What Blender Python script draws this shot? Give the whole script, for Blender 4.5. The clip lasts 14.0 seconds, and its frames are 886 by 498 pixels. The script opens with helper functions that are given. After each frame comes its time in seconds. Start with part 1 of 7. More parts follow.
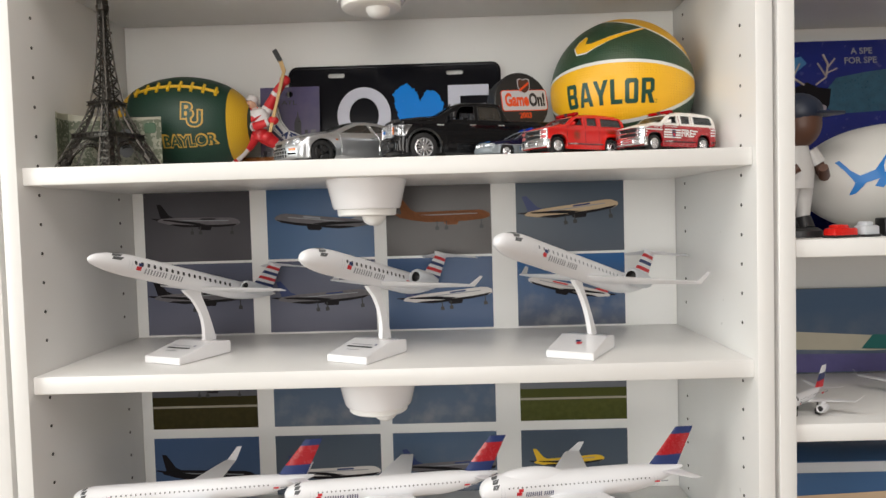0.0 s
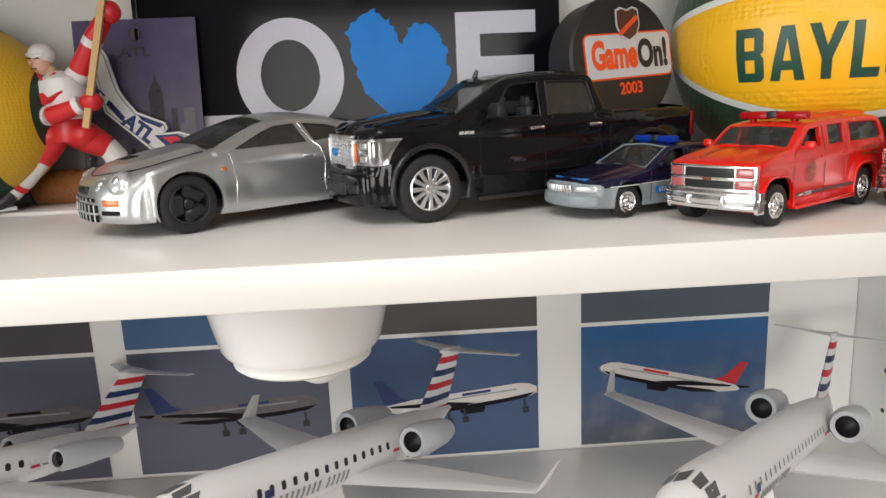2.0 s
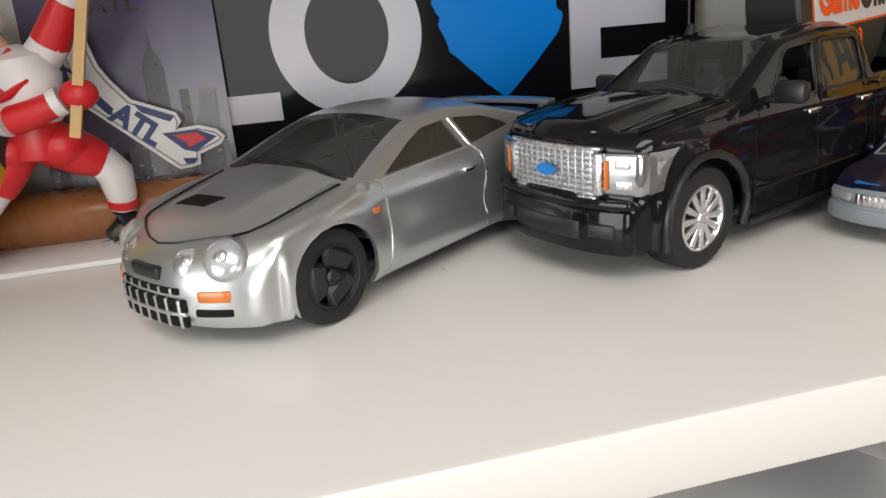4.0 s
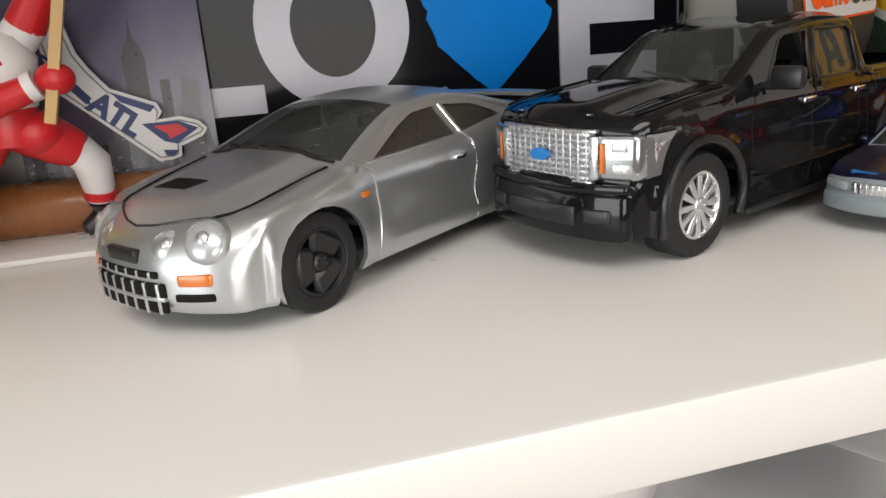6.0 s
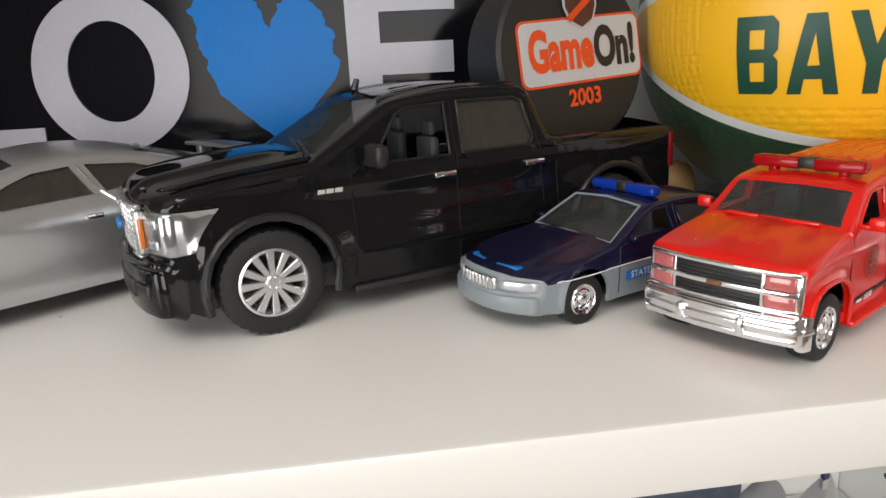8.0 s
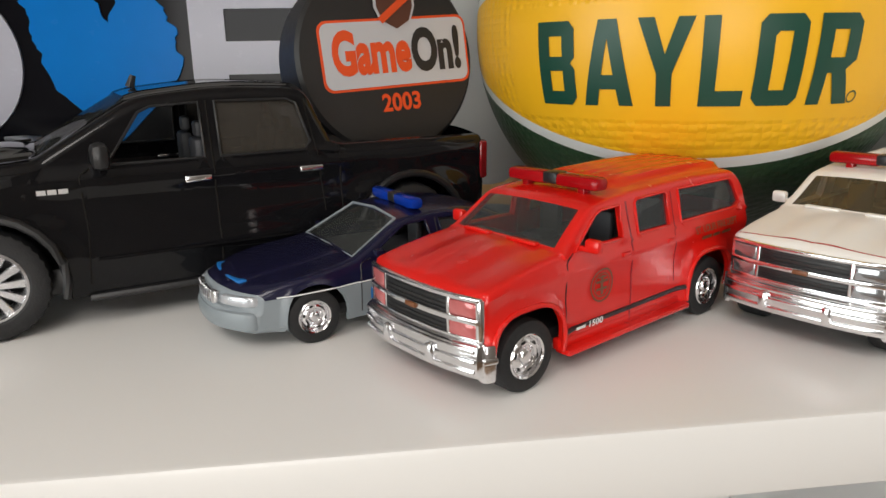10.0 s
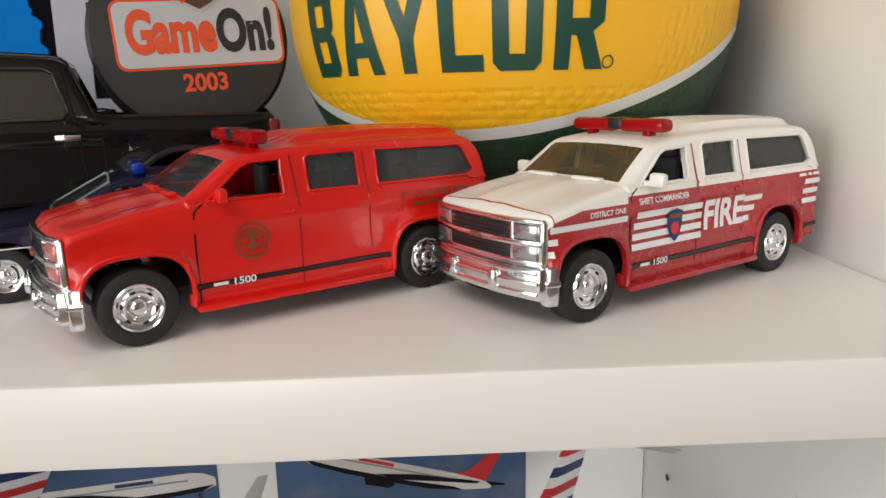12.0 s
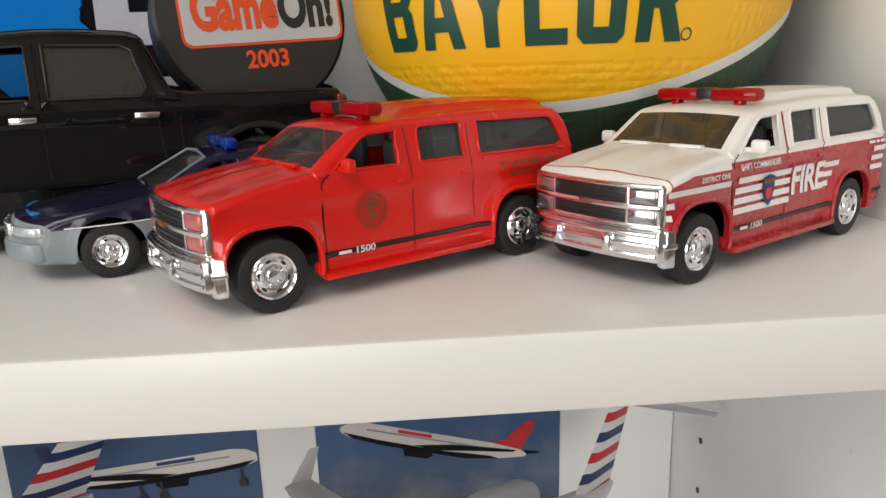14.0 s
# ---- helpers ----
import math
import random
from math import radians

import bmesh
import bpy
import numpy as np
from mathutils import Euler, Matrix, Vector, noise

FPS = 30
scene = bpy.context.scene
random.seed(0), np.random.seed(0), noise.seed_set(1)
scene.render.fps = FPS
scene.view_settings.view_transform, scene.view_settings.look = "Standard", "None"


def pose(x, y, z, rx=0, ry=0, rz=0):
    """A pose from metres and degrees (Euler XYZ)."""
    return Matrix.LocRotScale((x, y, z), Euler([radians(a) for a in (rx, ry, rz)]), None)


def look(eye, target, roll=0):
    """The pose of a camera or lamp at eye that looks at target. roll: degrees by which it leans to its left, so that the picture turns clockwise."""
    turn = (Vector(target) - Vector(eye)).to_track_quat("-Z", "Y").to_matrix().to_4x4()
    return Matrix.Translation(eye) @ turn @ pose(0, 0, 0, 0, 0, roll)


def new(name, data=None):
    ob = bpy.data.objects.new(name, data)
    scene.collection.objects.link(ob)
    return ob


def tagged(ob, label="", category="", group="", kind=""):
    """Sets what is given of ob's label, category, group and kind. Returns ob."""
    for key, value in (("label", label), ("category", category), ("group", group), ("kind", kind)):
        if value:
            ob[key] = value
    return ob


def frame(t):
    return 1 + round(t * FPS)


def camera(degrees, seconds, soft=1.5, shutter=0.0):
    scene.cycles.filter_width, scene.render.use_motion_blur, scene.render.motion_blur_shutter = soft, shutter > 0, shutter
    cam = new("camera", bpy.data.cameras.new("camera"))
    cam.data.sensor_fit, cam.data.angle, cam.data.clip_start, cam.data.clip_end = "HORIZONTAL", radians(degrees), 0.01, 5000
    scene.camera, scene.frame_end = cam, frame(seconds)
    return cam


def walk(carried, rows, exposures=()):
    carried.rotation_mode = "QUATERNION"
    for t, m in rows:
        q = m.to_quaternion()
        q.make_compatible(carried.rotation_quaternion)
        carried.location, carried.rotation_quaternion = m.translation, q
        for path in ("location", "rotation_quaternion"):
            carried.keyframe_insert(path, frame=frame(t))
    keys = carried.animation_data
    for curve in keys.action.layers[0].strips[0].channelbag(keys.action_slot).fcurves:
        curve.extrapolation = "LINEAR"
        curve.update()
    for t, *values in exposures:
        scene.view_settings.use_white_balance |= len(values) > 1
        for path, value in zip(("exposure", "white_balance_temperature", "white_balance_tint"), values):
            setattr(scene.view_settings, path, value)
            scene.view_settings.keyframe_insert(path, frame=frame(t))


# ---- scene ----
cam = camera(64.3, 14.0)
PATH = [
    (0, (0.453, -0.739, 1.335), (0.423, 1.259, 1.247), -1.6),
    (0.5, (0.469, -0.71, 1.337), (0.387, 1.285, 1.22), -2.1),
    (1, (0.455, -0.563, 1.363), (0.453, 1.432, 1.23), -2.8),
    (1.5, (0.407, -0.374, 1.423), (0.496, 1.61, 1.191), -3.4),
    (2, (0.41, -0.268, 1.46), (0.507, 1.686, 1.043), -2.5),
    (2.5, (0.407, -0.217, 1.487), (0.366, 1.732, 1.041), -2.6),
    (3, (0.358, -0.185, 1.492), (0.47, 1.752, 1.009), -2.9),
    (3.5, (0.313, -0.136, 1.492), (0.627, 1.761, 0.942), -4.3),
    (3.7, (0.302, -0.121, 1.49), (0.671, 1.739, 0.854), -4.8),
    (5.8, (0.281, -0.108, 1.474), (0.76, 1.739, 0.875), -4.0),
    (6, (0.292, -0.111, 1.476), (0.751, 1.74, 0.874), -4.0),
    (6.5, (0.345, -0.123, 1.488), (0.663, 1.774, 0.938), -4.6),
    (7, (0.399, -0.123, 1.486), (0.671, 1.785, 0.951), -3.1),
    (7.2, (0.417, -0.125, 1.487), (0.68, 1.781, 0.94), -3.0),
    (9.3, (0.479, -0.14, 1.477), (0.677, 1.776, 0.937), -2.3),
    (9.5, (0.493, -0.136, 1.477), (0.707, 1.783, 0.959), -2.2),
    (10, (0.53, -0.13, 1.479), (0.758, 1.786, 0.951), -1.1),
    (10.5, (0.561, -0.133, 1.477), (0.756, 1.781, 0.93), -0.9),
    (11, (0.593, -0.139, 1.47), (0.676, 1.793, 0.958), -1.9),
    (11.5, (0.617, -0.134, 1.46), (0.736, 1.801, 0.971), -1.2),
    (12, (0.632, -0.134, 1.456), (0.7, 1.816, 1.019), -1.3),
    (12.5, (0.629, -0.129, 1.455), (0.718, 1.817, 1.002), -1.2),
    (13, (0.623, -0.123, 1.453), (0.742, 1.814, 0.969), -1.9),
    (13.5, (0.62, -0.131, 1.456), (0.774, 1.805, 0.976), -1.2),
    (14, (0.597, -0.139, 1.455), (0.727, 1.795, 0.963), -1.8),
]
walk(cam, [(t, look(eye, target, roll)) for t, eye, target, roll in PATH],
     exposures=((0.0, 0.0), (1.0, 0.02), (1.5, 0.10), (2.0, 0.08), (2.5, 0.02), (3.0, 0.0), (3.5, 0.05), (6.0, 0.06), (7.0, 0.08), (9.5, -0.08), (11.0, -0.14), (14.0, -0.13)))

# ---- room light ----
world = bpy.data.worlds.new("room_world")
scene.world = world
world.use_nodes = True
wn = world.node_tree
sky = wn.nodes.new("ShaderNodeTexSky")
sky.sky_type, sky.sun_disc, sky.sun_elevation, sky.sun_rotation = "NISHITA", False, radians(40), radians(150)
wn.links.new(sky.outputs[0], wn.nodes["Background"].inputs[0])
wn.nodes["Background"].inputs[1].default_value = 0.10


def area_lamp(name, m, sx, sy, watts, colour):
    data = bpy.data.lights.new(name, "AREA")
    data.shape, data.size, data.size_y, data.energy, data.color = "RECTANGLE", sx, sy, watts, colour
    ob = new(name, data)
    ob.matrix_world = m
    return ob


area_lamp("window_daylight", look((-2.06, -1.45, 1.55), (0.4, -0.10, 1.25)), 1.7, 1.4, 40.0, (0.96, 1.0, 0.97))
# Frontal fill with no known source, set before an opening made for it.
area_lamp("south_fill_light", look((0.35, -2.93, 1.50), (0.35, 0.0, 1.30)), 1.3, 1.2, 28.0, (1.0, 0.96, 0.92))
# Assumed overhead lamp, never in view, added to brighten the shelf tops.
area_lamp("overhead_fill_light", look((0.15, -1.15, 2.46), (0.2, -1.10, 0.0)), 1.3, 0.7, 19.0, (1.0, 0.95, 0.90))


# ---- materials ----
def nodes_of(name):
    m = bpy.data.materials.new(name)
    m.use_nodes = True
    nt = m.node_tree
    return m, nt, nt.nodes["Principled BSDF"]


def mth(nt, op, a, b=None, c=None):
    n = nt.nodes.new("ShaderNodeMath")
    n.operation = op
    for i, v in enumerate((a, b, c)):
        if v is None:
            continue
        if isinstance(v, (int, float)):
            n.inputs[i].default_value = v
        else:
            nt.links.new(v, n.inputs[i])
    return n.outputs[0]


def mixc(nt, fac, a, b):
    n = nt.nodes.new("ShaderNodeMix")
    n.data_type = "RGBA"
    for sock, v in ((n.inputs[0], fac), (n.inputs[6], a), (n.inputs[7], b)):
        if isinstance(v, (int, float)):
            sock.default_value = v
        elif isinstance(v, tuple):
            sock.default_value = (*v, 1) if len(v) == 3 else v
        else:
            nt.links.new(v, sock)
    return n.outputs[2]


def noise_tex(nt, scale, detail=3.0, coords="Object"):
    tc = nt.nodes.new("ShaderNodeTexCoord")
    n = nt.nodes.new("ShaderNodeTexNoise")
    n.inputs["Scale"].default_value, n.inputs["Detail"].default_value = scale, detail
    nt.links.new(tc.outputs[coords], n.inputs["Vector"])
    return n.outputs["Fac"]


def surf(name, colour, rough=0.5, metal=0.0, vary=0.06, scale=60.0, bump=0.0, bump_scale=900.0, coat=0.0, spec=0.5, rvary=0.08):
    """A painted, plastic or metal surface with soft tone variation, fine relief and uneven gloss."""
    m, nt, p = nodes_of(name)
    f = noise_tex(nt, scale, 4.0)
    lo = tuple(max(0.0, c * (1 - vary)) for c in colour)
    hi = tuple(min(1.0, c * (1 + vary)) for c in colour)
    nt.links.new(mixc(nt, f, lo, hi), p.inputs["Base Color"])
    g = noise_tex(nt, scale * 4.7, 2.0)
    nt.links.new(mth(nt, "MULTIPLY_ADD", g, rvary * 2, max(0.02, rough - rvary)), p.inputs["Roughness"])
    p.inputs["Metallic"].default_value = metal
    p.inputs["Specular IOR Level"].default_value = spec
    p.inputs["Coat Weight"].default_value = coat
    p.inputs["Coat Roughness"].default_value = 0.06
    if bump:
        b = nt.nodes.new("ShaderNodeBump")
        b.inputs["Strength"].default_value, b.inputs["Distance"].default_value = bump, 0.0004
        nt.links.new(noise_tex(nt, bump_scale, 2.0), b.inputs["Height"])
        nt.links.new(b.outputs[0], p.inputs["Normal"])
    return m


def glass_mat(name, colour=(0.9, 0.93, 0.93), rough=0.02, alpha=0.25, tint=0.35):
    """Thin toy glazing: partly clear tinted plastic with a glossy face."""
    m, nt, p = nodes_of(name)
    p.inputs["Base Color"].default_value = (*colour, 1)
    p.inputs["Roughness"].default_value = rough
    out = nt.nodes["Material Output"]
    clear = nt.nodes.new("ShaderNodeBsdfTransparent")
    clear.inputs[0].default_value = (*[min(1, tint + c * 0.6) for c in colour], 1)
    mix = nt.nodes.new("ShaderNodeMixShader")
    mix.inputs[0].default_value = alpha
    nt.links.new(clear.outputs[0], mix.inputs[1])
    nt.links.new(p.outputs[0], mix.inputs[2])
    nt.links.new(mix.outputs[0], out.inputs[0])
    return m


WHITE = surf("white_melamine", (0.80, 0.79, 0.77), 0.32, vary=0.02, scale=9, bump=0.04, bump_scale=420)
BACKW = surf("white_back_board", (0.80, 0.79, 0.77), 0.45, vary=0.025, scale=6)
# Near-black colour stands in for shade inside slots, intakes and panel gaps.
HOLE = surf("opening_shade_black", (0.012, 0.011, 0.010), 0.8, spec=0.1)
# For discs laid on the panels: the shade of a pin hole as colour.
PINH = surf("shaded_pin_hole", (0.085, 0.080, 0.074), 0.7, spec=0.1)
PLASTW = surf("white_gloss_plastic", (0.86, 0.85, 0.86), 0.18, vary=0.02, scale=30, coat=0.3)
PLANEW = surf("aircraft_white_paint", (0.80, 0.80, 0.82), 0.42, vary=0.02, scale=25, rvary=0.03)
PLANEG = surf("aircraft_light_grey", (0.55, 0.57, 0.60), 0.42, vary=0.03, scale=25, rvary=0.03)
LENSW = surf("lamp_diffuser", (0.88, 0.87, 0.84), 0.35, vary=0.01)
TYRE = surf("black_tyre_rubber", (0.012, 0.012, 0.013), 0.62, vary=0.25, scale=120, bump=0.3, bump_scale=1500)
CHROME = surf("chrome_plating", (0.84, 0.84, 0.86), 0.15, metal=1.0, vary=0.03, scale=90, rvary=0.05)
SATIN = surf("satin_silver_rim", (0.72, 0.72, 0.74), 0.25, metal=0.9, vary=0.05, scale=90)
BLACKP = surf("black_plastic", (0.013, 0.013, 0.014), 0.38, vary=0.2, scale=80)
BLACKG = surf("gloss_black_paint", (0.006, 0.006, 0.007), 0.07, vary=0.15, scale=60, spec=0.34, rvary=0.02)
REDP = surf("fire_red_paint", (0.66, 0.010, 0.006), 0.26, vary=0.04, scale=50, spec=0.45, rvary=0.03, coat=0.35)
REDD = surf("deep_red_paint", (0.38, 0.014, 0.020), 0.27, vary=0.04, scale=50, rvary=0.03, coat=0.3)
WHITEP = surf("cream_white_paint", (0.81, 0.79, 0.75), 0.33, vary=0.015, scale=40, rvary=0.02, coat=0.08)
SILVER = surf("silver_metallic_paint", (0.57, 0.585, 0.60), 0.30, metal=0.85, vary=0.03, scale=60, rvary=0.03)
NAVY = surf("navy_paint", (0.008, 0.008, 0.030), 0.20, vary=0.1, scale=50, rvary=0.03)
GREYP = surf("grey_paint", (0.22, 0.25, 0.27), 0.34, vary=0.05, scale=50)
CLEARP = surf("clear_headlamp_plastic", (0.40, 0.41, 0.43), 0.16, metal=0.85, vary=0.12, scale=300, coat=0.8)
LAMPG = surf("pale_lamp_plastic", (0.50, 0.52, 0.55), 0.24, metal=0.45, vary=0.15, scale=300, coat=0.6)
PINKL = surf("red_tinted_headlamp", (0.50, 0.13, 0.13), 0.14, metal=0.2, vary=0.15, scale=300, coat=0.8)
AMBER = surf("amber_lens", (0.58, 0.15, 0.02), 0.2, vary=0.1, scale=200, coat=0.5)
TAILR = surf("red_tail_lens", (0.25, 0.008, 0.012), 0.15, coat=0.5)
GLASSC = glass_mat("clear_toy_glazing", (0.10, 0.105, 0.10), alpha=0.30, tint=0.74)
BLUEC = glass_mat("blue_lightbar_plastic", (0.006, 0.05, 0.45), 0.06, alpha=0.62, tint=0.02)
REDC = glass_mat("red_lightbar_plastic", (0.50, 0.006, 0.01), 0.06, alpha=0.62, tint=0.02)
GLASSD = glass_mat("smoked_toy_glazing", (0.075, 0.085, 0.090), alpha=0.55, tint=0.45)
GLASST = glass_mat("dark_bronze_toy_glazing", (0.05, 0.045, 0.038), alpha=0.80)
GLASSB = glass_mat("bronze_toy_glazing", (0.13, 0.10, 0.055), alpha=0.48, tint=0.40)
SEATM = surf("grey_interior_plastic", (0.055, 0.058, 0.065), 0.55)
SKIN = surf("figure_skin_paint", (0.66, 0.40, 0.28), 0.45)
REDF = surf("figure_red_paint", (0.60, 0.016, 0.022), 0.38, vary=0.06, scale=90)
WHITEF = surf("figure_white_paint", (0.74, 0.72, 0.72), 0.42, vary=0.05, scale=90)
WOOD = surf("stick_wood", (0.56, 0.36, 0.15), 0.5, vary=0.15, scale=120)
WOODB = surf("brown_varnished_wood", (0.27, 0.105, 0.035), 0.28, vary=0.25, scale=35, coat=0.3)
WOODL = surf("pale_wood", (0.55, 0.34, 0.14), 0.4, vary=0.15, scale=40)
GREEN = (0.004, 0.050, 0.028)
GOLD = (0.88, 0.47, 0.010)
GREENM = surf("dark_green_ink", (0.006, 0.055, 0.035), 0.4)
GOLDM = surf("gold_yellow_ink", GOLD, 0.4, vary=0.05)
ORANGEM = surf("orange_ink", (0.80, 0.085, 0.012), 0.5)
INKB = surf("black_ink", (0.018, 0.018, 0.02), 0.45)
INKW = surf("white_ink", (0.78, 0.78, 0.78), 0.45)
INKR = surf("red_ink", (0.60, 0.02, 0.03), 0.45)
INKN = surf("navy_ink", (0.012, 0.03, 0.13), 0.45)
INKG = surf("grey_ink", (0.28, 0.29, 0.31), 0.5)
INKY = surf("yellow_ink", (0.80, 0.50, 0.02), 0.45)
INKBL = surf("bright_blue_ink", (0.01, 0.17, 0.52), 0.42)
INKGOLD = surf("dull_gold_ink", (0.17, 0.06, 0.022), 0.4)
BEIGEM = surf("cream_fuselage_print", (0.56, 0.42, 0.28), 0.5, spec=0.1)
WHITEPR = surf("white_fuselage_print", (0.66, 0.62, 0.60), 0.5, spec=0.1)
GRILLEM = surf("bright_grille_metal", (0.62, 0.62, 0.64), 0.28, metal=0.9, vary=0.05, scale=200)
BRONZE = surf("bronze_fuselage_print", (0.20, 0.075, 0.030), 0.5, vary=0.3, scale=200, spec=0.1)
GREYF = surf("grey_fuselage_print", (0.15, 0.14, 0.15), 0.5, vary=0.3, scale=150, spec=0.1)
DARKF = surf("dark_fuselage_print", (0.012, 0.010, 0.012), 0.5, spec=0.1)
LETTER = surf("lilac_white_enamel", (0.66, 0.66, 0.76), 0.25, vary=0.02, spec=0.3)
HEARTB = surf("sky_blue_enamel", (0.004, 0.25, 0.82), 0.24, vary=0.08, scale=40, spec=0.10)
PUCKM = surf("puck_rubber", (0.019, 0.018, 0.018), 0.48, vary=0.15, scale=90, bump=0.15, bump_scale=1800)
LABEL = surf("grey_white_label", (0.56, 0.57, 0.60), 0.38, vary=0.04, scale=70)
IRON = surf("dark_pewter", (0.055, 0.050, 0.044), 0.34, metal=0.85, vary=0.35, scale=160, bump=0.3, bump_scale=1300)


# ---- mesh helpers ----
def finish(name, bm, material, parent=None, smooth=True, angle=38):
    me = bpy.data.meshes.new(name)
    bm.to_mesh(me)
    bm.free()
    for mm in material if isinstance(material, (list, tuple)) else [material]:
        me.materials.append(mm)
    if smooth:
        me.polygons.foreach_set("use_smooth", [True] * len(me.polygons))
        me.set_sharp_from_angle(angle=radians(angle))
    ob = new(name, me)
    ob.parent = parent
    return ob


def part(name, bm, material, parent, label="", **kw):
    ob = finish(name, bm, material, parent, **kw)
    return tagged(ob, label) if label else ob


def thing(name, m, label, category, group="", kind=""):
    e = new(name)
    e.empty_display_size = 0.02
    e.matrix_world = m
    return tagged(e, label, category, group, kind)


def box(c, s, bev=0.0, bm=None, seg=2, m=None):
    bm = bm or bmesh.new()
    r = bmesh.ops.create_cube(bm, size=1.0)
    vs = r["verts"]
    for v in vs:
        v.co = Vector((c[0] + v.co.x * s[0], c[1] + v.co.y * s[1], c[2] + v.co.z * s[2]))
    if bev:
        es = list({e for v in vs for e in v.link_edges})
        out = bmesh.ops.bevel(bm, geom=es, offset=bev, segments=seg, profile=0.5, affect="EDGES")
        vs = list({v for f in out["faces"] for v in f.verts} | {v for v in vs if v.is_valid})
    if m is not None:
        for v in vs:
            v.co = m @ v.co
    return bm


def lathe(prof, n=24, m=None, bm=None, closed=False):
    """A turned form round the local z axis from (radius, height) pairs."""
    bm = bm or bmesh.new()
    rings = []
    for r, h in prof:
        if r < 1e-7:
            v = bm.verts.new((0, 0, h))
            rings.append([v] * n)
        else:
            rings.append([bm.verts.new((r * math.cos(2 * math.pi * i / n), r * math.sin(2 * math.pi * i / n), h)) for i in range(n)])
    for a, b in zip(rings, rings[1:]):
        for i in range(n):
            q = [a[i], a[(i + 1) % n], b[(i + 1) % n], b[i]]
            q = [v for k, v in enumerate(q) if v not in q[:k]]
            if len(q) > 2:
                bm.faces.new(q)
    if m is not None:
        for v in {v for ring in rings for v in ring}:
            v.co = m @ v.co
    return bm


def tube(pts, radii, n=10, bm=None, squash=(1.0, 1.0)):
    """A round limb swept along points, with its own radius at each, closed by domed ends."""
    bm = bm or bmesh.new()
    pts = [Vector(p) for p in pts]
    rings = []
    ref = Vector((0.13, 0.31, 0.94)).normalized()
    for i, p in enumerate(pts):
        d = (pts[min(i + 1, len(pts) - 1)] - pts[max(i - 1, 0)]).normalized()
        a = d.cross(ref)
        a = a.normalized() if a.length > 1e-4 else Vector((1, 0, 0))
        b = d.cross(a)
        r = radii[i] if isinstance(radii, (list, tuple)) else radii
        rings.append([bm.verts.new(p + a * (r * squash[0] * math.cos(2 * math.pi * k / n)) + b * (r * squash[1] * math.sin(2 * math.pi * k / n))) for k in range(n)])
    for a, b in zip(rings, rings[1:]):
        for k in range(n):
            bm.faces.new((a[k], a[(k + 1) % n], b[(k + 1) % n], b[k]))
    bm.faces.new(rings[0][::-1])
    bm.faces.new(rings[-1])
    return bm


def ball(c, r, bm=None, u=16, v=10, m=None):
    bm = bm or bmesh.new()
    rr = (r, r, r) if isinstance(r, (int, float)) else r
    out = bmesh.ops.create_uvsphere(bm, u_segments=u, v_segments=v, radius=1.0)
    for w in out["verts"]:
        p = Vector((w.co.x * rr[0], w.co.y * rr[1], w.co.z * rr[2]))
        if m is not None:
            p = m @ p
        w.co = p + Vector(c)
    return bm


def beam(a, b, w, bm=None, d=None):
    """A square bar from a to b."""
    a, b = Vector(a), Vector(b)
    m = Matrix.Translation((a + b) / 2) @ (b - a).to_track_quat("Z", "Y").to_matrix().to_4x4()
    return box((0, 0, 0), (w, d or w, (b - a).length), 0, bm, m=m)


def plate(poly, y0, y1, bm=None, holes=()):
    """A flat sheet in x and z with an outline (and holes), from depth y0 (front) to y1."""
    bm = bm or bmesh.new()
    es, loops = [], []
    for loop in (poly, *holes):
        vs = [bm.verts.new((x, y0, z)) for x, z in loop]
        loops.append(vs)
        es += [bm.edges.new((vs[i], vs[(i + 1) % len(vs)])) for i in range(len(vs))]
    fs = [g for g in bmesh.ops.triangle_fill(bm, use_beauty=True, use_dissolve=False, edges=es)["geom"] if isinstance(g, bmesh.types.BMFace)]
    for f in fs:
        f.normal_update()
        if f.normal.y > 0:
            f.normal_flip()
    if y1 != y0:
        for vs in loops:
            back = [bm.verts.new((v.co.x, y1, v.co.z)) for v in vs]
            for i in range(len(vs)):
                j = (i + 1) % len(vs)
                bm.faces.new((vs[i], vs[j], back[j], back[i]))
        bmesh.ops.recalc_face_normals(bm, faces=bm.faces[:])
    return bm


def text_mesh(s, height, bold=0.0, stretch=1.0, depth=0.0, align="CENTER"):
    """Letters as a mesh in x and y, centred, cap height as given."""
    cu = bpy.data.curves.new("letters", "FONT")
    cu.body, cu.align_x, cu.align_y, cu.offset, cu.extrude = s, align, "CENTER", bold, depth
    cu.resolution_u = 4
    ob = bpy.data.objects.new("letters", cu)
    scene.collection.objects.link(ob)
    bpy.context.view_layer.update()
    me = bpy.data.meshes.new_from_object(ob)
    bpy.data.objects.remove(ob)
    bpy.data.curves.remove(cu)
    bm = bmesh.new()
    bm.from_mesh(me)
    bpy.data.meshes.remove(me)
    k = height / 0.70
    for v in bm.verts:
        v.co = Vector((v.co.x * k * stretch, v.co.y * k, v.co.z))
    return bm


def chop(bm, step, axis):
    """Cuts a flat mesh across into strips, so that it can bend."""
    if not bm.verts:
        return bm
    lo = min(v.co[axis] for v in bm.verts)
    hi = max(v.co[axis] for v in bm.verts)
    no = Vector((0, 0, 0))
    no[axis] = 1
    k = lo + step
    while k < hi:
        co = Vector((0, 0, 0))
        co[axis] = k
        bmesh.ops.bisect_plane(bm, geom=bm.verts[:] + bm.edges[:] + bm.faces[:], plane_co=co, plane_no=no, dist=1e-7)
        k += step
    return bm


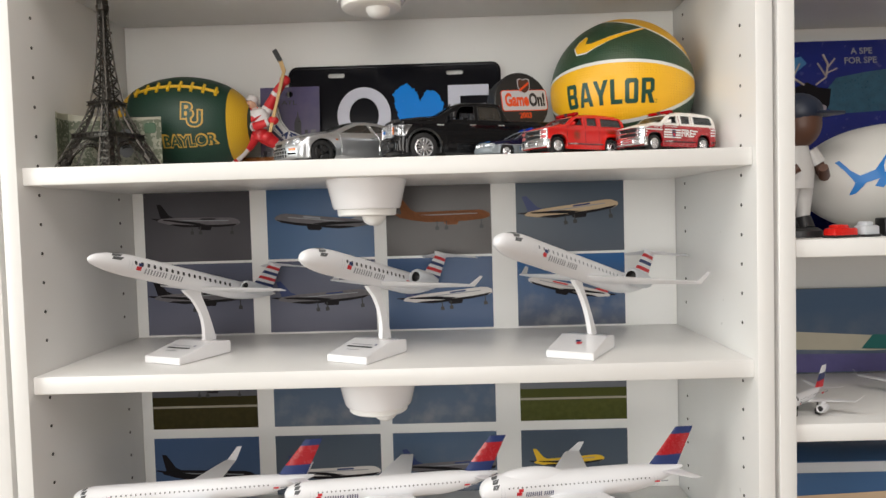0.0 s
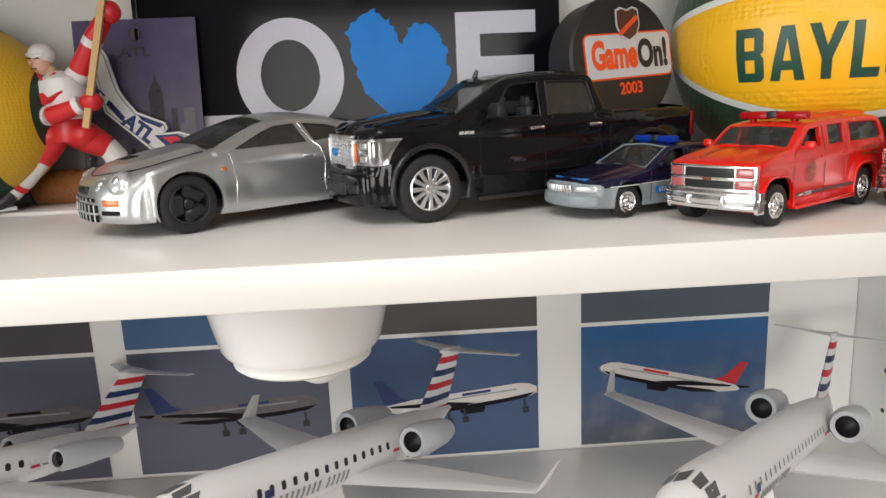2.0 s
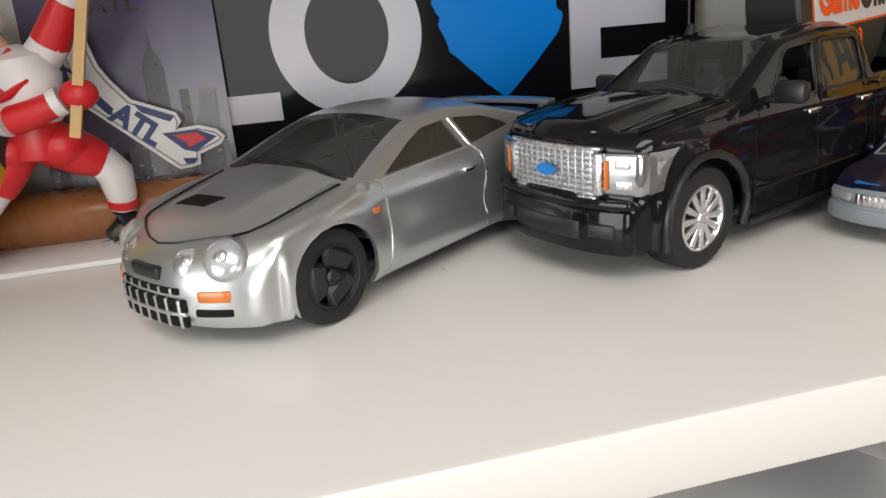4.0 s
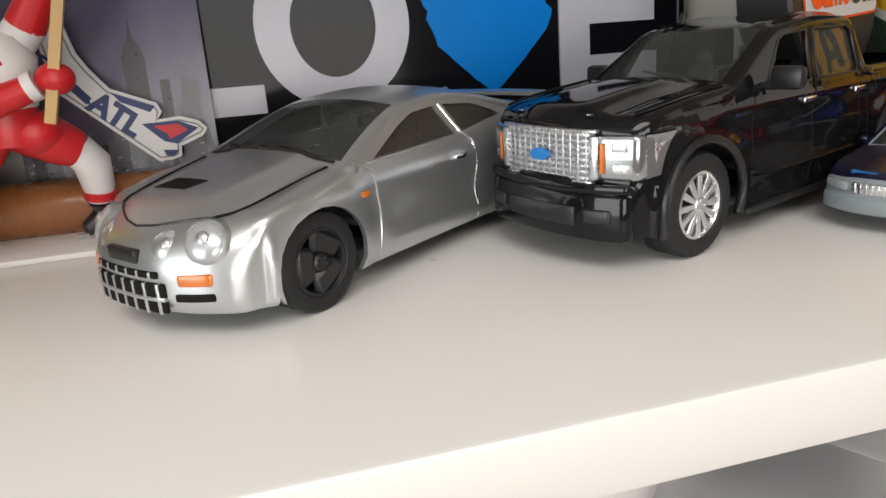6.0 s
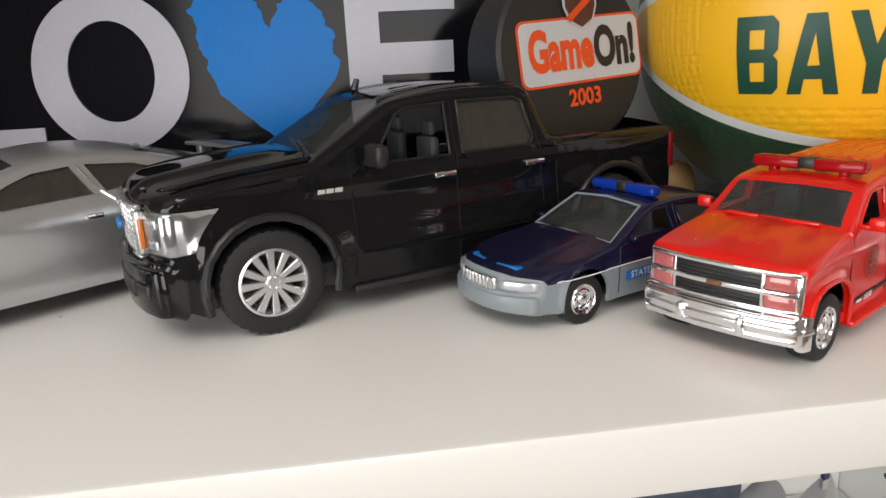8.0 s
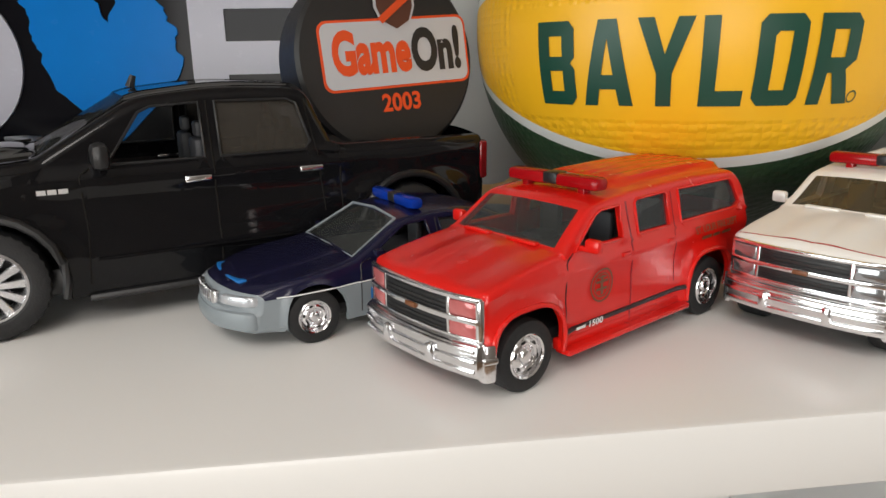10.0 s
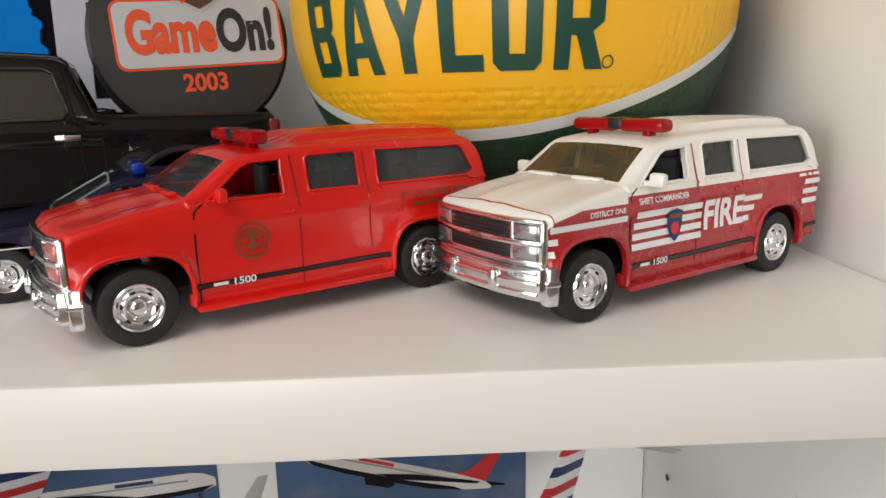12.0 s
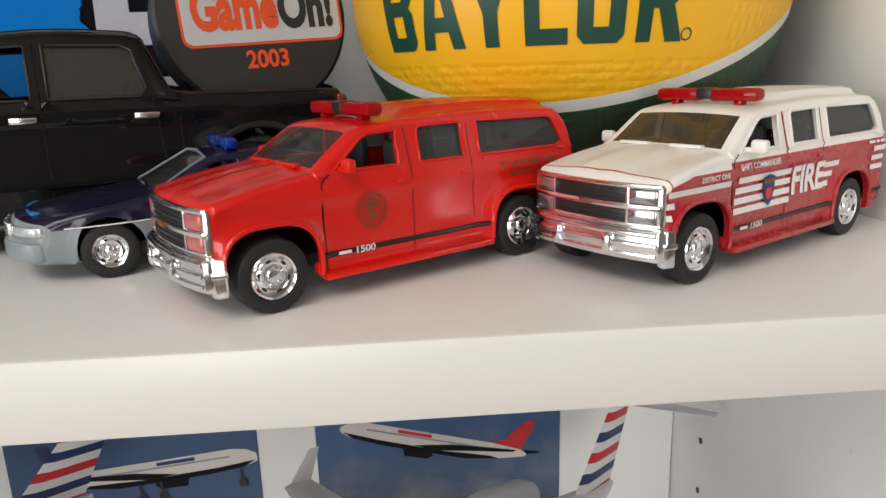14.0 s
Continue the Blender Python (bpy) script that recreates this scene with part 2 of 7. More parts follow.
def bars(rows, h, m=None):
    """Plain bars that stand in for small print: rows of (x0, x1, y)."""
    bm = bmesh.new()
    for x0, x1, y in rows:
        vs = [bm.verts.new(p) for p in ((x0, y - h / 2, 0), (x1, y - h / 2, 0), (x1, y + h / 2, 0), (x0, y + h / 2, 0))]
        bm.faces.new(vs)
    if m is not None:
        bm.transform(m)
    return bm


def flat(poly):
    b = bmesh.new()
    vs = [b.verts.new((x, y, 0)) for x, y in poly]
    es = [b.edges.new((vs[i], vs[(i + 1) % len(vs)])) for i in range(len(vs))]
    bmesh.ops.triangle_fill(b, use_beauty=True, edges=es)
    return b


def flat_ring(r1, r0, n=24):
    b = bmesh.new()
    o = [b.verts.new((r1 * math.cos(2 * math.pi * k / n), r1 * math.sin(2 * math.pi * k / n), 0)) for k in range(n)]
    i = [b.verts.new((r0 * math.cos(2 * math.pi * k / n), r0 * math.sin(2 * math.pi * k / n), 0)) for k in range(n)]
    for k in range(n):
        b.faces.new((o[k], o[(k + 1) % n], i[(k + 1) % n], i[k]))
    return b


# ---- room shell ----
# Unseen room laid out by guess; wall tone tuned for bounce and reflections.
ROOM = surf("warm_wall_paint", (0.40, 0.37, 0.34), 0.7, vary=0.04, scale=3)
CEIL = surf("ceiling_paint", (0.75, 0.74, 0.72), 0.8, vary=0.02, scale=3)
FLOORM = surf("oak_floor", (0.27, 0.17, 0.10), 0.45, vary=0.2, scale=8)


def wall(name, lo, hi, material, label):
    c = [(a + b) / 2 for a, b in zip(lo, hi)]
    s = [b - a for a, b in zip(lo, hi)]
    return tagged(finish(name, box(c, s), material), label, "structure", kind="structure")


wall("floor", (-2.2, -3.1, -0.1), (3.1, 0.4, 0.0), FLOORM, "plain warm wooden floor of the room")
wall("ceiling", (-2.2, -3.1, 2.5), (3.1, 0.4, 2.6), CEIL, "plain white ceiling of the room")
wall("wall_north", (-2.2, 0.30, 0.0), (3.1, 0.40, 2.5), ROOM, "painted wall behind the bookcases")
for nm, lo, hi in (("wall_west", (-2.2, -3.1, 0), (-2.1, 0.30, 0.85)), ("wall_west_top", (-2.2, -3.1, 2.25), (-2.1, 0.30, 2.5)),
                   ("wall_west_south", (-2.2, -3.1, 0.85), (-2.1, -2.30, 2.25)), ("wall_west_north", (-2.2, -0.60, 0.85), (-2.1, 0.30, 2.25))):
    wall(nm, lo, hi, ROOM, "painted side wall with a wide window opening")
# This wall is assumed; its opening only makes room for the frontal fill.
for nm, lo, hi in (("wall_south", (-2.1, -3.1, 0), (3.0, -3.0, 0.9)), ("wall_south_top", (-2.1, -3.1, 2.1), (3.0, -3.0, 2.5)),
                   ("wall_south_west", (-2.1, -3.1, 0.9), (-0.30, -3.0, 2.1)), ("wall_south_east", (1.00, -3.1, 0.9), (3.0, -3.0, 2.1))):
    wall(nm, lo, hi, ROOM, "unseen painted wall with an opening made for a fill lamp")
wall("wall_east", (3.0, -3.1, 0), (3.1, 0.3, 2.5), ROOM, "plain painted side wall of the room")

# ---- bookcases ----
SHELF = 1.400
LOW = 1.177
TOPU = 1.612
DEEP = 0.254


def bookcase(name, x0, x1, shelves, label):
    bc = thing(name, pose(x0, 0, 0), label, "bookcase", "row of bookcases")
    w = x1 - x0
    for side, xa, xb in ((0, -0.0175, 0.0), (1, w, w + 0.0175)):
        sp = part("side_panel", box(((xa + xb) / 2, (DEEP + 0.006) / 2 - 0.004, 1.12), (xb - xa, DEEP + 0.014, 2.02), 0.0012), WHITE, bc)
        pins = bmesh.new()
        lathe([(0.0, 0.0004), (0.0018, 0.0004), (0.0018, -0.0006)], 10, Matrix.Rotation(radians(90 if side == 0 else -90), 4, "Y"), pins)
        first = part("pin_hole", pins, PINH, sp, "small dark shelf pin hole", smooth=False)
        xs = 0.0002 if side == 0 else w - 0.0002
        spots = [(xs, yy, 0.86 + 0.032 * k) for yy in (0.030, 0.215) for k in range(26)]
        spots = [q for q in spots if all(not (sh - 0.026 < q[2] < sh + 0.004) for sh in shelves)]
        first.location = spots[0]
        for q in spots[1:]:
            c = first.copy()
            scene.collection.objects.link(c)
            c.location = q
    part("back_board", box((w / 2, DEEP + 0.004, 1.12), (w - 0.0008, 0.006, 2.0)), BACKW, bc)
    for z in shelves:
        part("shelf", box((w / 2, DEEP / 2, z - 0.0095), (w - 0.0006, DEEP - 0.001, 0.019), 0.0014), WHITE, bc)
    part("plinth", box((w / 2, 0.02, 0.06), (w - 0.001, 0.016, 0.10), 0.001), WHITE, bc)
    return bc


bookcase("bookcase", 0.0, 0.766, [0.55, 0.945, LOW, SHELF, TOPU + 0.019, 1.86, 2.12], "white melamine bookcase with model cars and airliners on its shelves")
bookcase("bookcase", 0.806, 1.572, [0.55, 0.90, 1.107, 1.302, 1.60, 1.86, 2.12], "white melamine bookcase with sports souvenirs and model aircraft")
bookcase("bookcase", -0.806, -0.040, [0.55, 0.90, 1.177, 1.40, 1.63, 1.86, 2.12], "white melamine bookcase standing close beside the next one")


def puck_lamp(x, y, z):
    """A battery lamp with a small sensor, stuck under a shelf."""
    t = thing("puck_lamp", pose(x, y, z), "round white plastic stick-on lamp under a shelf", "lamp", "stick-on lamps")
    part("housing", lathe([(0.0, 0.0), (0.0455, 0.0), (0.0455, -0.003), (0.0447, -0.005), (0.0385, -0.031), (0.0370, -0.0335), (0.0350, -0.0335), (0.0, -0.0335)], 48), PLASTW, t)
    part("lens_ring", lathe([(0.0335, -0.0336), (0.0330, -0.0400), (0.0315, -0.0412), (0.018, -0.0415), (0.0, -0.0415)], 40), LENSW, t, "white lens ring")
    part("sensor_dome", lathe([(0.0135, -0.0415), (0.0130, -0.0450), (0.0105, -0.0490), (0.006, -0.0518), (0.0, -0.0525)], 24, Matrix.Translation((0.008, -0.004, 0))), LENSW, t, "small milky sensor dome")


for zz in (SHELF - 0.0191, LOW - 0.0191, TOPU - 0.0001):
    puck_lamp(0.356 + (0.006 if zz < 1.2 else 0.012 if zz > 1.5 else 0), 0.062, zz)


# ---- model cars ----
def rounded(poly):
    """Fillets the corners of an open outline of (x, z) or (x, z, radius)."""
    out = []
    n = len(poly)
    for i, p in enumerate(poly):
        r = p[2] if len(p) > 2 else 0
        q = Vector(p[:2])
        if i in (0, n - 1) or not r:
            out.append(q)
            continue
        a, b = Vector(poly[i - 1][:2]), Vector(poly[i + 1][:2])
        u, v = (a - q), (b - q)
        t = min(r, u.length * 0.48, v.length * 0.48)
        p0, p1 = q + u.normalized() * t, q + v.normalized() * t
        for k in range(6):
            s = k / 5
            out.append(p0 * (1 - s) ** 2 + q * 2 * s * (1 - s) + p1 * s * s)
    dense = [out[0]]
    for p in out[1:]:
        d = (p - dense[-1]).length
        if d < 1e-6:
            continue
        k = max(1, int(d / 3.5))
        a = dense[-1].copy()
        for j in range(1, k + 1):
            dense.append(a.lerp(p, j / k))
    return dense


def arch(xc, zc, r, z0, n=14, square=1.0):
    """Points of a wheel arch, from the rear foot to the front one; square below 1 makes it boxier."""
    a0 = math.asin(max(-1, min(1, (z0 - zc) / r)))
    if square < 1:
        def pw(v):
            return math.copysign(abs(v) ** square, v)
        turns = [a0 + (math.pi - 2 * a0) * k / (n + 6) for k in range(n + 7)]
        return [(xc - r * pw(math.cos(a)), max(z0, zc + r * pw(math.sin(a)))) for a in turns]
    return [(xc - r * math.cos(a0 + (math.pi - 2 * a0) * k / n), zc + r * math.sin(a0 + (math.pi - 2 * a0) * k / n)) for k in range(n + 1)]


def smooth(a, b, v):
    """0 before a, 1 past b, eased between."""
    k = max(0.0, min(1.0, (v - a) / (b - a)))
    return k * k * (3 - 2 * k)


def ridge(v, at, wide):
    """A soft ridge of height 1."""
    return math.exp(-((v - at) / wide) ** 2)


class Shape:
    """The bent surface of a car body: where a point of the flat side or skin goes. Millimetres, x forward from the front axle.
    swell(x, z) is the relief of the sides, relief(x, u) that of bonnet and roof (u: 0 in the middle, 1 at the edge)."""

    def __init__(self, half, belt, roof, tumble, front, nose, rear, tail, tuck=0.05, swell=None, relief=None, reach=2.6, squat=1.0):
        self.half, self.belt, self.roof, self.tumble = half, belt, roof, tumble
        self.front, self.nose, self.rear, self.tail, self.tuck = front, nose, rear, tail, tuck
        self.swell, self.relief, self.reach, self.squat = swell, relief, reach, squat

    def width(self, z, x=None):
        more = self.swell(x, z) if self.swell and x is not None else 0.0
        if z > self.belt:
            return more + self.half * (1 - self.tumble * ((z - self.belt) / (self.roof - self.belt)) ** 0.9)
        low = max(0.0, (self.belt * 0.55 - z) / (self.belt * 0.55))
        high = max(0.0, (z - self.belt * 0.75) / (self.belt * 0.25))
        return more + self.half * (1 - self.tuck * low ** 1.5 - 0.03 * high ** 2)

    def bend(self, x, y, z):
        u = min(1.0, abs(y) / self.half)
        f = max(0.0, min(1.0, (x - self.front + self.reach * self.nose) / (self.reach * self.nose))) if self.nose else 0
        b = max(0.0, min(1.0, (self.rear + 2.6 * self.tail - x) / (2.6 * self.tail))) if self.tail else 0
        x = x - self.nose * u ** 2.6 * f * f * (3 - 2 * f) + self.tail * u ** 2.6 * b * b * (3 - 2 * b)
        y = y * (1 - 0.05 * f * f - 0.04 * b * b)
        if z > 18:
            z = 18 + (z - 18) * self.squat
        return Vector((x, y, z)) * 0.001

    def on_side(self, x, z, out=0.0, side=1):
        return self.bend(x, side * (self.width(z, x) + out), z)


ACROSS = 14


def car_body(car, shape, top, bottom, windows, screens, mats, r=2.5, crown=1.2, tone=None):
    """Side walls with real window openings, and the skin over nose, bonnet, roof and tail. screens: (x0, x1, z0) stretches of the skin that are glass."""
    up = rounded(top)
    n = len(up)
    nor = []
    for i in range(n):
        d = up[min(i + 1, n - 1)] - up[max(i - 1, 0)]
        nor.append(Vector((-d.y, d.x)).normalized() * -1)
    if nor[n // 2].y < 0:
        nor = [-v for v in nor]
    inner = [up[i] - nor[i] * r for i in range(n)]
    bm = bmesh.new()
    for side in (1, -1):
        loop = [(p.x, p.y) for p in inner] + list(bottom)
        sb = plate(loop, 0.0, 0.0, holes=windows)
        step = 1.7 if shape.half < 30 else 2.3
        zs = [shape.belt] + [z for z in np.arange(2.0, shape.roof, step) if abs(z - shape.belt) > 0.8]
        for z in zs:
            bmesh.ops.bisect_plane(sb, geom=sb.verts[:] + sb.edges[:] + sb.faces[:], plane_co=(0, 0, z), plane_no=(0, 0, 1), dist=1e-5)
        for xx in np.arange(shape.rear + step, shape.front, step):
            bmesh.ops.bisect_plane(sb, geom=sb.verts[:] + sb.edges[:] + sb.faces[:], plane_co=(xx, 0, 0), plane_no=(1, 0, 0), dist=1e-5)
        if tone:
            for z in tone[1]:
                bmesh.ops.bisect_plane(sb, geom=sb.verts[:] + sb.edges[:] + sb.faces[:], plane_co=(0, 0, z), plane_no=(0, 0, 1), dist=1e-5)
            for f in sb.faces:
                c = f.calc_center_median()
                f.material_index = tone[0](c.x, c.z)
        for v in sb.verts:
            v.co = shape.bend(v.co.x, side * shape.width(v.co.z, v.co.x), v.co.z)
        if side < 0:
            bmesh.ops.reverse_faces(sb, faces=sb.faces[:])
        rim = [e for e in sb.edges if e.is_boundary]
        ext = bmesh.ops.extrude_edge_only(sb, edges=rim)
        for g in ext["geom"]:
            if isinstance(g, bmesh.types.BMVert):
                g.co.y -= side * 0.0016
        me = bpy.data.meshes.new("tmp")
        sb.to_mesh(me)
        sb.free()
        bm.from_mesh(me)
        bpy.data.meshes.remove(me)
    glass = {k: [] for k in range(len(screens))}
    rows = []
    for i in range(n):
        p, q = up[i], nor[i]
        row = []
        for a in range(5):
            t = a / 4 * math.pi / 2
            pp = p - q * (r * (1 - math.sin(t)))
            row.append((pp, r * (1 - math.cos(t)), None))
        for k in range(1, ACROSS + 1):
            u = 1 - k / ACROSS
            lift = crown * max(0.0, q.y) * (1 - u * u)
            if shape.relief:
                lift += shape.relief(p.x, u) * max(0.0, q.y)
            row.append((p + q * lift, r, u))
        pts = []
        for pp, ins, u in row:
            w = shape.width(inner[i].y, inner[i].x)
            y = w - ins if u is None else (w - r) * u
            pts.append((pp.x, y, pp.y))
        full = pts + [(x, -y, z) for x, y, z in pts[-2::-1]]
        rows.append(full)

    def strip(b, i, lo, hi):
        vs = [[b.verts.new(shape.bend(*rows[j][k])) for k in range(lo, hi)] for j in (i, i + 1)]
        for k in range(hi - lo - 1):
            b.faces.new((vs[0][k], vs[1][k], vs[1][k + 1], vs[0][k + 1]))
        return vs

    m = len(rows[0])
    for i in range(n - 1):
        c = (up[i] + up[i + 1]) / 2
        which = next((k for k, (x0, x1, z0) in enumerate(screens) if x0 < c.x < x1 and c.y > z0), None)
        before = len(bm.faces)
        if which is None:
            strip(bm, i, 0, m)
        else:
            strip(bm, i, 0, 6)
            strip(bm, i, m - 6, m)
            glass[which].append(i)
        if tone:
            bm.faces.ensure_lookup_table()
            for f in bm.faces[before:]:
                f.material_index = tone[0](c.x, c.y)
    bmesh.ops.remove_doubles(bm, verts=bm.verts[:], dist=0.00003)
    bmesh.ops.recalc_face_normals(bm, faces=bm.faces[:])
    body = part("body", bm, mats, car, angle=42)
    for k, idx in glass.items():
        g = bmesh.new()
        for i in idx:
            strip(g, i, 5, m - 5)
        bmesh.ops.remove_doubles(g, verts=g.verts[:], dist=0.00003)
        if k == 2:
            g.free()
            continue
        part("windscreen" if k == 0 else "rear_window", g, screens_mat(k, car), car)
    return body


def screens_mat(k, car):
    return GLASS_OF.get(car.name.split(".")[0], GLASSD)


GLASS_OF = {}


def side_glass(car, shape, poly, material, name="side_window"):
    for side in (1, -1):
        g = plate(poly, 0.0, 0.0)
        for v in g.verts:
            v.co = shape.on_side(v.co.x, v.co.z, -1.0, side)
        part(name, g, material, car)


def on_side_mesh(bm, shape, x, z, out=0.25, side=1, slant=0.0):
    """Lays flat letters or marks (x right, y up) on the side of a car, centred at x, z."""
    chop(bm, 1.6, 0)
    chop(bm, 1.2, 1)
    for v in bm.verts:
        v.co = shape.on_side(x - side * v.co.x, z + v.co.y + slant * v.co.x, out + 0.2, side)
    return bm


def wheel(car, x, y, r, w, rim_r, style, side, rim_mat=None, rim_label="chrome wheel rim"):
    """A wheel with its tyre; style: number of spokes and their width."""
    holder = new("wheel")
    holder.parent = car
    holder.matrix_basis = Matrix.Translation((x * 0.001, side * y * 0.001, r * 0.001)) @ Matrix.Rotation(radians(-90 * side), 4, "X")
    s = 0.001
    t = bmesh.new()
    lathe([(rim_r * s, -w * s), (r * 0.93 * s, -w * s), (r * s, -w * 0.86 * s), (r * s, -w * 0.16 * s), (r * 0.965 * s, -0.04 * w * s), (r * 0.86 * s, 0.02 * w * s), (rim_r * 1.05 * s, 0.0), (rim_r * s, -0.04 * w * s), (rim_r * s, -w * s)], 72 if r > 16 else 40, None, t)
    if r > 16:
        for v in t.verts:
            d = math.hypot(v.co.x, v.co.y)
            if d > r * 0.95 * s:
                k = round(math.atan2(v.co.y, v.co.x) / (2 * math.pi) * 72)
                g = 0.978 if (k + (0 if v.co.z > -0.5 * w * s else 1)) % 2 else 1.006
                v.co.x *= g
                v.co.y *= g
    part("tyre", t, TYRE, holder)
    spokes, sw, dish = style
    b = bmesh.new()
    if spokes == 0:
        # a pressed wheel: deep rim, raised ring with oval holes, stepped hub with nuts
        q = rim_r * s
        lathe([(q, -0.55 * w * s), (q, -0.02 * w * s), (q * 0.95, 0.02 * w * s), (q * 0.88, -0.02 * w * s), (q * 0.84, -0.16 * w * s), (q * 0.80, -0.17 * w * s), (q * 0.72, -0.10 * w * s), (q * 0.60, -0.06 * w * s), (q * 0.50, -0.09 * w * s), (q * 0.44, -0.18 * w * s), (q * 0.36, -0.18 * w * s), (q * 0.30, -0.06 * w * s), (q * 0.24, -0.03 * w * s), (0, -0.02 * w * s)], 40, None, b)
        for k in range(6):
            a = 2 * math.pi * (k + 0.3) / 6
            ball((q * 0.41 * math.cos(a), q * 0.41 * math.sin(a), -0.16 * w * s), q * 0.055, b, 6, 4)
            # No hole is cut: a black lump carries its shade as colour.
            hole = ball((0, 0, 0), (q * 0.07, q * 0.13, q * 0.035), None, 10, 6)
            hole.transform(Matrix.Rotation(a + 0.5, 4, "Z") @ Matrix.Translation((q * 0.66, 0, -0.065 * w * s)))
            part("wheel_hole", hole, BLACKP, holder)
        part("rim", b, rim_mat or CHROME, holder, rim_label)
        return holder
    lathe([(rim_r * s, -0.55 * w * s), (rim_r * s, -0.03 * w * s), (rim_r * 0.93 * s, -0.01 * w * s), (rim_r * 0.86 * s, -0.10 * w * s), (rim_r * 0.84 * s, -0.45 * w * s)], 40, None, b)
    lathe([(rim_r * 0.27 * s, -0.4 * w * s), (rim_r * 0.27 * s, -dish * w * s), (rim_r * 0.2 * s, (-dish + 0.05) * w * s), (0, (-dish + 0.06) * w * s)], 20, None, b)
    for k in range(spokes):
        a = 2 * math.pi * k / spokes
        # spokes widen towards the rim
        bb = box((rim_r * 0.55 * s, 0, -(dish + 0.08) * w * s), (rim_r * 0.74 * s, sw * s, 0.2 * w * s), sw * 0.12 * s, bmesh.new(), 1)
        for v in bb.verts:
            v.co.y *= 0.62 + 0.62 * v.co.x / (rim_r * s)
        bb.transform(Matrix.Rotation(a, 4, "Z"))
        me = bpy.data.meshes.new("tmp")
        bb.to_mesh(me)
        bb.free()
        b.from_mesh(me)
        bpy.data.meshes.remove(me)
    for k in range(5):
        a = 2 * math.pi * (k + 0.5) / 5
        ball((rim_r * 0.16 * s * math.cos(a), rim_r * 0.16 * s * math.sin(a), (-dish + 0.06) * w * s), rim_r * 0.045 * s, b, 6, 4)
    part("rim", b, rim_mat or SATIN, holder, rim_label)
    part("brake_disc", lathe([(rim_r * 0.84 * s, -0.5 * w * s), (0, -0.5 * w * s)], 24), BLACKP, holder)
    return holder


def bent(shape, c, s, bev=0.0, chops=6):
    """A box in car millimetres that follows the bend of nose and sides."""
    bm = box(c, s, bev)
    for k in range(1, chops):
        yy = c[1] - s[1] / 2 + s[1] * k / chops
        bmesh.ops.bisect_plane(bm, geom=bm.verts[:] + bm.edges[:] + bm.faces[:], plane_co=(0, yy, 0), plane_no=(0, 1, 0), dist=1e-5)
    for v in bm.verts:
        v.co = shape.bend(*v.co)
    return bm


def joined(*bms):
    out = bms[0]
    for b in bms[1:]:
        me = bpy.data.meshes.new("tmp")
        b.to_mesh(me)
        b.free()
        out.from_mesh(me)
        bpy.data.meshes.remove(me)
    return out


def mm(bm):
    bm.transform(Matrix.Scale(0.001, 4))
    return bm


def seat(car, x, y, z, k=1.0):
    b = joined(box((x, y, z + 3 * k), (9 * k, 9 * k, 4 * k), 1.2 * k), box((x - 5.5 * k, y, z + 9 * k), (3 * k, 9 * k, 12 * k), 1.2 * k, m=None), box((x - 6 * k, y, z + 17 * k), (2.2 * k, 5 * k, 4 * k), 0.9 * k))
    part("seat", mm(b), SEATM, car)


def place_car(hub_x, hub_y, angle, half):
    """A car whose near front hub is at hub_x, hub_y on the cars' shelf, its tail pointing along angle."""
    a = radians(angle)
    left = Vector((math.sin(a), -math.cos(a)))
    c = Vector((hub_x, hub_y)) - left * half * 0.001
    return pose(c.x, c.y, SHELF, 0, 0, angle + 180)


def groove(car, shape, line, w=0.5, material=None, name="door_gap", side=1):
    """A thin dark or bright line along the side, through (x, z) points."""
    pts = [shape.on_side(x, z, 0.02 if material not in (None, HOLE) else -0.25 * w, side) for x, z in rounded([(*p, 1.5) for p in line])]
    part(name, tube(pts, w * 0.0005, 6), material or HOLE, car)


def window_lip(car, shape, poly, w, material, out=0.0):
    """The raised edge of a window opening, round its whole outline."""
    n = len(poly)
    for side in (1, -1):
        pts = []
        for i in range(n):
            a, b = Vector(poly[i]), Vector(poly[(i + 1) % n])
            k = max(1, int((b - a).length / 3))
            pts += [a.lerp(b, j / k) for j in range(k)]
        line = [shape.on_side(p.x, p.y, out, side) for p in pts + pts[:2]]
        part("window_frame", tube(line, w * 0.0005, 6), material, car)


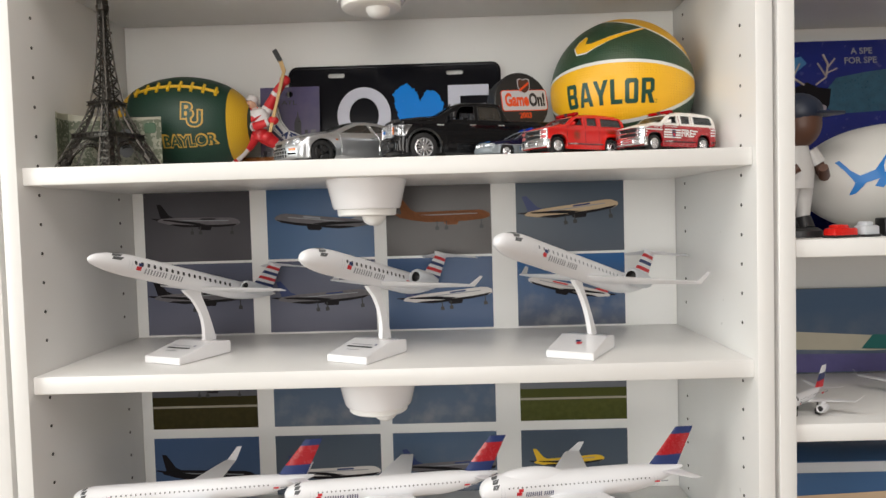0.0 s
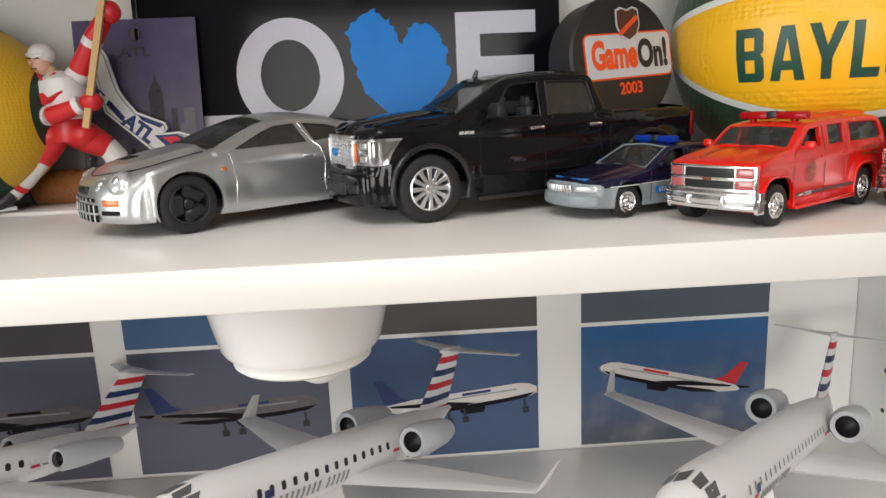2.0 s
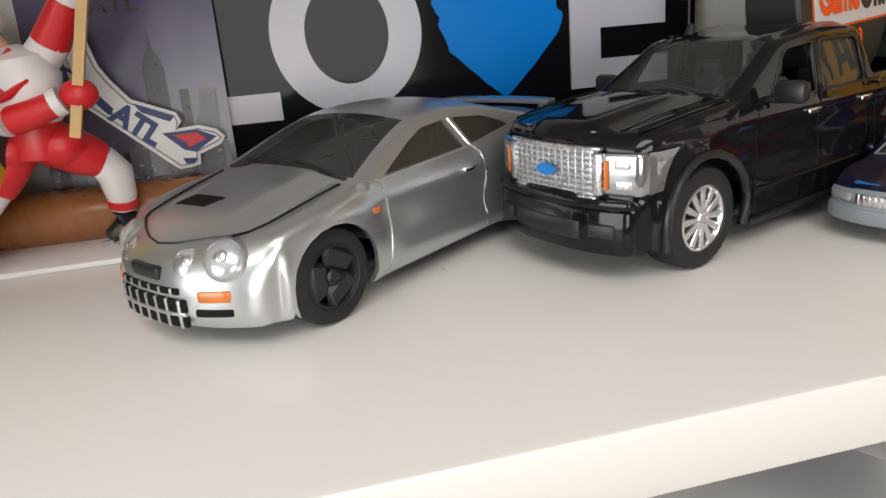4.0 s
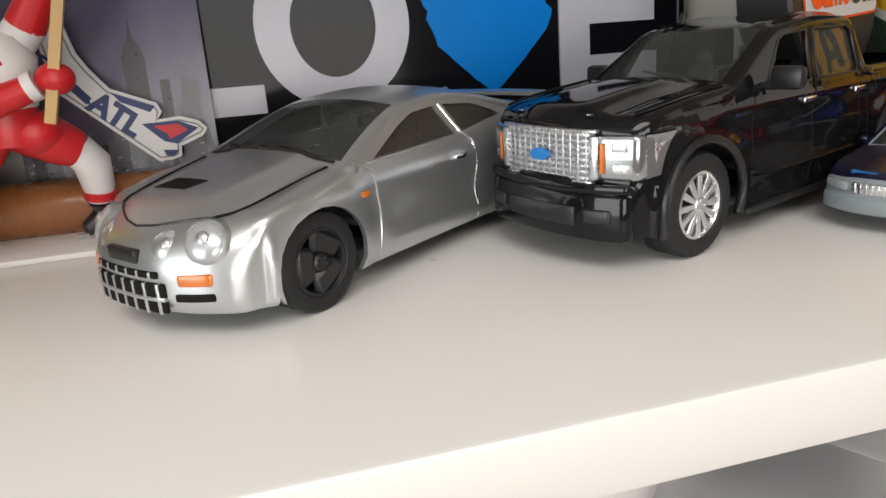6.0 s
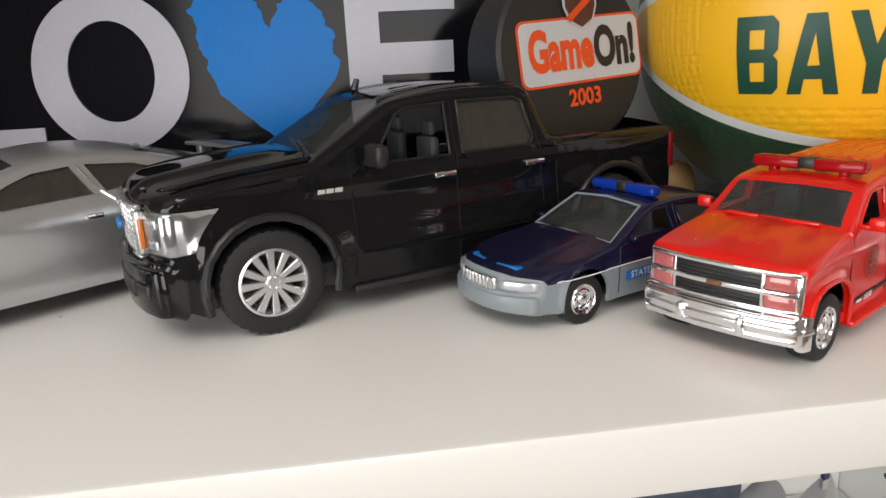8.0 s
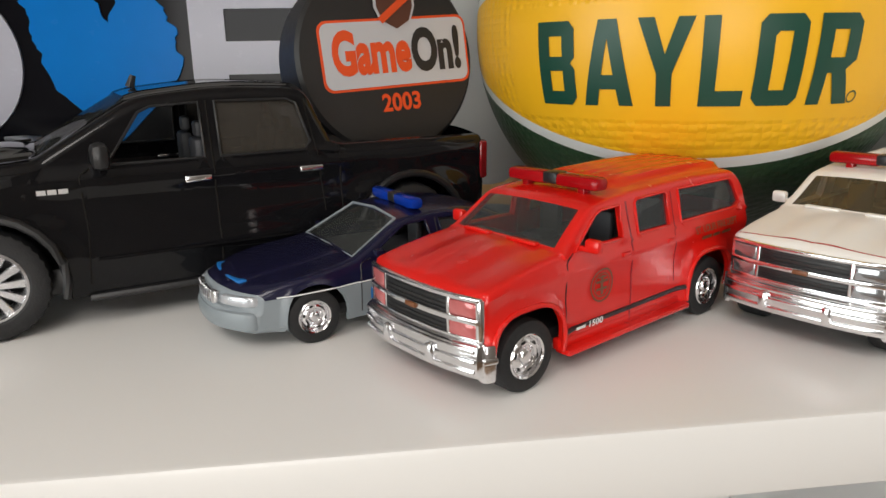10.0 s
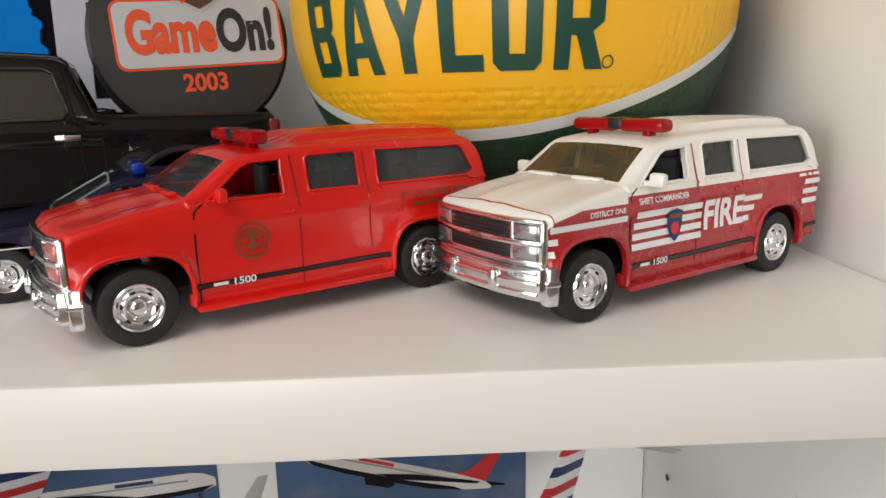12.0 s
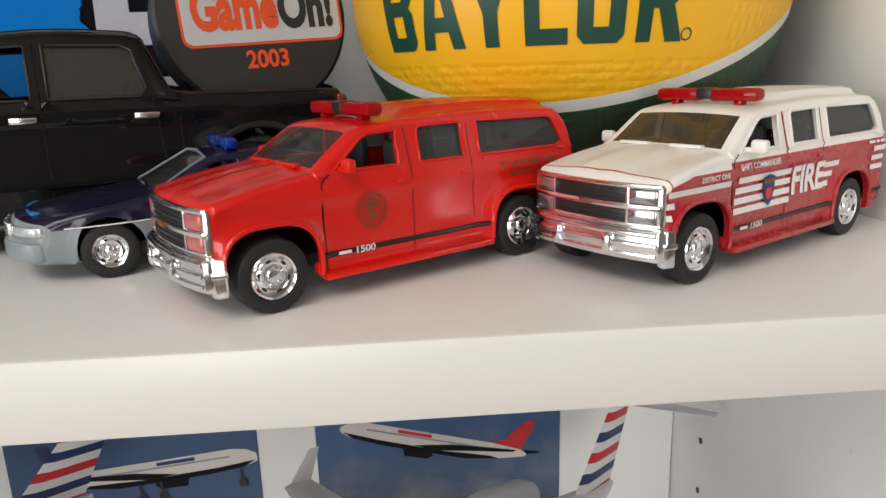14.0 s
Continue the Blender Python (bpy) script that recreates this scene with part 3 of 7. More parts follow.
# --- pickup ---
def pickup():
    GLASS_OF["pickup_truck"] = GLASSC
    t = thing("pickup_truck", place_car(0.4225, 0.0765, 21.6, 32.0), "glossy black die-cast crew cab pickup truck model on the shelf", "model car", "model cars")

    def swell(x, z):
        # wheel arch blisters, shoulder line, lower body step
        v = 0.0
        for xc in (0, -136):
            d = math.hypot(x - xc, (z - 17) * 1.05)
            v += 1.5 * (1 - smooth(22.0, 31.0, d))
        v += 0.9 * ridge(z, 44.5, 2.2) * smooth(-165, -150, x)
        v -= 0.9 * ridge(z, 38.0, 5.0) * (1 - smooth(18, 30, x))
        v += 0.9 * ridge(z, 21.5, 2.6) * smooth(-106, -98, x) * (1 - smooth(-34, -26, x))
        v -= 0.8 * smooth(48.5, 50.0, z) * smooth(-108, -100, x)
        return v

    def relief(x, u):
        if x > -18:
            # raised bonnet centre between two creases
            return 1.5 * (1 - smooth(0.36, 0.50, u)) * smooth(-19, -8, x) - 0.9 * ridge(u, 0.70, 0.10) * (1 - smooth(24, 33, x))
        if -100 < x < -44:
            return 0.9 * ridge(u, 0.80, 0.06) - 0.5 * (1 - smooth(0.2, 0.6, u))
        return 0.0

    sh = Shape(32.0, 47.5, 71.5, 0.15, 35, 6.5, -172, 3.0, 0.05, swell, relief)
    top = [(31, 9.5), (36, 11, 2), (37.5, 17, 2), (37.5, 26.5, 2), (34.5, 28, 1), (34.5, 44, 2), (30, 47.5, 3), (6, 50.5, 8), (-17, 52.2, 2), (-45, 68.5, 5), (-72, 71.3, 12), (-100, 69.6, 5), (-107.5, 51.2, 1.5), (-113, 50.2, 1), (-170, 49.6, 2), (-172.5, 46, 2), (-171, 17, 2), (-168, 13)]
    bot = [(-160, 13)] + arch(-136, 17.0, 20.8, 12)[:] + [(-108, 10), (-30, 10)] + arch(0, 17.0, 20.8, 10.5)
    w1 = [(-36, 49.5), (-64.5, 49.5), (-64.5, 66.5), (-50, 65.8), (-46.5, 64.2)]
    w2 = [(-69.5, 49.5), (-97.5, 49.5), (-99.5, 52), (-96, 64.8), (-93, 66.3), (-69.5, 66.6)]
    car_body(t, sh, top, bot, [w1, w2], [(-44, -18, 50), (-107.5, -101, 54), (-168, -113.5, 49)], [BLACKG], r=3.0, crown=1.8)
    side_glass(t, sh, w2, GLASST)
    part("side_window", plate_side(sh, w1, -1), GLASSC, t)
    for w in (w1, w2):
        window_lip(t, sh, w, 0.9, BLACKP, 0.0)
    part("chassis", mm(box((-68, 0, 14), (190, 50, 9), 2)), BLACKP, t)
    part("cab_floor", mm(box((-68, 0, 24), (78, 56, 3), 1)), SEATM, t)
    part("dashboard", mm(box((-24, 0, 46), (12, 50, 8), 3)), SEATM, t)
    for sx in (-58, -88):
        for sy in (-13, 13):
            seat(t, sx, sy, 34, 1.35)
    part("steering_wheel", lathe([(5.5e-3, 0), (6.3e-3, 0.6e-3), (5.5e-3, 1.2e-3)], 18, Matrix.Translation((-0.036, 0.015, 0.051)) @ Matrix.Rotation(radians(60), 4, "Y")), BLACKP, t)
    part("bed_floor", bent(sh, (-141, 0, 40.0), (56, 57, 1.6), 0.4), BLACKP, t)
    # nose
    part("bumper", joined(bent(sh, (36.3, 0, 18.5), (5.0, 62.5, 15), 2.0), bent(sh, (37.3, 0, 27.2), (3.0, 63, 3.0), 1.2)), BLACKG, t)
    part("bumper_grille", bent(sh, (38.6, 0, 18.5), (1.2, 30, 6), 0.4), BLACKP, t)
    for sy in (-22.5, 22.5):
        part("fog_lamp", bent(sh, (38.8, sy, 19), (1.2, 9, 4.5), 0.8), BLACKP, t, "black fog lamp recess")
    g = joined(bent(sh, (34.6, 0, 36.0), (2.4, 38, 15.5), 0.8))
    part("grille", g, INKG, t, "grey grille backing behind a silver mesh")
    for k in range(8):
        part("grille_bar", bent(sh, (36.1, 0, 29.9 + k * 1.85), (0.9, 37, 1.05), 0.25), GRILLEM, t)
    for k in range(13):
        part("grille_upright", bent(sh, (36.2, -17.4 + k * 2.9, 36.2), (0.8, 0.7, 14.4), 0.2, 1), GRILLEM, t)
    part("grille_frame", joined(bent(sh, (36.0, 0, 43.9), (2.0, 42, 1.1), 0.4, 10), bent(sh, (36.0, 0, 28.6), (2.0, 39, 1.1), 0.4, 10), bent(sh, (36.2, 20.0, 36.2), (2.2, 3.4, 13.0), 0.7, 2), bent(sh, (36.2, -20.0, 36.2), (2.2, 3.4, 13.0), 0.7, 2)), GRILLEM, t, "silver grille surround")
    b = lathe([(0, 0.9), (3.9, 0.8), (4.2, 0)], 28, Matrix.Translation((37.6, 0, 36.2)) @ Matrix.Rotation(radians(90), 4, "Y") @ Matrix.Diagonal((0.46, 1.0, 1.25, 1)))
    for v in b.verts:
        v.co = sh.bend(*v.co)
    part("badge", b, INKBL, t, "plain blue oval badge")
    for sy in (-1, 1):
        part("headlight", bent(sh, (33.4, sy * 26.6, 36.2), (5.5, 12.4, 13.5), 1.6), CLEARP, t, "clear rectangular headlamp")
        wrap = flat([(0, -6.4), (9.5, -5.6), (13, -1.0), (19, 6.2), (0, 6.4)])
        part("headlight_wrap", on_side_mesh(wrap, sh, 32.5, 36.4, 0.5, 1) if sy > 0 else on_side_mesh(flat([(0, 6.4), (-19, 6.2), (-13, -1.0), (-9.5, -5.6), (0, -6.4)]), sh, 32.5, 36.4, 0.5, -1), CLEARP, t, "clear headlamp corner")
        part("headlight_inner", bent(sh, (35.6, sy * 27.6, 39.4), (1.6, 5, 3.0), 0.6), GRILLEM, t)
        part("headlight_inner", bent(sh, (35.6, sy * 27.6, 33.2), (1.6, 5, 3.0), 0.6), GRILLEM, t)
        part("turn_signal", bent(sh, (36.9, sy * 23.0, 36.2), (1.4, 1.0, 9.0), 0.4), AMBER, t, "amber turn signal strip")
        part("tail_light", bent(sh, (-170.5, sy * 28.8, 40), (6, 6.5, 15), 1.5), TAILR, t, "dark red tail lamp")
        m = joined(mm(box((-34, sy * 39.0, 53.2), (5, 11, 7.4), 2.0)), mm(box((-34.5, sy * 33.0, 50.4), (3, 6, 2.4), 0.8)))
        part("side_mirror", m, BLACKP, t)
        for xh in (-61.5, -98.5):
            p = sh.on_side(xh, 43.2, 0.6, sy)
            part("door_handle", box(p, (0.0082, 0.0014, 0.0021), 0.0005), CHROME, t, "chrome door handle")
        fl = [sh.on_side(*q, 0.4, sy) for q in arch(0, 17.0, 21.0, 11)]
        part("wheel_arch", tube(fl, 0.0014, 8), BLACKP, t)
        fl = [sh.on_side(*q, 0.4, sy) for q in arch(-136, 17.0, 21.0, 13)]
        part("wheel_arch", tube(fl, 0.0014, 8), BLACKP, t)
        part("running_board", mm(box((-68, sy * 31.5, 9.6), (84, 3, 2.4), 0.8)), BLACKP, t)
        for ln in ([(-27, 14), (-28.5, 30), (-28, 47), (-31, 49)], [(-66.8, 12.5), (-66.8, 67)], [(-103, 28), (-101.5, 48), (-98.5, 66)], [(-109.3, 13), (-109.3, 50)]):
            groove(t, sh, ln, 0.7, HOLE, side=sy)
        for xw in (0, -136):
            wheel(t, xw, 32.4, 17.0, 14, 10.9, (12, 2.2, 0.06), sy, SATIN, "silver twelve-spoke wheel rim")
    part("fender_badge", on_side_mesh(bars([(-4, -1.6, 0), (-1.2, 1.2, 0), (1.6, 4.2, 0)], 1.5), sh, -20.5, 43), CHROME, t)
    part("antenna", tube([(-0.049, -0.012, 0.0705), (-0.0505, -0.012, 0.0745)], [0.0016, 0.0010], 8), BLACKP, t)
    part("hood_lettering", bars_on_hood(sh), SATIN, t)
    for sy in (-1, 1):
        part("wiper", tube([sh.bend(-18.5, sy * 4 + 16, 53.6), sh.bend(-22, sy * 4 - 4, 55.6)], 0.0005, 5), BLACKP, t)
        part("hood_gap", tube([sh.bend(x, sy * 27.5, z) for x, z in ((29, 48.6), (18, 49.9), (4, 51.5), (-10, 52.6), (-16, 53.0))], 0.0005, 6), HOLE, t)
        part("door_crease", tube([sh.on_side(x, 21.5, 0.3, sy) for x in range(-30, -104, -6)], 0.0005, 6), BLACKG, t)


def plate_side(sh, poly, side):
    g = plate(poly, 0.0, 0.0)
    for v in g.verts:
        v.co = sh.on_side(v.co.x, v.co.z, -1.0, side)
    return g


def bars_on_hood(sh):
    out = bmesh.new()
    for k in range(7):
        y = -15 + k * 5
        box(sh.bend(32.0, y, 48.2), (0.0012, 0.0018, 0.0003), 0, out)
    return out


pickup()


# --- silver coupe ---
def coupe():
    GLASS_OF["sports_coupe"] = GLASSC
    t = thing("sports_coupe", place_car(0.3045, 0.0805, 38.0, 36.0), "silver plastic sports coupe model with black three-spoke wheels", "model car", "model cars")

    def swell(x, z):
        # full wings over the wheels, waisted doors, a soft shoulder and a sill that turns under
        v = 0.0
        for xc in (0, -112):
            d = math.hypot(x - xc, z - 15)
            v += 1.9 * (1 - smooth(16.5, 27, d))
        v -= 1.5 * ridge(z, 20, 7) * smooth(-92, -80, x) * (1 - smooth(-36, -24, x))
        v += 0.8 * ridge(z, 34, 3.5)
        v -= 1.6 * (1 - smooth(7, 11, z)) * (1 - smooth(4, 12, x))
        return v

    def relief(x, u):
        if x > -16:
            # bonnet: a raised centre, hollows inboard of the wings
            return 1.0 * (1 - smooth(0.45, 0.62, u)) * (1 - smooth(20, 32, x)) - 1.1 * ridge(u, 0.74, 0.10) * (1 - smooth(14, 26, x)) * smooth(-16, -8, x)
        return 0.0

    sh = Shape(36.0, 38.0, 57, 0.27, 38, 13.0, -150, 9.0, 0.05, swell, relief, 1.8, 0.94)
    top = [(18, 7.7), (36, 8, 2), (38.5, 11.5, 3), (38.2, 20, 3), (35.0, 27.0, 5), (22, 33.0, 10), (-2, 38.5, 12), (-15, 40.6, 3), (-34, 49.5, 8), (-50, 55.3, 9), (-68, 57.0, 14), (-88, 54.8, 14), (-112, 48, 12), (-132, 42.5, 4), (-147, 42.0, 3), (-150, 34, 4), (-150, 16, 3), (-146, 9)]
    bot = [(-134, 9)] + arch(-112, 15, 16.9, 9) + [(-90, 7.2), (-26, 7.2)] + arch(0, 15, 16.9, 7.8)
    w1 = [(-26, 40.6), (-69.5, 41.6), (-64.5, 52.4), (-52, 51.6), (-44, 48.8)]
    w2 = [(-74, 41.8), (-100, 44.6), (-96, 47.0), (-86, 50.6), (-69.5, 52.4)]
    car_body(t, sh, top, bot, [w1, w2], [(-48, -16.5, 41), (-114, -91, 46)], [SILVER], r=2.9, crown=2.6)
    for w in (w1, w2):
        side_glass(t, sh, w, GLASST)
    part("chassis", mm(box((-56, 0, 11), (170, 54, 8), 3)), BLACKP, t)
    part("cab_floor", mm(box((-60, 0, 20), (76, 56, 3), 1)), SEATM, t)
    part("dashboard", mm(box((-24, 0, 36), (14, 54, 6), 3)), SEATM, t)
    for sy in (-14, 14):
        seat(t, -62, sy, 22, 1.25)
    part("rear_view_mirror", mm(box((-47, 0, 51.5), (1.5, 9, 2.6), 0.6)), BLACKP, t)
    for sy in (-1, 1):
        # twin oval headlamp pods
        for (yy, xx, zz, k) in ((13.8, 31.6, 25.0, 0.86), (23.6, 28.2, 26.0, 1.12)):
            turn = Matrix.Translation(sh.bend(xx, sy * yy, zz)) @ Matrix.Rotation(radians(sy * 30), 4, "Z") @ Matrix.Rotation(radians(-34), 4, "Y")
            # the pod swells out of the nose, the lens sits in its front
            part("headlight_pod", ball((0, 0, 0), 1.0, None, 24, 16, turn @ Matrix.Translation((0.0004, 0, 0)) @ Matrix.Diagonal((0.0052 * k, 0.0072 * k, 0.0064 * k, 1))), SILVER, t)
            part("headlight_rim", lathe([(0.00545 * k, -0.0010), (0.00545 * k, 0.0), (0.0051 * k, 0.0005), (0.0048 * k, 0.0)], 28, turn @ Matrix.Translation((0.0035 * k, 0, 0)) @ Matrix.Rotation(radians(90), 4, "Y")), SILVER, t)
            part("headlight", ball((0, 0, 0), 1.0, None, 24, 16, turn @ Matrix.Translation((0.0034 * k, 0, 0)) @ Matrix.Diagonal((0.0021 * k, 0.0051 * k, 0.0050 * k, 1))), LAMPG, t, "clear oval headlamp lens")
            part("headlight_bulb", ball((0, 0, 0), 1.0, None, 12, 8, turn @ Matrix.Translation((0.0056 * k, 0, 0.0003)) @ Matrix.Diagonal((0.0005 * k, 0.0016 * k, 0.0016 * k, 1))), SATIN, t)
        part("turn_signal", bent(sh, (38.0, sy * 25.2, 18.3), (1.6, 9.0, 3.6), 0.8), AMBER, t, "orange turn signal")
        part("bumper_slot", bent(sh, (38.3, sy * 24.8, 13.6), (1.5, 10.0, 2.2), 0.5), HOLE, t)
        p = sh.on_side(-19.0, 31.2, 0.3, sy)
        part("side_marker", box(p, (0.0030, 0.0010, 0.0018), 0.0004), AMBER, t)
        p = sh.on_side(-67.5, 34.0, 0.4, sy)
        part("door_handle", box(p, (0.0062, 0.0012, 0.0018), 0.0005), CHROME, t, "small silver door handle")
        groove(t, sh, [(-24.5, 9.5), (-25.8, 24), (-23.5, 38.5), (-17.5, 41.2)], 0.9, SILVER, "door_trim", sy)
        groove(t, sh, [(-80, 8.5), (-78.6, 16), (-78.8, 30), (-76.5, 38), (-72, 42.5)], 0.9, CHROME, "door_trim", sy)
        groove(t, sh, [(-72, 42.2), (-67, 52.5)], 0.8, CHROME, "pillar_trim", sy)
        groove(t, sh, [(-23, 40.0), (-46, 40.8), (-71, 41.3)], 0.7, SILVER, "sill_trim", sy)
        hl = [hood(sh, x, sy * y, 0.0) for x, y in ((24.5, 22.5), (20, 25.4), (14, 26.8), (6, 27.8), (-4, 28.6), (-12, 29.2))]
        part("hood_gap", tube(hl, 0.0005, 6), HOLE, t)
        part("wiper", tube([hood(sh, -15.0, sy * 13 + 10, 0.6), hood(sh, -16.2, sy * 13 + 3, 0.9), hood(sh, -18.0, sy * 13 - 10, 0.9)], [0.0008, 0.0008, 0.0005], 6), BLACKP, t)
        for xw in (0, -112):
            wheel(t, xw, 35.6, 14.8, 13, 9.8, (3, 12.5, 0.03), sy, BLACKP, "black three-spoke wheel")
    part("hood_gap", tube([hood(sh, 32.4 - 7.9 * (abs(y) / 22.5) ** 1.6, y, 0.0) for y in (-22.5, -18, -13, -7, 0, 7, 13, 18, 22.5)], 0.0004, 6), BLACKP, t)
    part("windscreen_seal", tube([hood(sh, -15.2, y, 0.1) for y in (-29, -22, -12, 0, 12, 22, 29)], 0.0007, 6), BLACKP, t)
    part("hood_scoop", scoop_mesh(sh), HOLE, t, "black hood scoop opening")
    part("nose_grille", bent(sh, (37.4, 0, 24.0), (2.4, 15, 4.2), 0.8), BLACKP, t, "black mesh nose grille")
    part("lower_grille", bent(sh, (38.7, 0, 13.2), (1.4, 34, 8.4), 0.8, 8), HOLE, t, "dark lower intake with silver bars")
    for k in range(7):
        part("grille_bar", bent(sh, (39.0, -15 + k * 5.0, 13.2), (1.4, 1.0, 8.4), 0.2, 1), SILVER, t)
    part("grille_bar", bent(sh, (39.1, 0, 13.2), (1.4, 34.5, 1.1), 0.2, 8), SILVER, t)
    part("upper_slot", bent(sh, (38.5, 0, 19.6), (1.4, 30, 2.0), 0.4, 8), HOLE, t)
    for k in range(6):
        part("grille_bar", bent(sh, (38.7, -12.5 + k * 5.0, 19.6), (1.4, 0.9, 2.0), 0.2, 1), SILVER, t)
    part("spoiler", joined(bent(sh, (-143, 0, 48.2), (11, 60, 2.0), 0.8, 8), bent(sh, (-144, 24, 44.8), (7, 3, 6), 0.6, 1), bent(sh, (-144, -24, 44.8), (7, 3, 6), 0.6, 1)), SILVER, t)
    part("antenna_base", box(sh.bend(-96, 10, 54.6), (0.003, 0.002, 0.002), 0.0006), SILVER, t)


def hood(sh, x, y, out=0.1):
    """A point of the coupe's bonnet or of the foot of its windscreen."""
    line = [(38.2, 20), (35, 27), (28, 30.6), (22, 32.8), (10, 35.8), (-2, 38.3), (-15, 40.7), (-34, 49.5)]
    z = line[-1][1]
    for (x0, z0), (x1, z1) in zip(line, line[1:]):
        if x1 <= x <= x0:
            z = z0 + (z1 - z0) * (x0 - x) / (x0 - x1)
    return sh.bend(x, y, z + 2.45 * (1 - (y / 33.5) ** 2) + sh.relief(x, abs(y) / 33.5) + out)


def scoop_mesh(sh):
    b = bmesh.new()
    n = 8
    rows = []
    for lift in (0.45, -0.8):
        front = [b.verts.new(hood(sh, 17.0 - 0.5 * k / n, -14.5 + 15.0 * k / n, lift)) for k in range(n + 1)]
        back = [b.verts.new(hood(sh, 10.6 - 0.3 * k / n, -11.5 + 14.5 * k / n, lift)) for k in range(n + 1)]
        rows.append((front, back))
    (f0, b0), (f1, b1) = rows
    for k in range(n):
        b.faces.new((f0[k], f0[k + 1], b0[k + 1], b0[k]))
        b.faces.new((f0[k], f1[k], f1[k + 1], f0[k + 1]))
        b.faces.new((b0[k], b0[k + 1], b1[k + 1], b1[k]))
    b.faces.new((f0[0], b0[0], b1[0], f1[0]))
    b.faces.new((f0[n], f1[n], b1[n], b0[n]))
    bmesh.ops.recalc_face_normals(b, faces=b.faces[:])
    return b


coupe()


# --- police sedan ---
def light_bar(t, x, z, half, material, lw=4.2):
    part("light_bar", mm(joined(box((x, half * 0.52, z - 0.2), (lw, half * 0.9, 3.6), 1.3), box((x, -half * 0.52, z - 0.2), (lw, half * 0.9, 3.6), 1.3))), material, t, "translucent coloured roof light bar")
    for sy in (-1, 1):
        part("light_bar_lamp", mm(joined(*[ball((x, sy * half * q, z - 0.2), (1.1, 1.1, 0.9), None, 8, 6) for q in (0.28, 0.52, 0.76)])), SATIN, t)
    part("light_bar_siren", mm(box((x, 0, z + 0.1), (lw + 0.3, half * 0.30, 3.2), 0.6)), BLACKP, t)
    for sy in (-1, 1):
        part("light_bar_foot", mm(box((x, sy * half * 0.6, z - 2.2), (lw * 0.6, 2.4, 2.2), 0.4)), material, t)


def sedan():
    GLASS_OF["police_sedan"] = GLASSC
    t = thing("police_sedan", place_car(0.516, 0.0615, 24.5, 21.0), "navy and grey toy police sedan with a blue light bar", "model car", "model cars")

    def swell(x, z):
        v = 0.0
        for xc in (0, -68):
            v += 0.8 * (1 - smooth(10.2, 14, math.hypot(x - xc, z - 8)))
        v += 0.4 * ridge(z, 19.5, 1.8) - 0.4 * ridge(z, 12, 3) * smooth(-54, -48, x) * (1 - smooth(-18, -13, x))
        return v

    def relief(x, u):
        return 0.5 * (1 - smooth(0.50, 0.62, u)) if x > -12 else 0.0

    sh = Shape(21.2, 22.0, 33, 0.22, 25, 8.0, -97, 4.0, 0.08, swell, relief)
    top = [(11, 5.2), (24, 6, 1.5), (25.2, 8.5, 1), (25.2, 12, 1), (23.8, 13, 0.6), (23.2, 17.0, 1.5), (18, 18.6, 3), (-8, 22.0, 8), (-13, 22.8, 1.5), (-30, 32.0, 5), (-46, 33.2, 10), (-60, 31.8, 5), (-77, 24.4, 2), (-95, 23.0, 2), (-97, 19, 2), (-97, 8, 1.5), (-94, 6)]
    bot = [(-84, 6)] + arch(-68, 8, 10, 6) + [(-56, 5.2), (-14, 5.2)] + arch(0, 8, 10, 5.4)
    w1 = [(-19, 23.2), (-40, 23.4), (-38.5, 30.6), (-31, 30.2), (-28, 28.6)]
    w2 = [(-44, 23.5), (-63, 24.2), (-62, 25.6), (-56.5, 29.6), (-53, 30.6), (-43, 30.8)]
    car_body(t, sh, top, bot, [w1, w2], [(-29, -13.6, 23.2), (-76, -62, 25)], [NAVY, GREYP], r=1.8, crown=1.0, tone=(lambda x, z: 1 if z < 15.5 + max(0, -x) * 0.012 or (x > 22 and z < 17.2) else 0, (15.5, 16.1, 16.7)))
    side_glass(t, sh, w2, GLASSD)
    part("chassis", mm(box((-36, 0, 7), (104, 32, 4), 1)), BLACKP, t)
    part("interior", mm(box((-42, 0, 17), (56, 34, 8), 2)), SEATM, t)
    seat(t, -36, 8, 17, 0.75), seat(t, -36, -8, 17, 0.75)
    part("front_bumper", bent(sh, (24.8, 0, 9.6), (3.2, 42, 5.6), 1.2, 10), GREYP, t)
    part("grille", bent(sh, (24.6, 0, 15.2), (1.6, 18, 3.6), 0.4), SATIN, t, "bright toothed grille")
    for k in range(9):
        part("grille_bar", bent(sh, (25.5, -8 + k * 2, 15.2), (0.5, 0.6, 3.4), 0.0, 1), CHROME, t)
    for sy in (-1, 1):
        part("headlight", bent(sh, (23.6, sy * 15.6, 15.2), (3.0, 10, 3.0), 0.8, 5), LAMPG, t, "clear headlamp")
        part("hood_sticker", on_hood_label(sh, sy), INKBL, t, "small blue hood sticker")
        groove(t, sh, [(-14.6, 7), (-14.6, 21.5), (-18, 22.6)], 0.4, BLACKP, side=sy)
        groove(t, sh, [(-42, 6.5), (-42, 31)], 0.4, BLACKP, side=sy)
        groove(t, sh, [(15, 15.8), (-10, 15.9), (-60, 16.4), (-94, 16.8)], 0.4, INKW, "pinstripe", sy)
        part("side_mirror", mm(box((-20, sy * 22.4, 24.2), (3, 3, 2.2), 0.7)), NAVY, t)
        for xw in (0, -68):
            wheel(t, xw, 20.8, 8.0, 6.0, 5.0, (0, 0, 0), sy, CHROME)
    light_bar(t, -38, 35.2, 15, BLUEC)
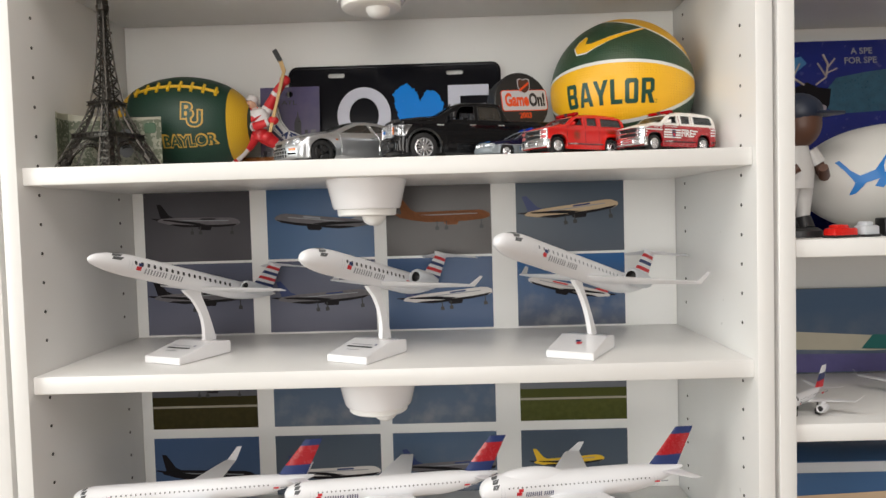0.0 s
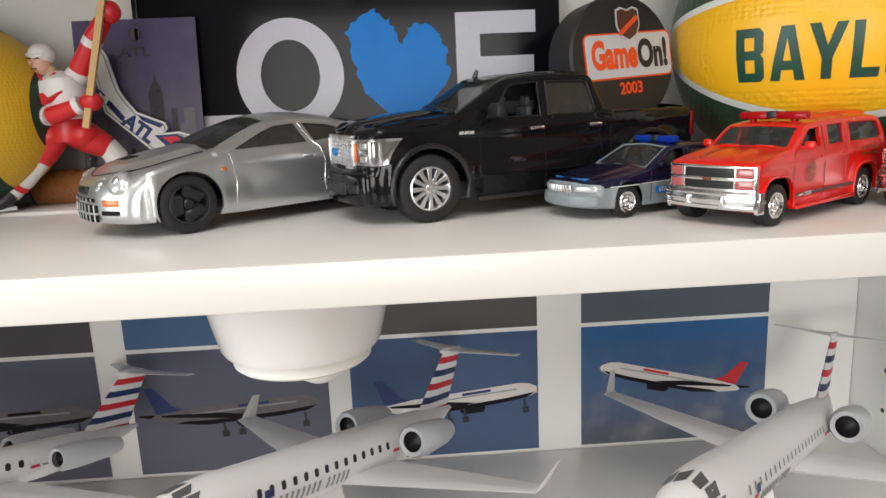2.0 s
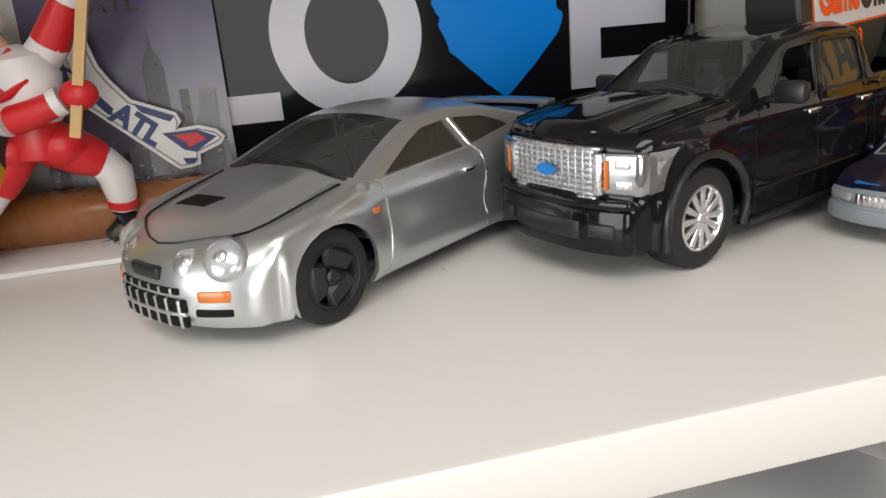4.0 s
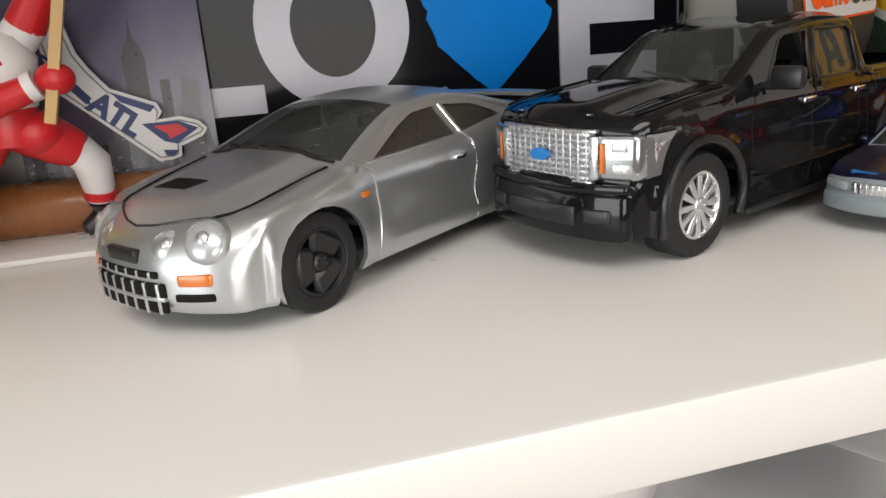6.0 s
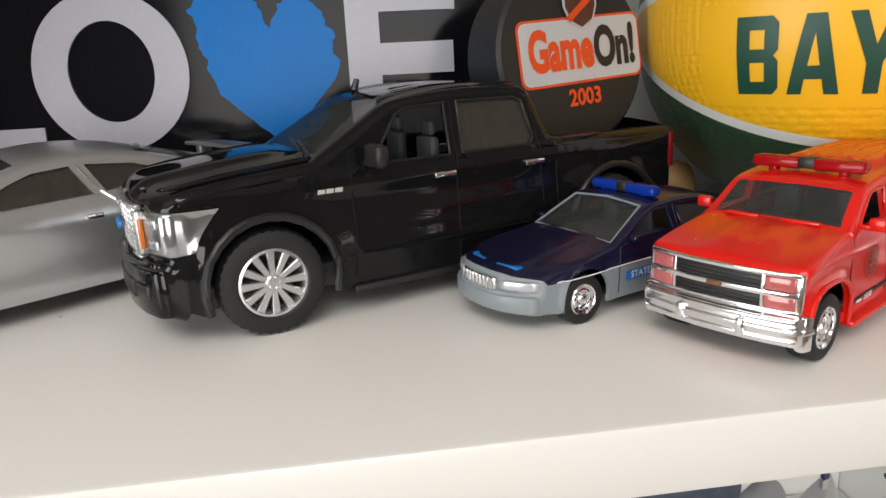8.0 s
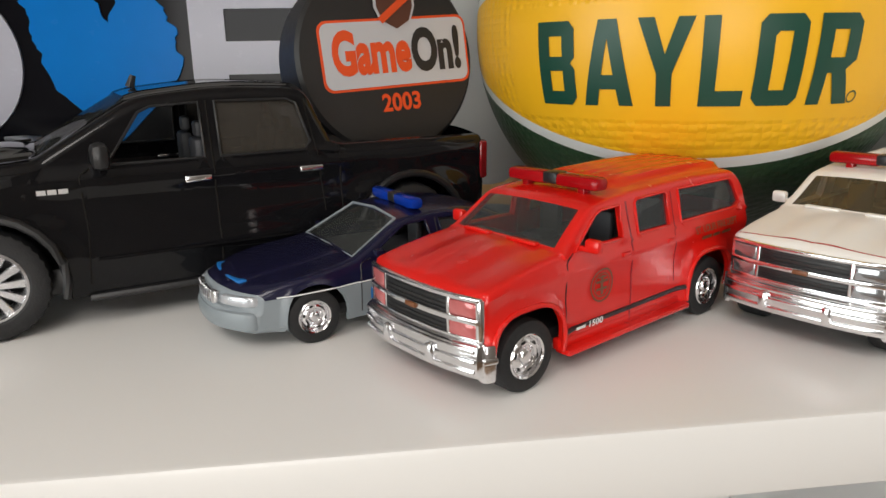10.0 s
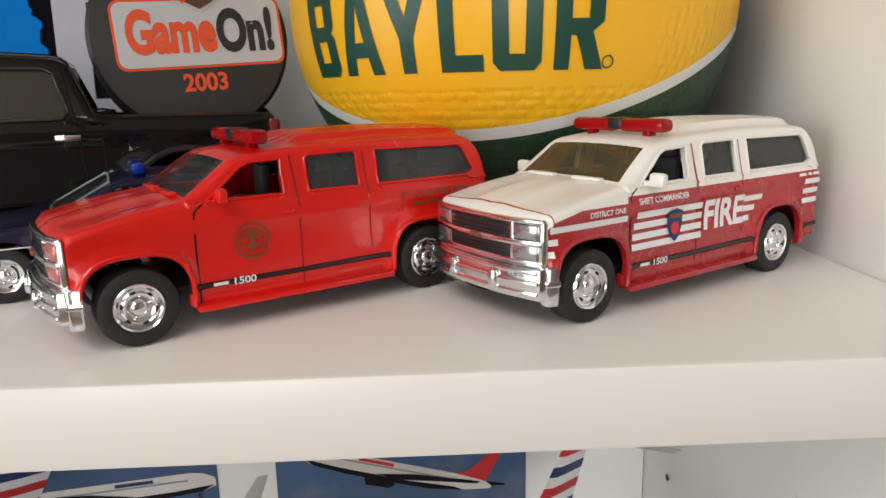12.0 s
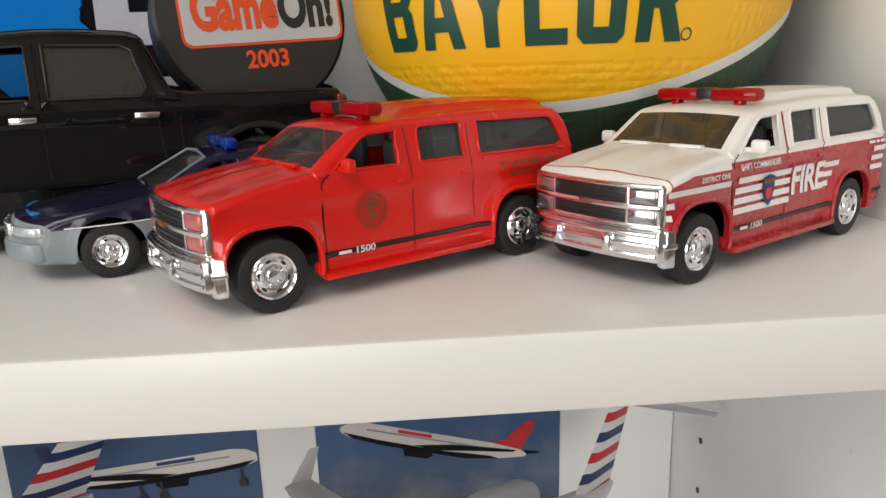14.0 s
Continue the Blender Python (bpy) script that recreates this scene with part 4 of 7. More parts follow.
    for w in (w1, w2):
        window_lip(t, sh, w, 0.6, NAVY, 0.0)
    part("windscreen_frame", tube([sh.bend(x, y, z) for x, y, z in ((-13.4, -18.2, 23.0), (-29.4, -15.0, 31.8), (-29.8, 0, 32.8), (-29.4, 15.0, 31.8), (-13.4, 18.2, 23.0), (-12.8, 0, 23.6), (-13.4, -18.2, 23.0))], 0.00045, 6), GREYP, t)
    part("door_sticker", on_side_mesh(bars([(-6.5, 6.5, 0)], 3.4), sh, -24, 12.0, 0.15), INKBL, t, "blue door sticker")
    part("door_lettering", on_side_mesh(text_mesh("STATE", 2.2, 0.02), sh, -24, 12.0, 0.35), INKW, t)
    part("rear_door_lettering", on_side_mesh(text_mesh("POLICE", 2.2, 0.02), sh, -50, 12.0, 0.35), INKBL, t)


def on_hood_label(sh, sy):
    return bent(sh, (18.5, sy * 7.5, 19.3), (2.6, 9.0, 0.8), 0.2, 4)


sedan()


# --- two utility wagons ---
def wagon(name, m, label, tone, mats, glass, fire):
    GLASS_OF[name] = glass
    t = thing(name, m, label, "model car", "model cars")

    def swell(x, z):
        # flat-lipped wheel arch flares, rounded shoulder under the windows, hollow flanks
        v = 0.0
        for xc in (0, -79):
            d = (abs(x - xc) ** 2.9 + abs(z - 9.2) ** 2.9) ** (1 / 2.9)
            v += 1.0 * (1 - smooth(12.9, 14.9, d))
        v += 0.55 * ridge(z, 26.8, 1.6)
        v -= 0.35 * ridge(z, 21.0, 4.5)
        v -= 0.5 * smooth(30.6, 31.6, z)
        return v

    def relief(x, u):
        if x > -12.6:
            # bonnet: broad raised centre, a valley to each side
            return (0.45 * (1 - smooth(0.28, 0.46, u)) - 0.40 * ridge(u, 0.62, 0.16)) * smooth(-13, -8, x) * (1 - smooth(9, 15, x)) - 0.25 * ridge(u, 0.0, 0.07) * smooth(-12, -6, x)
        if -100 < x < -38:
            # raised, ribbed roof
            edge = 1 - smooth(-47, -41, x)
            return (1.9 * (1 - smooth(0.70, 0.82, u)) + 0.35 * math.cos(u * 22) * (1 - smooth(0.60, 0.70, u))) * edge * smooth(-99, -93, x)
        return 0.0

    sh = Shape(21.9, 30.5, 43.5, 0.13, 17.5, 2.4, -104, 1.8, 0.04, swell, relief)
    top = [(13, 7), (16.5, 8, 1), (17, 15, 1), (16.4, 16, 0.5), (16.2, 25.9, 1.0), (13.8, 27.7, 2.0), (0, 30.6, 6), (-12.5, 32.2, 1), (-25.5, 41.6, 3), (-40, 43.2, 8), (-70, 43.9, 10), (-96, 43.0, 3), (-100.5, 38.5, 4), (-104, 29.5, 3), (-104.3, 12, 1.5), (-101, 8.5)]
    bot = [(-96, 8.5)] + arch(-79, 9.2, 11.6, 7.2, 14, 0.72) + [(-65, 6.2), (-14, 6.2)] + arch(0, 9.2, 12.2, 7, 14, 0.70)
    w1 = [(-17.5, 31.8), (-37, 31.8), (-37, 40.4), (-29, 40.2), (-26.5, 39.2)]
    w2 = [(-43.5, 31.8), (-58.5, 31.8), (-58.5, 40.6), (-57, 41.2), (-44.5, 41.0), (-43.5, 40)]
    w3 = [(-64, 31.8), (-94, 31.8), (-97, 33.2), (-94, 39.6), (-92, 40.8), (-64, 41.2)]
    car_body(t, sh, top, bot, [w1, w2, w3], [(-24, -13, 32.8), (-104, -99.6, 31)], mats, r=1.9, crown=0.9, tone=tone)
    side_glass(t, sh, w2, GLASSD)
    side_glass(t, sh, w3, GLASSD)
    low = mats[-1]
    for w in (w1, w2, w3):
        window_lip(t, sh, w, 0.9, mats[0], 0.0)
    part("chassis", mm(box((-46, 0, 9), (106, 34, 5), 1)), BLACKP, t)
    part("interior", mm(box((-58, 0, 24), (84, 36, 5), 1)), SEATM, t)
    part("dashboard", mm(box((-18, 0, 29.5), (8, 36, 4), 1.2)), SEATM, t)
    for sx in (-38, -62):
        for sy in (-9.5, 9.5):
            seat(t, sx, sy, 24, 0.85)
    part("front_bumper", joined(bent(sh, (16.8, 0, 12.0), (4.2, 46.6, 8.2), 1.2, 8), bent(sh, (18.6, 0, 9.6), (1.4, 45, 1.5), 0.5, 8), bent(sh, (18.8, 0, 12.2), (1.4, 45.5, 1.5), 0.5, 8), bent(sh, (18.6, 0, 14.8), (1.4, 45, 1.3), 0.4, 8)), CHROME, t, "ribbed chrome front bumper")
    for sy in (-1, 1):
        part("bumper_end", joined(bent(sh, (14.2, sy * 22.4, 11.4), (5.6, 2.6, 9.6), 0.9, 2), bent(sh, (14.4, sy * 23.6, 12.2), (5.8, 0.9, 1.5), 0.3, 1)), CHROME, t)
    for sy in (-9, 9):
        part("bumper_guard", bent(sh, (19.4, sy, 11.8), (1.8, 2.6, 4.6), 0.8, 1), CHROME, t)
    part("grille_frame", joined(bent(sh, (16.6, 0, 26.3), (1.6, 44, 1.2), 0.3), bent(sh, (16.8, 0, 21.2), (1.8, 44, 1.5), 0.3), bent(sh, (16.6, 0, 16.6), (1.6, 44, 1.2), 0.3), bent(sh, (16.5, 13, 21.4), (1.6, 1.0, 10), 0.2, 1), bent(sh, (16.5, -13, 21.4), (1.6, 1.0, 10), 0.2, 1), bent(sh, (16.3, 21.6, 21.4), (1.8, 1.2, 10), 0.3, 1), bent(sh, (16.3, -21.6, 21.4), (1.8, 1.2, 10), 0.3, 1)), CHROME, t, "chrome grille frame")
    for zz in (18.9, 23.8):
        part("grille_insert", bent(sh, (16.2, 0, zz), (1.4, 25.5, 3.8), 0.2), BLACKP, t, "black grille insert")
        for k in range(3):
            part("grille_bar", bent(sh, (17.0, 0, zz - 1.2 + k * 1.2), (0.4, 25, 0.3), 0.0), BLACKP, t)
        for sy in (-1, 1):
            part("headlight", bent(sh, (16.6, sy * 17.3, zz), (1.8, 7.6, 3.6), 0.5, 3), CLEARP if fire else PINKL, t, "rectangular headlamp")
    part("badge", bent(sh, (17.9, 0, 21.2), (0.8, 4.2, 1.2), 0.2, 1), INKGOLD, t, "small gold badge")
    for sy in (-1, 1):
        part("running_board", joined(mm(box((-39.5, sy * 22.0, 6.8), (54, 5.0, 1.8), 0.7)), mm(box((-39.5, sy * 20.6, 8.6), (56, 2.4, 3.2), 0.7))), low, t)
        part("side_mirror", joined(mm(box((-19.8, sy * 25.0, 33.4), (2.4, 4.6, 3.6), 0.9)), mm(box((-19.6, sy * 22.4, 32.4), (1.6, 3, 1.4), 0.4))), mats[0], t)
        part("wheel_arch", tube([sh.on_side(*q, 0.15, sy) for q in arch(0, 9.2, 12.5, 7.4, 14, 0.70)], 0.0007, 8), low, t)
        part("wheel_arch", tube([sh.on_side(*q, 0.15, sy) for q in arch(-79, 9.2, 11.9, 7.6, 14, 0.72)], 0.0007, 8), low, t)
        for ln in ([(-13.8, 8), (-14, 29.5), (-16.5, 31.4)], [(-40.4, 8.2), (-40.4, 30), (-39.6, 41)], [(-61, 15), (-60.6, 31), (-60.4, 41)]):
            groove(t, sh, ln, 0.55 if ln[0][0] > -50 else 0.3, HOLE if ln[0][0] > -20 else TAILR, side=sy)
        groove(t, sh, [(-13, 11.8), (-38, 11.9), (-66, 12.1)], 1.4, BLACKP, "side_moulding", sy)
        groove(t, sh, [(-92, 12.4), (-103, 12.6)], 1.4, BLACKP, "side_moulding", sy)
        p = sh.on_side(-37.2, 27.6, 0.2, sy)
        part("door_handle", box(p, (0.0034, 0.0008, 0.0012), 0.0003), mats[0] if not fire else REDD, t)
        p = sh.on_side(-58.0, 27.6, 0.2, sy)
        part("door_handle", box(p, (0.0034, 0.0008, 0.0012), 0.0003), mats[0] if not fire else REDD, t)
        part("wiper_cowl", bent(sh, (-12.0, sy * 8.5, 33.2), (2.0, 10, 0.9), 0.3, 3), mats[0], t)
        for xw in (0, -79):
            wheel(t, xw, 22.2, 9.2, 7.5, 5.8, (0, 0, 0), sy, CHROME, "pressed chrome wheel rim")
        part("tail_light", bent(sh, (-103.6, sy * 19.5, 24), (1.4, 4, 9), 0.4, 1), TAILR, t)
    light_bar(t, -33.5, 46.0, 17, REDC, 5.0)
    part("door_lettering", on_side_mesh(text_mesh("1500", 1.7, 0.02, 1.25), sh, -24.5, 11.9, 0.85), INKW, t)
    part("door_mark", on_side_mesh(bars([(-1.8, 1.8, 0)], 0.8), sh, -18.7, 11.9, 0.85), INKW, t)
    if fire:
        for k, (z, xa, xb) in enumerate(((24.6, -16, -43), (21.9, -15, -46), (19.2, -14.5, -49), (16.6, -14.3, -42))):
            part("stripe", on_side_mesh(bars([(-(xa - xb) / 2, (xa - xb) / 2, 0)], 1.7), sh, (xa + xb) / 2, z, 0.12), INKW, t, "white stripe")
        for z, xa, xb in ((24.2, -60, -70), (21.4, -60, -66.5), (18.6, -60, -64), (26.4, -92, -103), (23.4, -92, -103), (20.4, -92, -103)):
            part("stripe", on_side_mesh(bars([(-(xa - xb) / 2, (xa - xb) / 2, 0)], 1.6), sh, (xa + xb) / 2, z, 0.12), INKW, t, "white stripe")
        for z, xa, xb in ((24.4, 14.0, -12.5), (21.6, 14.8, 10.8), (18.8, 15.0, 12.2)):
            part("stripe", on_side_mesh(bars([(-(xa - xb) / 2, (xa - xb) / 2, 0)], 1.5), sh, (xa + xb) / 2, z, 0.12), INKW, t, "white stripe")
        part("fire_panel", on_side_mesh(bars([(-9.5, 9.5, 0)], 9.8), sh, -51.5, 21.4, 0.2), REDD, t)
        part("fire_lettering", on_side_mesh(text_mesh("FIRE", 7.6, 0.035, 0.92), sh, -51.5, 21.2, 0.4), INKW, t)
        part("small_lettering", on_side_mesh(text_mesh("SHIFT COMMANDER", 1.5, 0.02), sh, -26, 28.0, 0.3), INKW, t)
        part("small_lettering", on_side_mesh(text_mesh("DISTRICT ONE", 1.3, 0.02), sh, -5.0, 26.6, 0.3), INKW, t)
        part("small_print", on_side_mesh(bars([(-6, -2, 0), (-1, 1, 0), (1.8, 6, 0)], 0.8), sh, -95, 28.6, 0.3), INKW, t)
        shield = [(-3, 3.6), (0, 4.4), (3, 3.6), (3.0, 0), (1.8, -3), (0, -4.4), (-1.8, -3), (-3, 0)]
        part("door_shield", on_side_mesh(flat(shield), sh, -30.5, 20.6, 0.45), INKN, t, "blue shield sticker")
        part("shield_centre", on_side_mesh(flat([(1.7 * math.cos(a / 8 * math.pi), 1.7 * math.sin(a / 8 * math.pi) - 0.8) for a in range(16)]), sh, -30.5, 20.6, 0.6), INKR, t)
        part("shield_band", on_side_mesh(bars([(-2.4, 2.4, 2.5)], 1.3), sh, -30.5, 20.6, 0.6), INKGOLD, t)
    else:
        ring = flat_ring(4.6, 4.1)
        part("door_emblem", on_side_mesh(ring, sh, -27.5, 21.2, 0.2), INKGOLD, t, "round dull gold door emblem")
        part("door_emblem_inner", on_side_mesh(flat_ring(3.3, 3.0), sh, -27.5, 21.2, 0.2), INKGOLD, t)
        part("emblem_letters", on_side_mesh(joined(bars([(-0.5, 0.5, 0)], 5.2), bars([(-2.4, 2.4, 0.9)], 0.7), bars([(-2.2, 2.2, -1.1)], 0.7), bars([(-1.6, 1.6, 2.1)], 0.5)), sh, -27.5, 21.2, 0.25), INKGOLD, t)
        part("side_lettering", on_side_mesh(text_mesh("ST. LOUIS FIRE DEPT", 2.0, 0.015, 0.9), sh, -82, 28.0, 0.3), INKGOLD, t)
        part("side_print", on_side_mesh(bars([(-8, -3, 0), (-2, 2, 0), (3, 8, 0)], 1.0), sh, -82, 25.4, 0.3), INKGOLD, t)
    return t


wagon("fire_chief_wagon", place_car(0.568, 0.0225, 32.6, 22.0), "bright red toy utility wagon with a red roof light bar", None, [REDP], GLASSC, False)
wagon("fire_command_wagon", place_car(0.673, 0.0285, 32.2, 22.0), "white and red toy fire utility wagon with stripes and lettering", (lambda x, z: 0 if z > 29.6 or (x > -13 and z > 28.0) or (x > 13.0 and z > 24.8) else 1, (29.6, 28.0)), [WHITEP, REDD], GLASSB, True)


# ---- sports balls ----
def sep_object(nt):
    tc = nt.nodes.new("ShaderNodeTexCoord")
    s = nt.nodes.new("ShaderNodeSeparateXYZ")
    nt.links.new(tc.outputs["Object"], s.inputs[0])
    return tc, s.outputs[0], s.outputs[1], s.outputs[2]


def pebble(nt, p, tc, scale, strength, dist=0.0005):
    v = nt.nodes.new("ShaderNodeTexVoronoi")
    v.inputs["Scale"].default_value, v.inputs["Randomness"].default_value = scale, 0.22
    nt.links.new(tc.outputs["Object"], v.inputs["Vector"])
    b = nt.nodes.new("ShaderNodeBump")
    b.invert = True
    b.inputs["Distance"].default_value = dist
    if isinstance(strength, (int, float)):
        b.inputs["Strength"].default_value = strength
    else:
        nt.links.new(strength, b.inputs["Strength"])
    nt.links.new(v.outputs["Distance"], b.inputs["Height"])
    nt.links.new(b.outputs[0], p.inputs["Normal"])


def basketball_mat(r):
    """Yellow middle band between two white seams, green above and below, a yellow cap panel. Front faces -y."""
    m, nt, p = nodes_of("rubber_basketball")
    tc, x, y, z = sep_object(nt)
    x, y, z = (mth(nt, "DIVIDE", q, r) for q in (x, y, z))
    lat = mth(nt, "ARCSINE", mth(nt, "MINIMUM", mth(nt, "MAXIMUM", z, -0.999), 0.999))
    lat = mth(nt, "MULTIPLY", lat, 57.2958)
    f = mth(nt, "MULTIPLY", y, -1.0)
    flat_r = mth(nt, "MAXIMUM", mth(nt, "SQRT", mth(nt, "ADD", mth(nt, "MULTIPLY", x, x), mth(nt, "MULTIPLY", y, y))), 0.001)
    cosd = mth(nt, "DIVIDE", f, flat_r)
    upper = mth(nt, "SUBTRACT", lat, mth(nt, "MULTIPLY_ADD", cosd, 11.0, 3.0))
    lower = mth(nt, "SUBTRACT", lat, mth(nt, "MULTIPLY_ADD", cosd, -27.0, -4.5))
    # the pattern is turned on the ball, so that the cap panel is given in turned axes
    cap = mth(nt, "SUBTRACT", mth(nt, "ADD", mth(nt, "ADD", mth(nt, "MULTIPLY", x, 0.628), mth(nt, "MULTIPLY", f, -0.514)), mth(nt, "MULTIPLY", z, 1.416)), 1.0)
    band = mth(nt, "MULTIPLY", mth(nt, "LESS_THAN", upper, 0.0), mth(nt, "GREATER_THAN", lower, 0.0))
    yellow = mth(nt, "MAXIMUM", band, mth(nt, "GREATER_THAN", cap, 0.0))
    white = mth(nt, "MAXIMUM", mth(nt, "LESS_THAN", mth(nt, "ABSOLUTE", mth(nt, "SUBTRACT", upper, 0.6)), 1.3), mth(nt, "LESS_THAN", mth(nt, "ABSOLUTE", mth(nt, "ADD", lower, 0.8)), 1.5))
    white = mth(nt, "MAXIMUM", white, mth(nt, "LESS_THAN", mth(nt, "ABSOLUTE", cap), 0.022))
    col = mixc(nt, yellow, GREEN, GOLD)
    col = mixc(nt, white, col, (0.72, 0.74, 0.73))
    tone = noise_tex(nt, 35, 4)
    nt.links.new(mixc(nt, mth(nt, "MULTIPLY", tone, 0.16), col, (0.25, 0.16, 0.03)), p.inputs["Base Color"])
    p.inputs["Roughness"].default_value = 0.38
    smooth = mth(nt, "MULTIPLY", mth(nt, "LESS_THAN", mth(nt, "ABSOLUTE", mth(nt, "ADD", lat, 8.7)), 12.5), mth(nt, "GREATER_THAN", cosd, 0.68))
    rough_part = mth(nt, "MULTIPLY", mth(nt, "SUBTRACT", 1.0, white), mth(nt, "SUBTRACT", 1.0, mth(nt, "MULTIPLY", smooth, 0.95)))
    pebble(nt, p, tc, 340.0, mth(nt, "MULTIPLY", rough_part, 0.75), 0.0007)
    return m


def on_ball(bm, r, lon, lat, out):
    """Bends flat marks (metres, x right, y up) on to a ball whose front is -y."""
    chop(bm, 0.004, 0)
    chop(bm, 0.004, 1)
    for v in bm.verts:
        a, b = math.radians(lon) + v.co.x / (r * math.cos(math.radians(lat))), math.radians(lat) + v.co.y / r
        v.co = Vector((math.sin(a) * math.cos(b), -math.cos(a) * math.cos(b), math.sin(b))) * (r + out)
    return bm


def block_letters(word, width, height):
    """Square sports lettering with cut corners, centred, flat in x and y."""
    c, w, k = 0.09, 0.62, 0.20
    glyphs = {
        "B": ([(0, 0), (w - c, 0), (w, c), (w, 0.44), (w - 0.07, 0.51), (w, 0.58), (w, 1 - c), (w - c, 1), (0, 1)], [[(k, 0.17), (w - k, 0.17), (w - k, 0.42), (k, 0.42)], [(k, 0.59), (w - k, 0.59), (w - k, 0.83), (k, 0.83)]]),
        "A": ([(-0.03, 0), (0.17, 0), (0.21, 0.20), (0.45, 0.20), (0.49, 0), (0.69, 0), (0.46, 1), (0.20, 1)], [[(0.245, 0.37), (0.415, 0.37), (0.33, 0.78)]]),
        "Y": ([(0.22, 0), (0.42, 0), (0.42, 0.38), (0.68, 1), (0.47, 1), (0.32, 0.60), (0.17, 1), (-0.04, 1), (0.22, 0.38)], []),
        "L": ([(0, 0), (0.56, 0), (0.56, 0.18), (k, 0.18), (k, 1), (0, 1)], []),
        "O": ([(c, 0), (w - c, 0), (w, c), (w, 1 - c), (w - c, 1), (c, 1), (0, 1 - c), (0, c)], [[(k + 0.01, 0.18), (w - k - 0.01, 0.18), (w - k, 0.82), (k + 0.05, 0.82), (k, 0.77)]]),
        "R": ([(0, 0), (k, 0), (k, 0.36), (0.27, 0.36), (0.42, 0), (0.66, 0), (0.48, 0.40), (w, 0.50), (w, 1 - c), (w - c, 1), (0, 1)], [[(k, 0.53), (w - k, 0.53), (w - k, 0.83), (k, 0.83)]]),
    }
    out = bmesh.new()
    pen = 0.0
    for ch in word:
        poly, holes = glyphs[ch]
        q = plate([(x + pen, z) for x, z in poly], 0.0, 0.0, holes=[[(x + pen, z) for x, z in h] for h in holes])
        out = joined(out, q)
        pen += (0.56 if ch == "L" else 0.66) + 0.12
    pen -= 0.16
    for v in out.verts:
        v.co = Vector(((v.co.x / pen - 0.5) * width, (v.co.z - 0.5) * height, 0))
    return out


def basketball():
    r = 0.089
    t = thing("basketball", pose(0.672, 0.1715, SHELF + r, 0, 0, -22), "green and yellow rubber basketball with white seams", "ball")
    part("shell", ball((0, 0, 0), r, None, 96, 64), basketball_mat(r), t)
    part("lettering", on_ball(block_letters("BAYLOR", 0.1078, 0.0285), r, -1.5, -8.7, 0.00035), GREENM, t, "dark green printed lettering")
    ring = flat_ring(0.0021, 0.0016)
    ring.transform(Matrix.Translation((0.0565, -0.0120, 0)))
    part("small_ring_mark", on_ball(ring, r, -1.5, -8.7, 0.00035), GREENM, t)
    # a plain curved tick shape above the band
    sw = [(-0.046, 0.0), (-0.038, -0.010), (-0.026, -0.010), (0.0, 0.003), (0.046, 0.020), (0.046, 0.0225), (0.0, 0.0095), (-0.022, 0.002), (-0.031, 0.003), (-0.031, 0.013), (-0.036, 0.016), (-0.043, 0.010)]
    part("mark_edge", on_ball(flat([(x * 1.03, y * 1.13 - 0.0006) for x, y in sw]), r, -1.0, 31.5, 0.0003), INKW, t)
    part("mark", on_ball(flat(sw), r, -1.0, 31.5, 0.0006), GOLDM, t, "yellow curved mark with a white edge")
    tag = part("label_patch", on_ball(bars([(-0.008, 0.008, 0)], 0.011), r, -14, -44, 0.0003), INKB, t)
    part("label_print", on_ball(bars([(-0.006, -0.001, 0.0018), (0.0, 0.006, 0.0018), (-0.004, 0.003, -0.0022)], 0.0018), r, -14, -44, 0.0006), INKG, tag)


basketball()


def football_mat(a):
    m, nt, p = nodes_of("foam_football")
    tc, x, y, z = sep_object(nt)
    ax = mth(nt, "DIVIDE", mth(nt, "ABSOLUTE", x), a)
    band = mth(nt, "MULTIPLY", mth(nt, "GREATER_THAN", ax, 0.70), mth(nt, "LESS_THAN", ax, 0.94))
    tone = noise_tex(nt, 30, 4)
    g = mixc(nt, tone, (0.004, 0.030, 0.017), (0.006, 0.044, 0.026))
    nt.links.new(mixc(nt, band, g, (0.62, 0.37, 0.016)), p.inputs["Base Color"])
    p.inputs["Roughness"].default_value = 0.5
    pebble(nt, p, tc, 520.0, 0.45)
    return m


